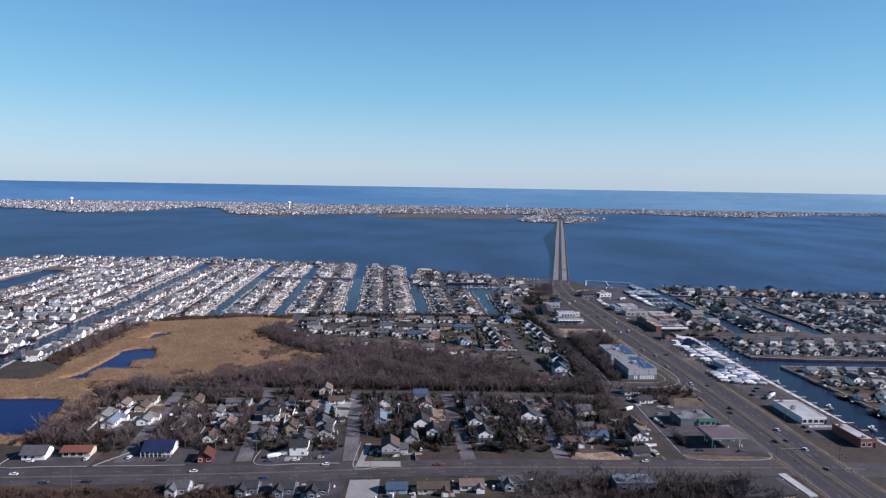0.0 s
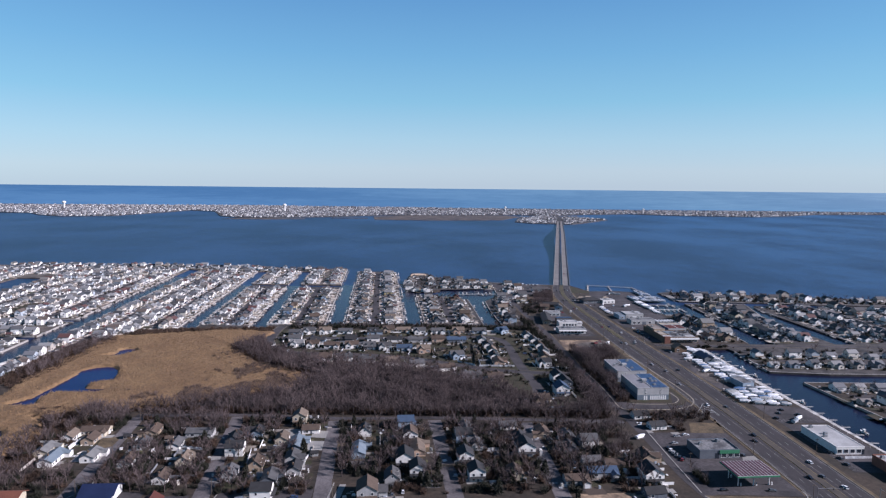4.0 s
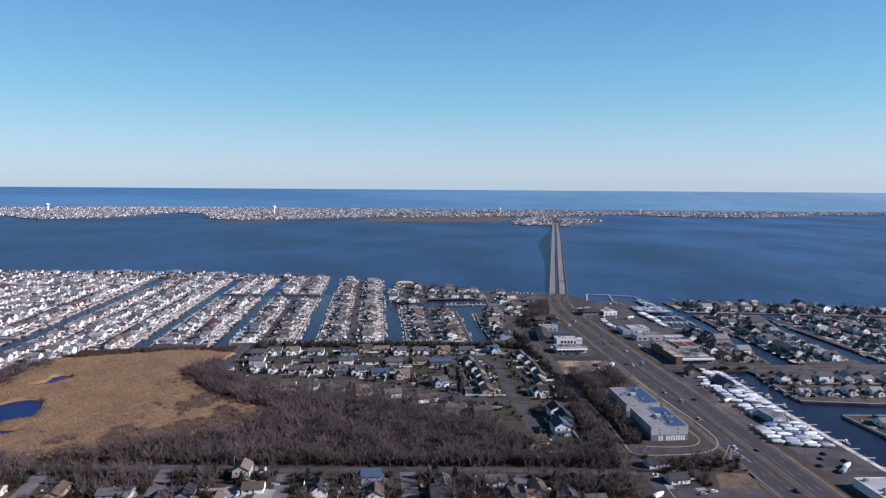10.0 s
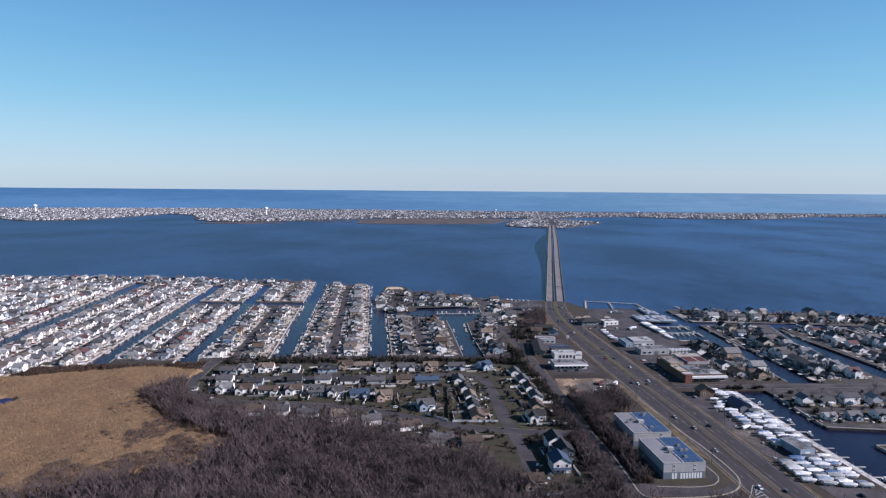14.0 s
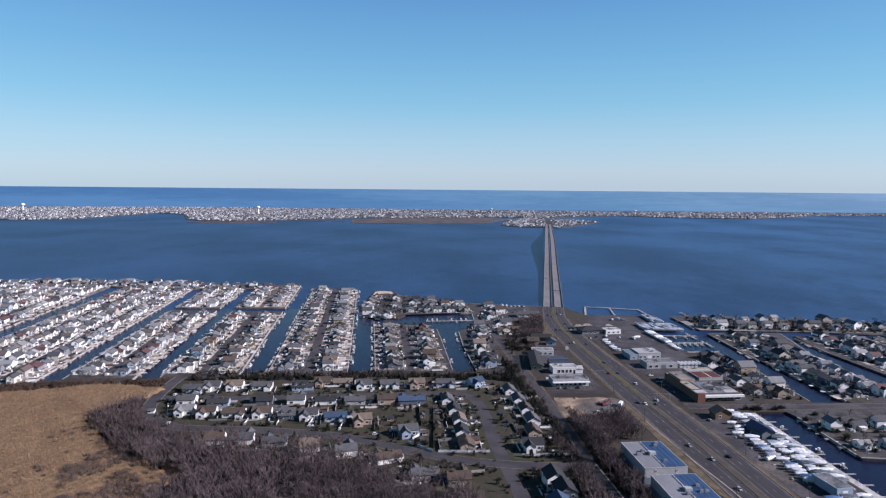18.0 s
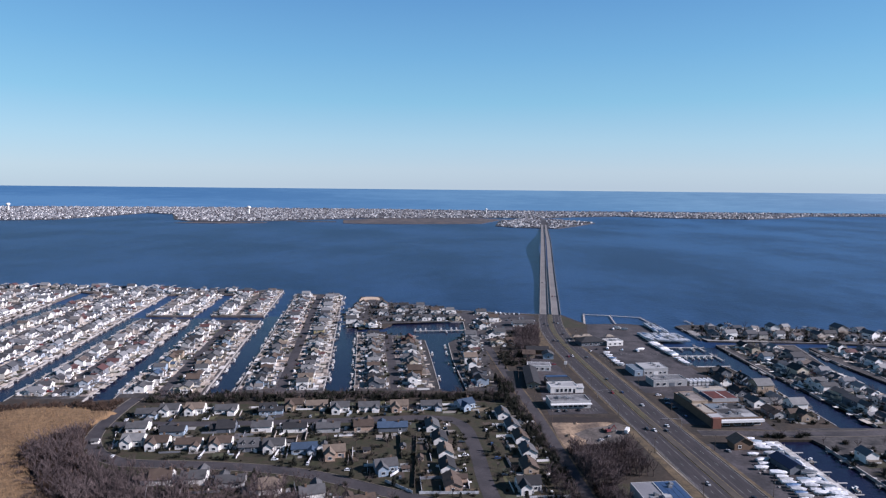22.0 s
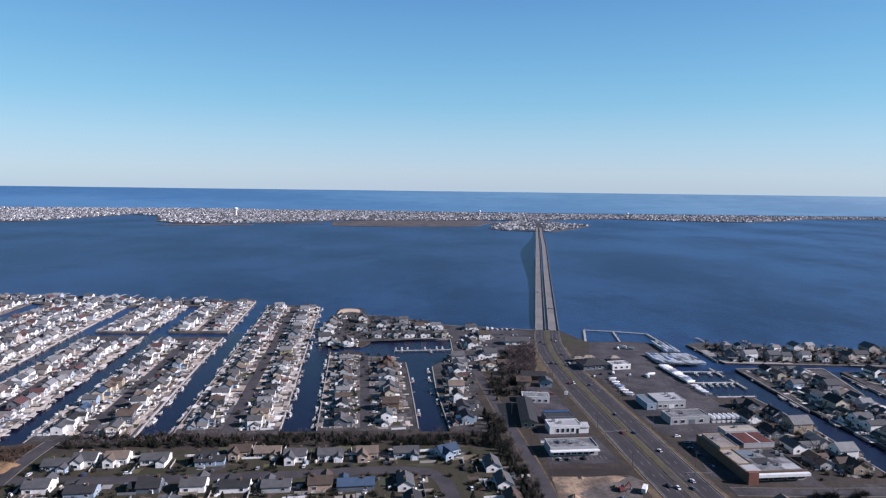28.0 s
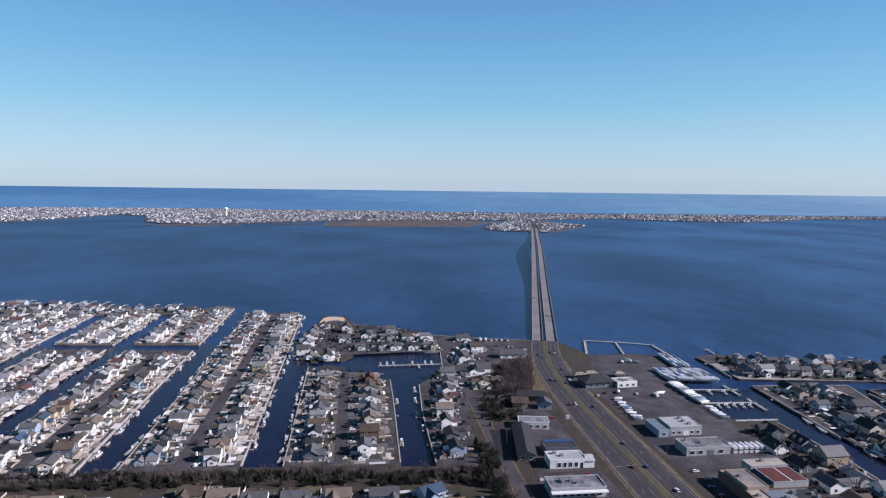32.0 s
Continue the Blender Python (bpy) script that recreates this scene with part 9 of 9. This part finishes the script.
spots = []
for s in np.arange(200, LEN - 60, 42):
    for o in (14.2, -14.4):
        if o > 0 or s % 2 < 1:
            p, r = on_line(MAIN_ROAD, s, o * (0.93 if s > 500 else 1.0))
            pole(*p, r - 90, rng.random() < 0.3)
for s in np.arange(420, 740, 38):
    p, r = on_line(CROSS, s, 9.2)
    pole(*p, r - 90, rng.random() < 0.3)
side = curve([(107, 276), (103, 332), (99, 378), (94, 446), (90, 518), (84, 580), (76, 640), (72, 700)])
for s in np.arange(10, 420, 36):
    p, r = on_line(side, s, 4.6)
    pole(*p, r - 90)
for a, b in (((-134, 247), (-148, 338)), ((-84, 250), (-98, 340)), ((-39, 252), (-48, 336)), ((12, 255), (2, 338)), ((53, 258), (48, 336))):
    for u in (0.1, 0.5, 0.9):
        pole(a[0] + (b[0] - a[0]) * u + 4.2, a[1] + (b[1] - a[1]) * u, 6)


def signal(x, y, rot, reach):
    t = thing("traffic_signal", "grey mast-arm traffic signal over the road", "traffic light", "traffic signals", at(x, y, GROUND, 0, 0, rot))
    part("mast", Geo().tube((0, 0, 0), (0, 0, 7), 0.16, 0.12, 8), "metal", t)
    part("arm", Geo().tube((0, 0, 6.4), (reach, 0, 6.8), 0.11, 0.06, 7), "metal", t)
    for u in (0.6, 0.95):
        part("signal_head", Geo().box(reach * u - 0.18, -0.2, 5.6, reach * u + 0.18, 0.1, 6.7), "rubber", t)


for x, y, r, reach in ((150, 262, 0, 10), (175, 243, 180, 10), (150, 243, 90, 8), (174, 262, 270, 8), (129.5, 541, 5, 11), (160, 498, 180, 11)):
    signal(x, y, r, reach * PLAN)
t = thing("shop_sign", "white roadside pylon sign", "sign", "", at(124.5, 600, GROUND))
part("post", Geo().box(-0.2, -0.2, 0, 0.2, 0.2, 3), "metal", t)
part("sign_box", Geo().box(-1.4, -0.25, 3, 1.4, 0.25, 6), "trim_white", t)
for k in range(3):
    part("lettering_bar", Geo().box(-1.1, -0.28, 3.5 + 0.8 * k, 1.1 - 0.3 * k, -0.252, 3.85 + 0.8 * k), "slate_siding", t)
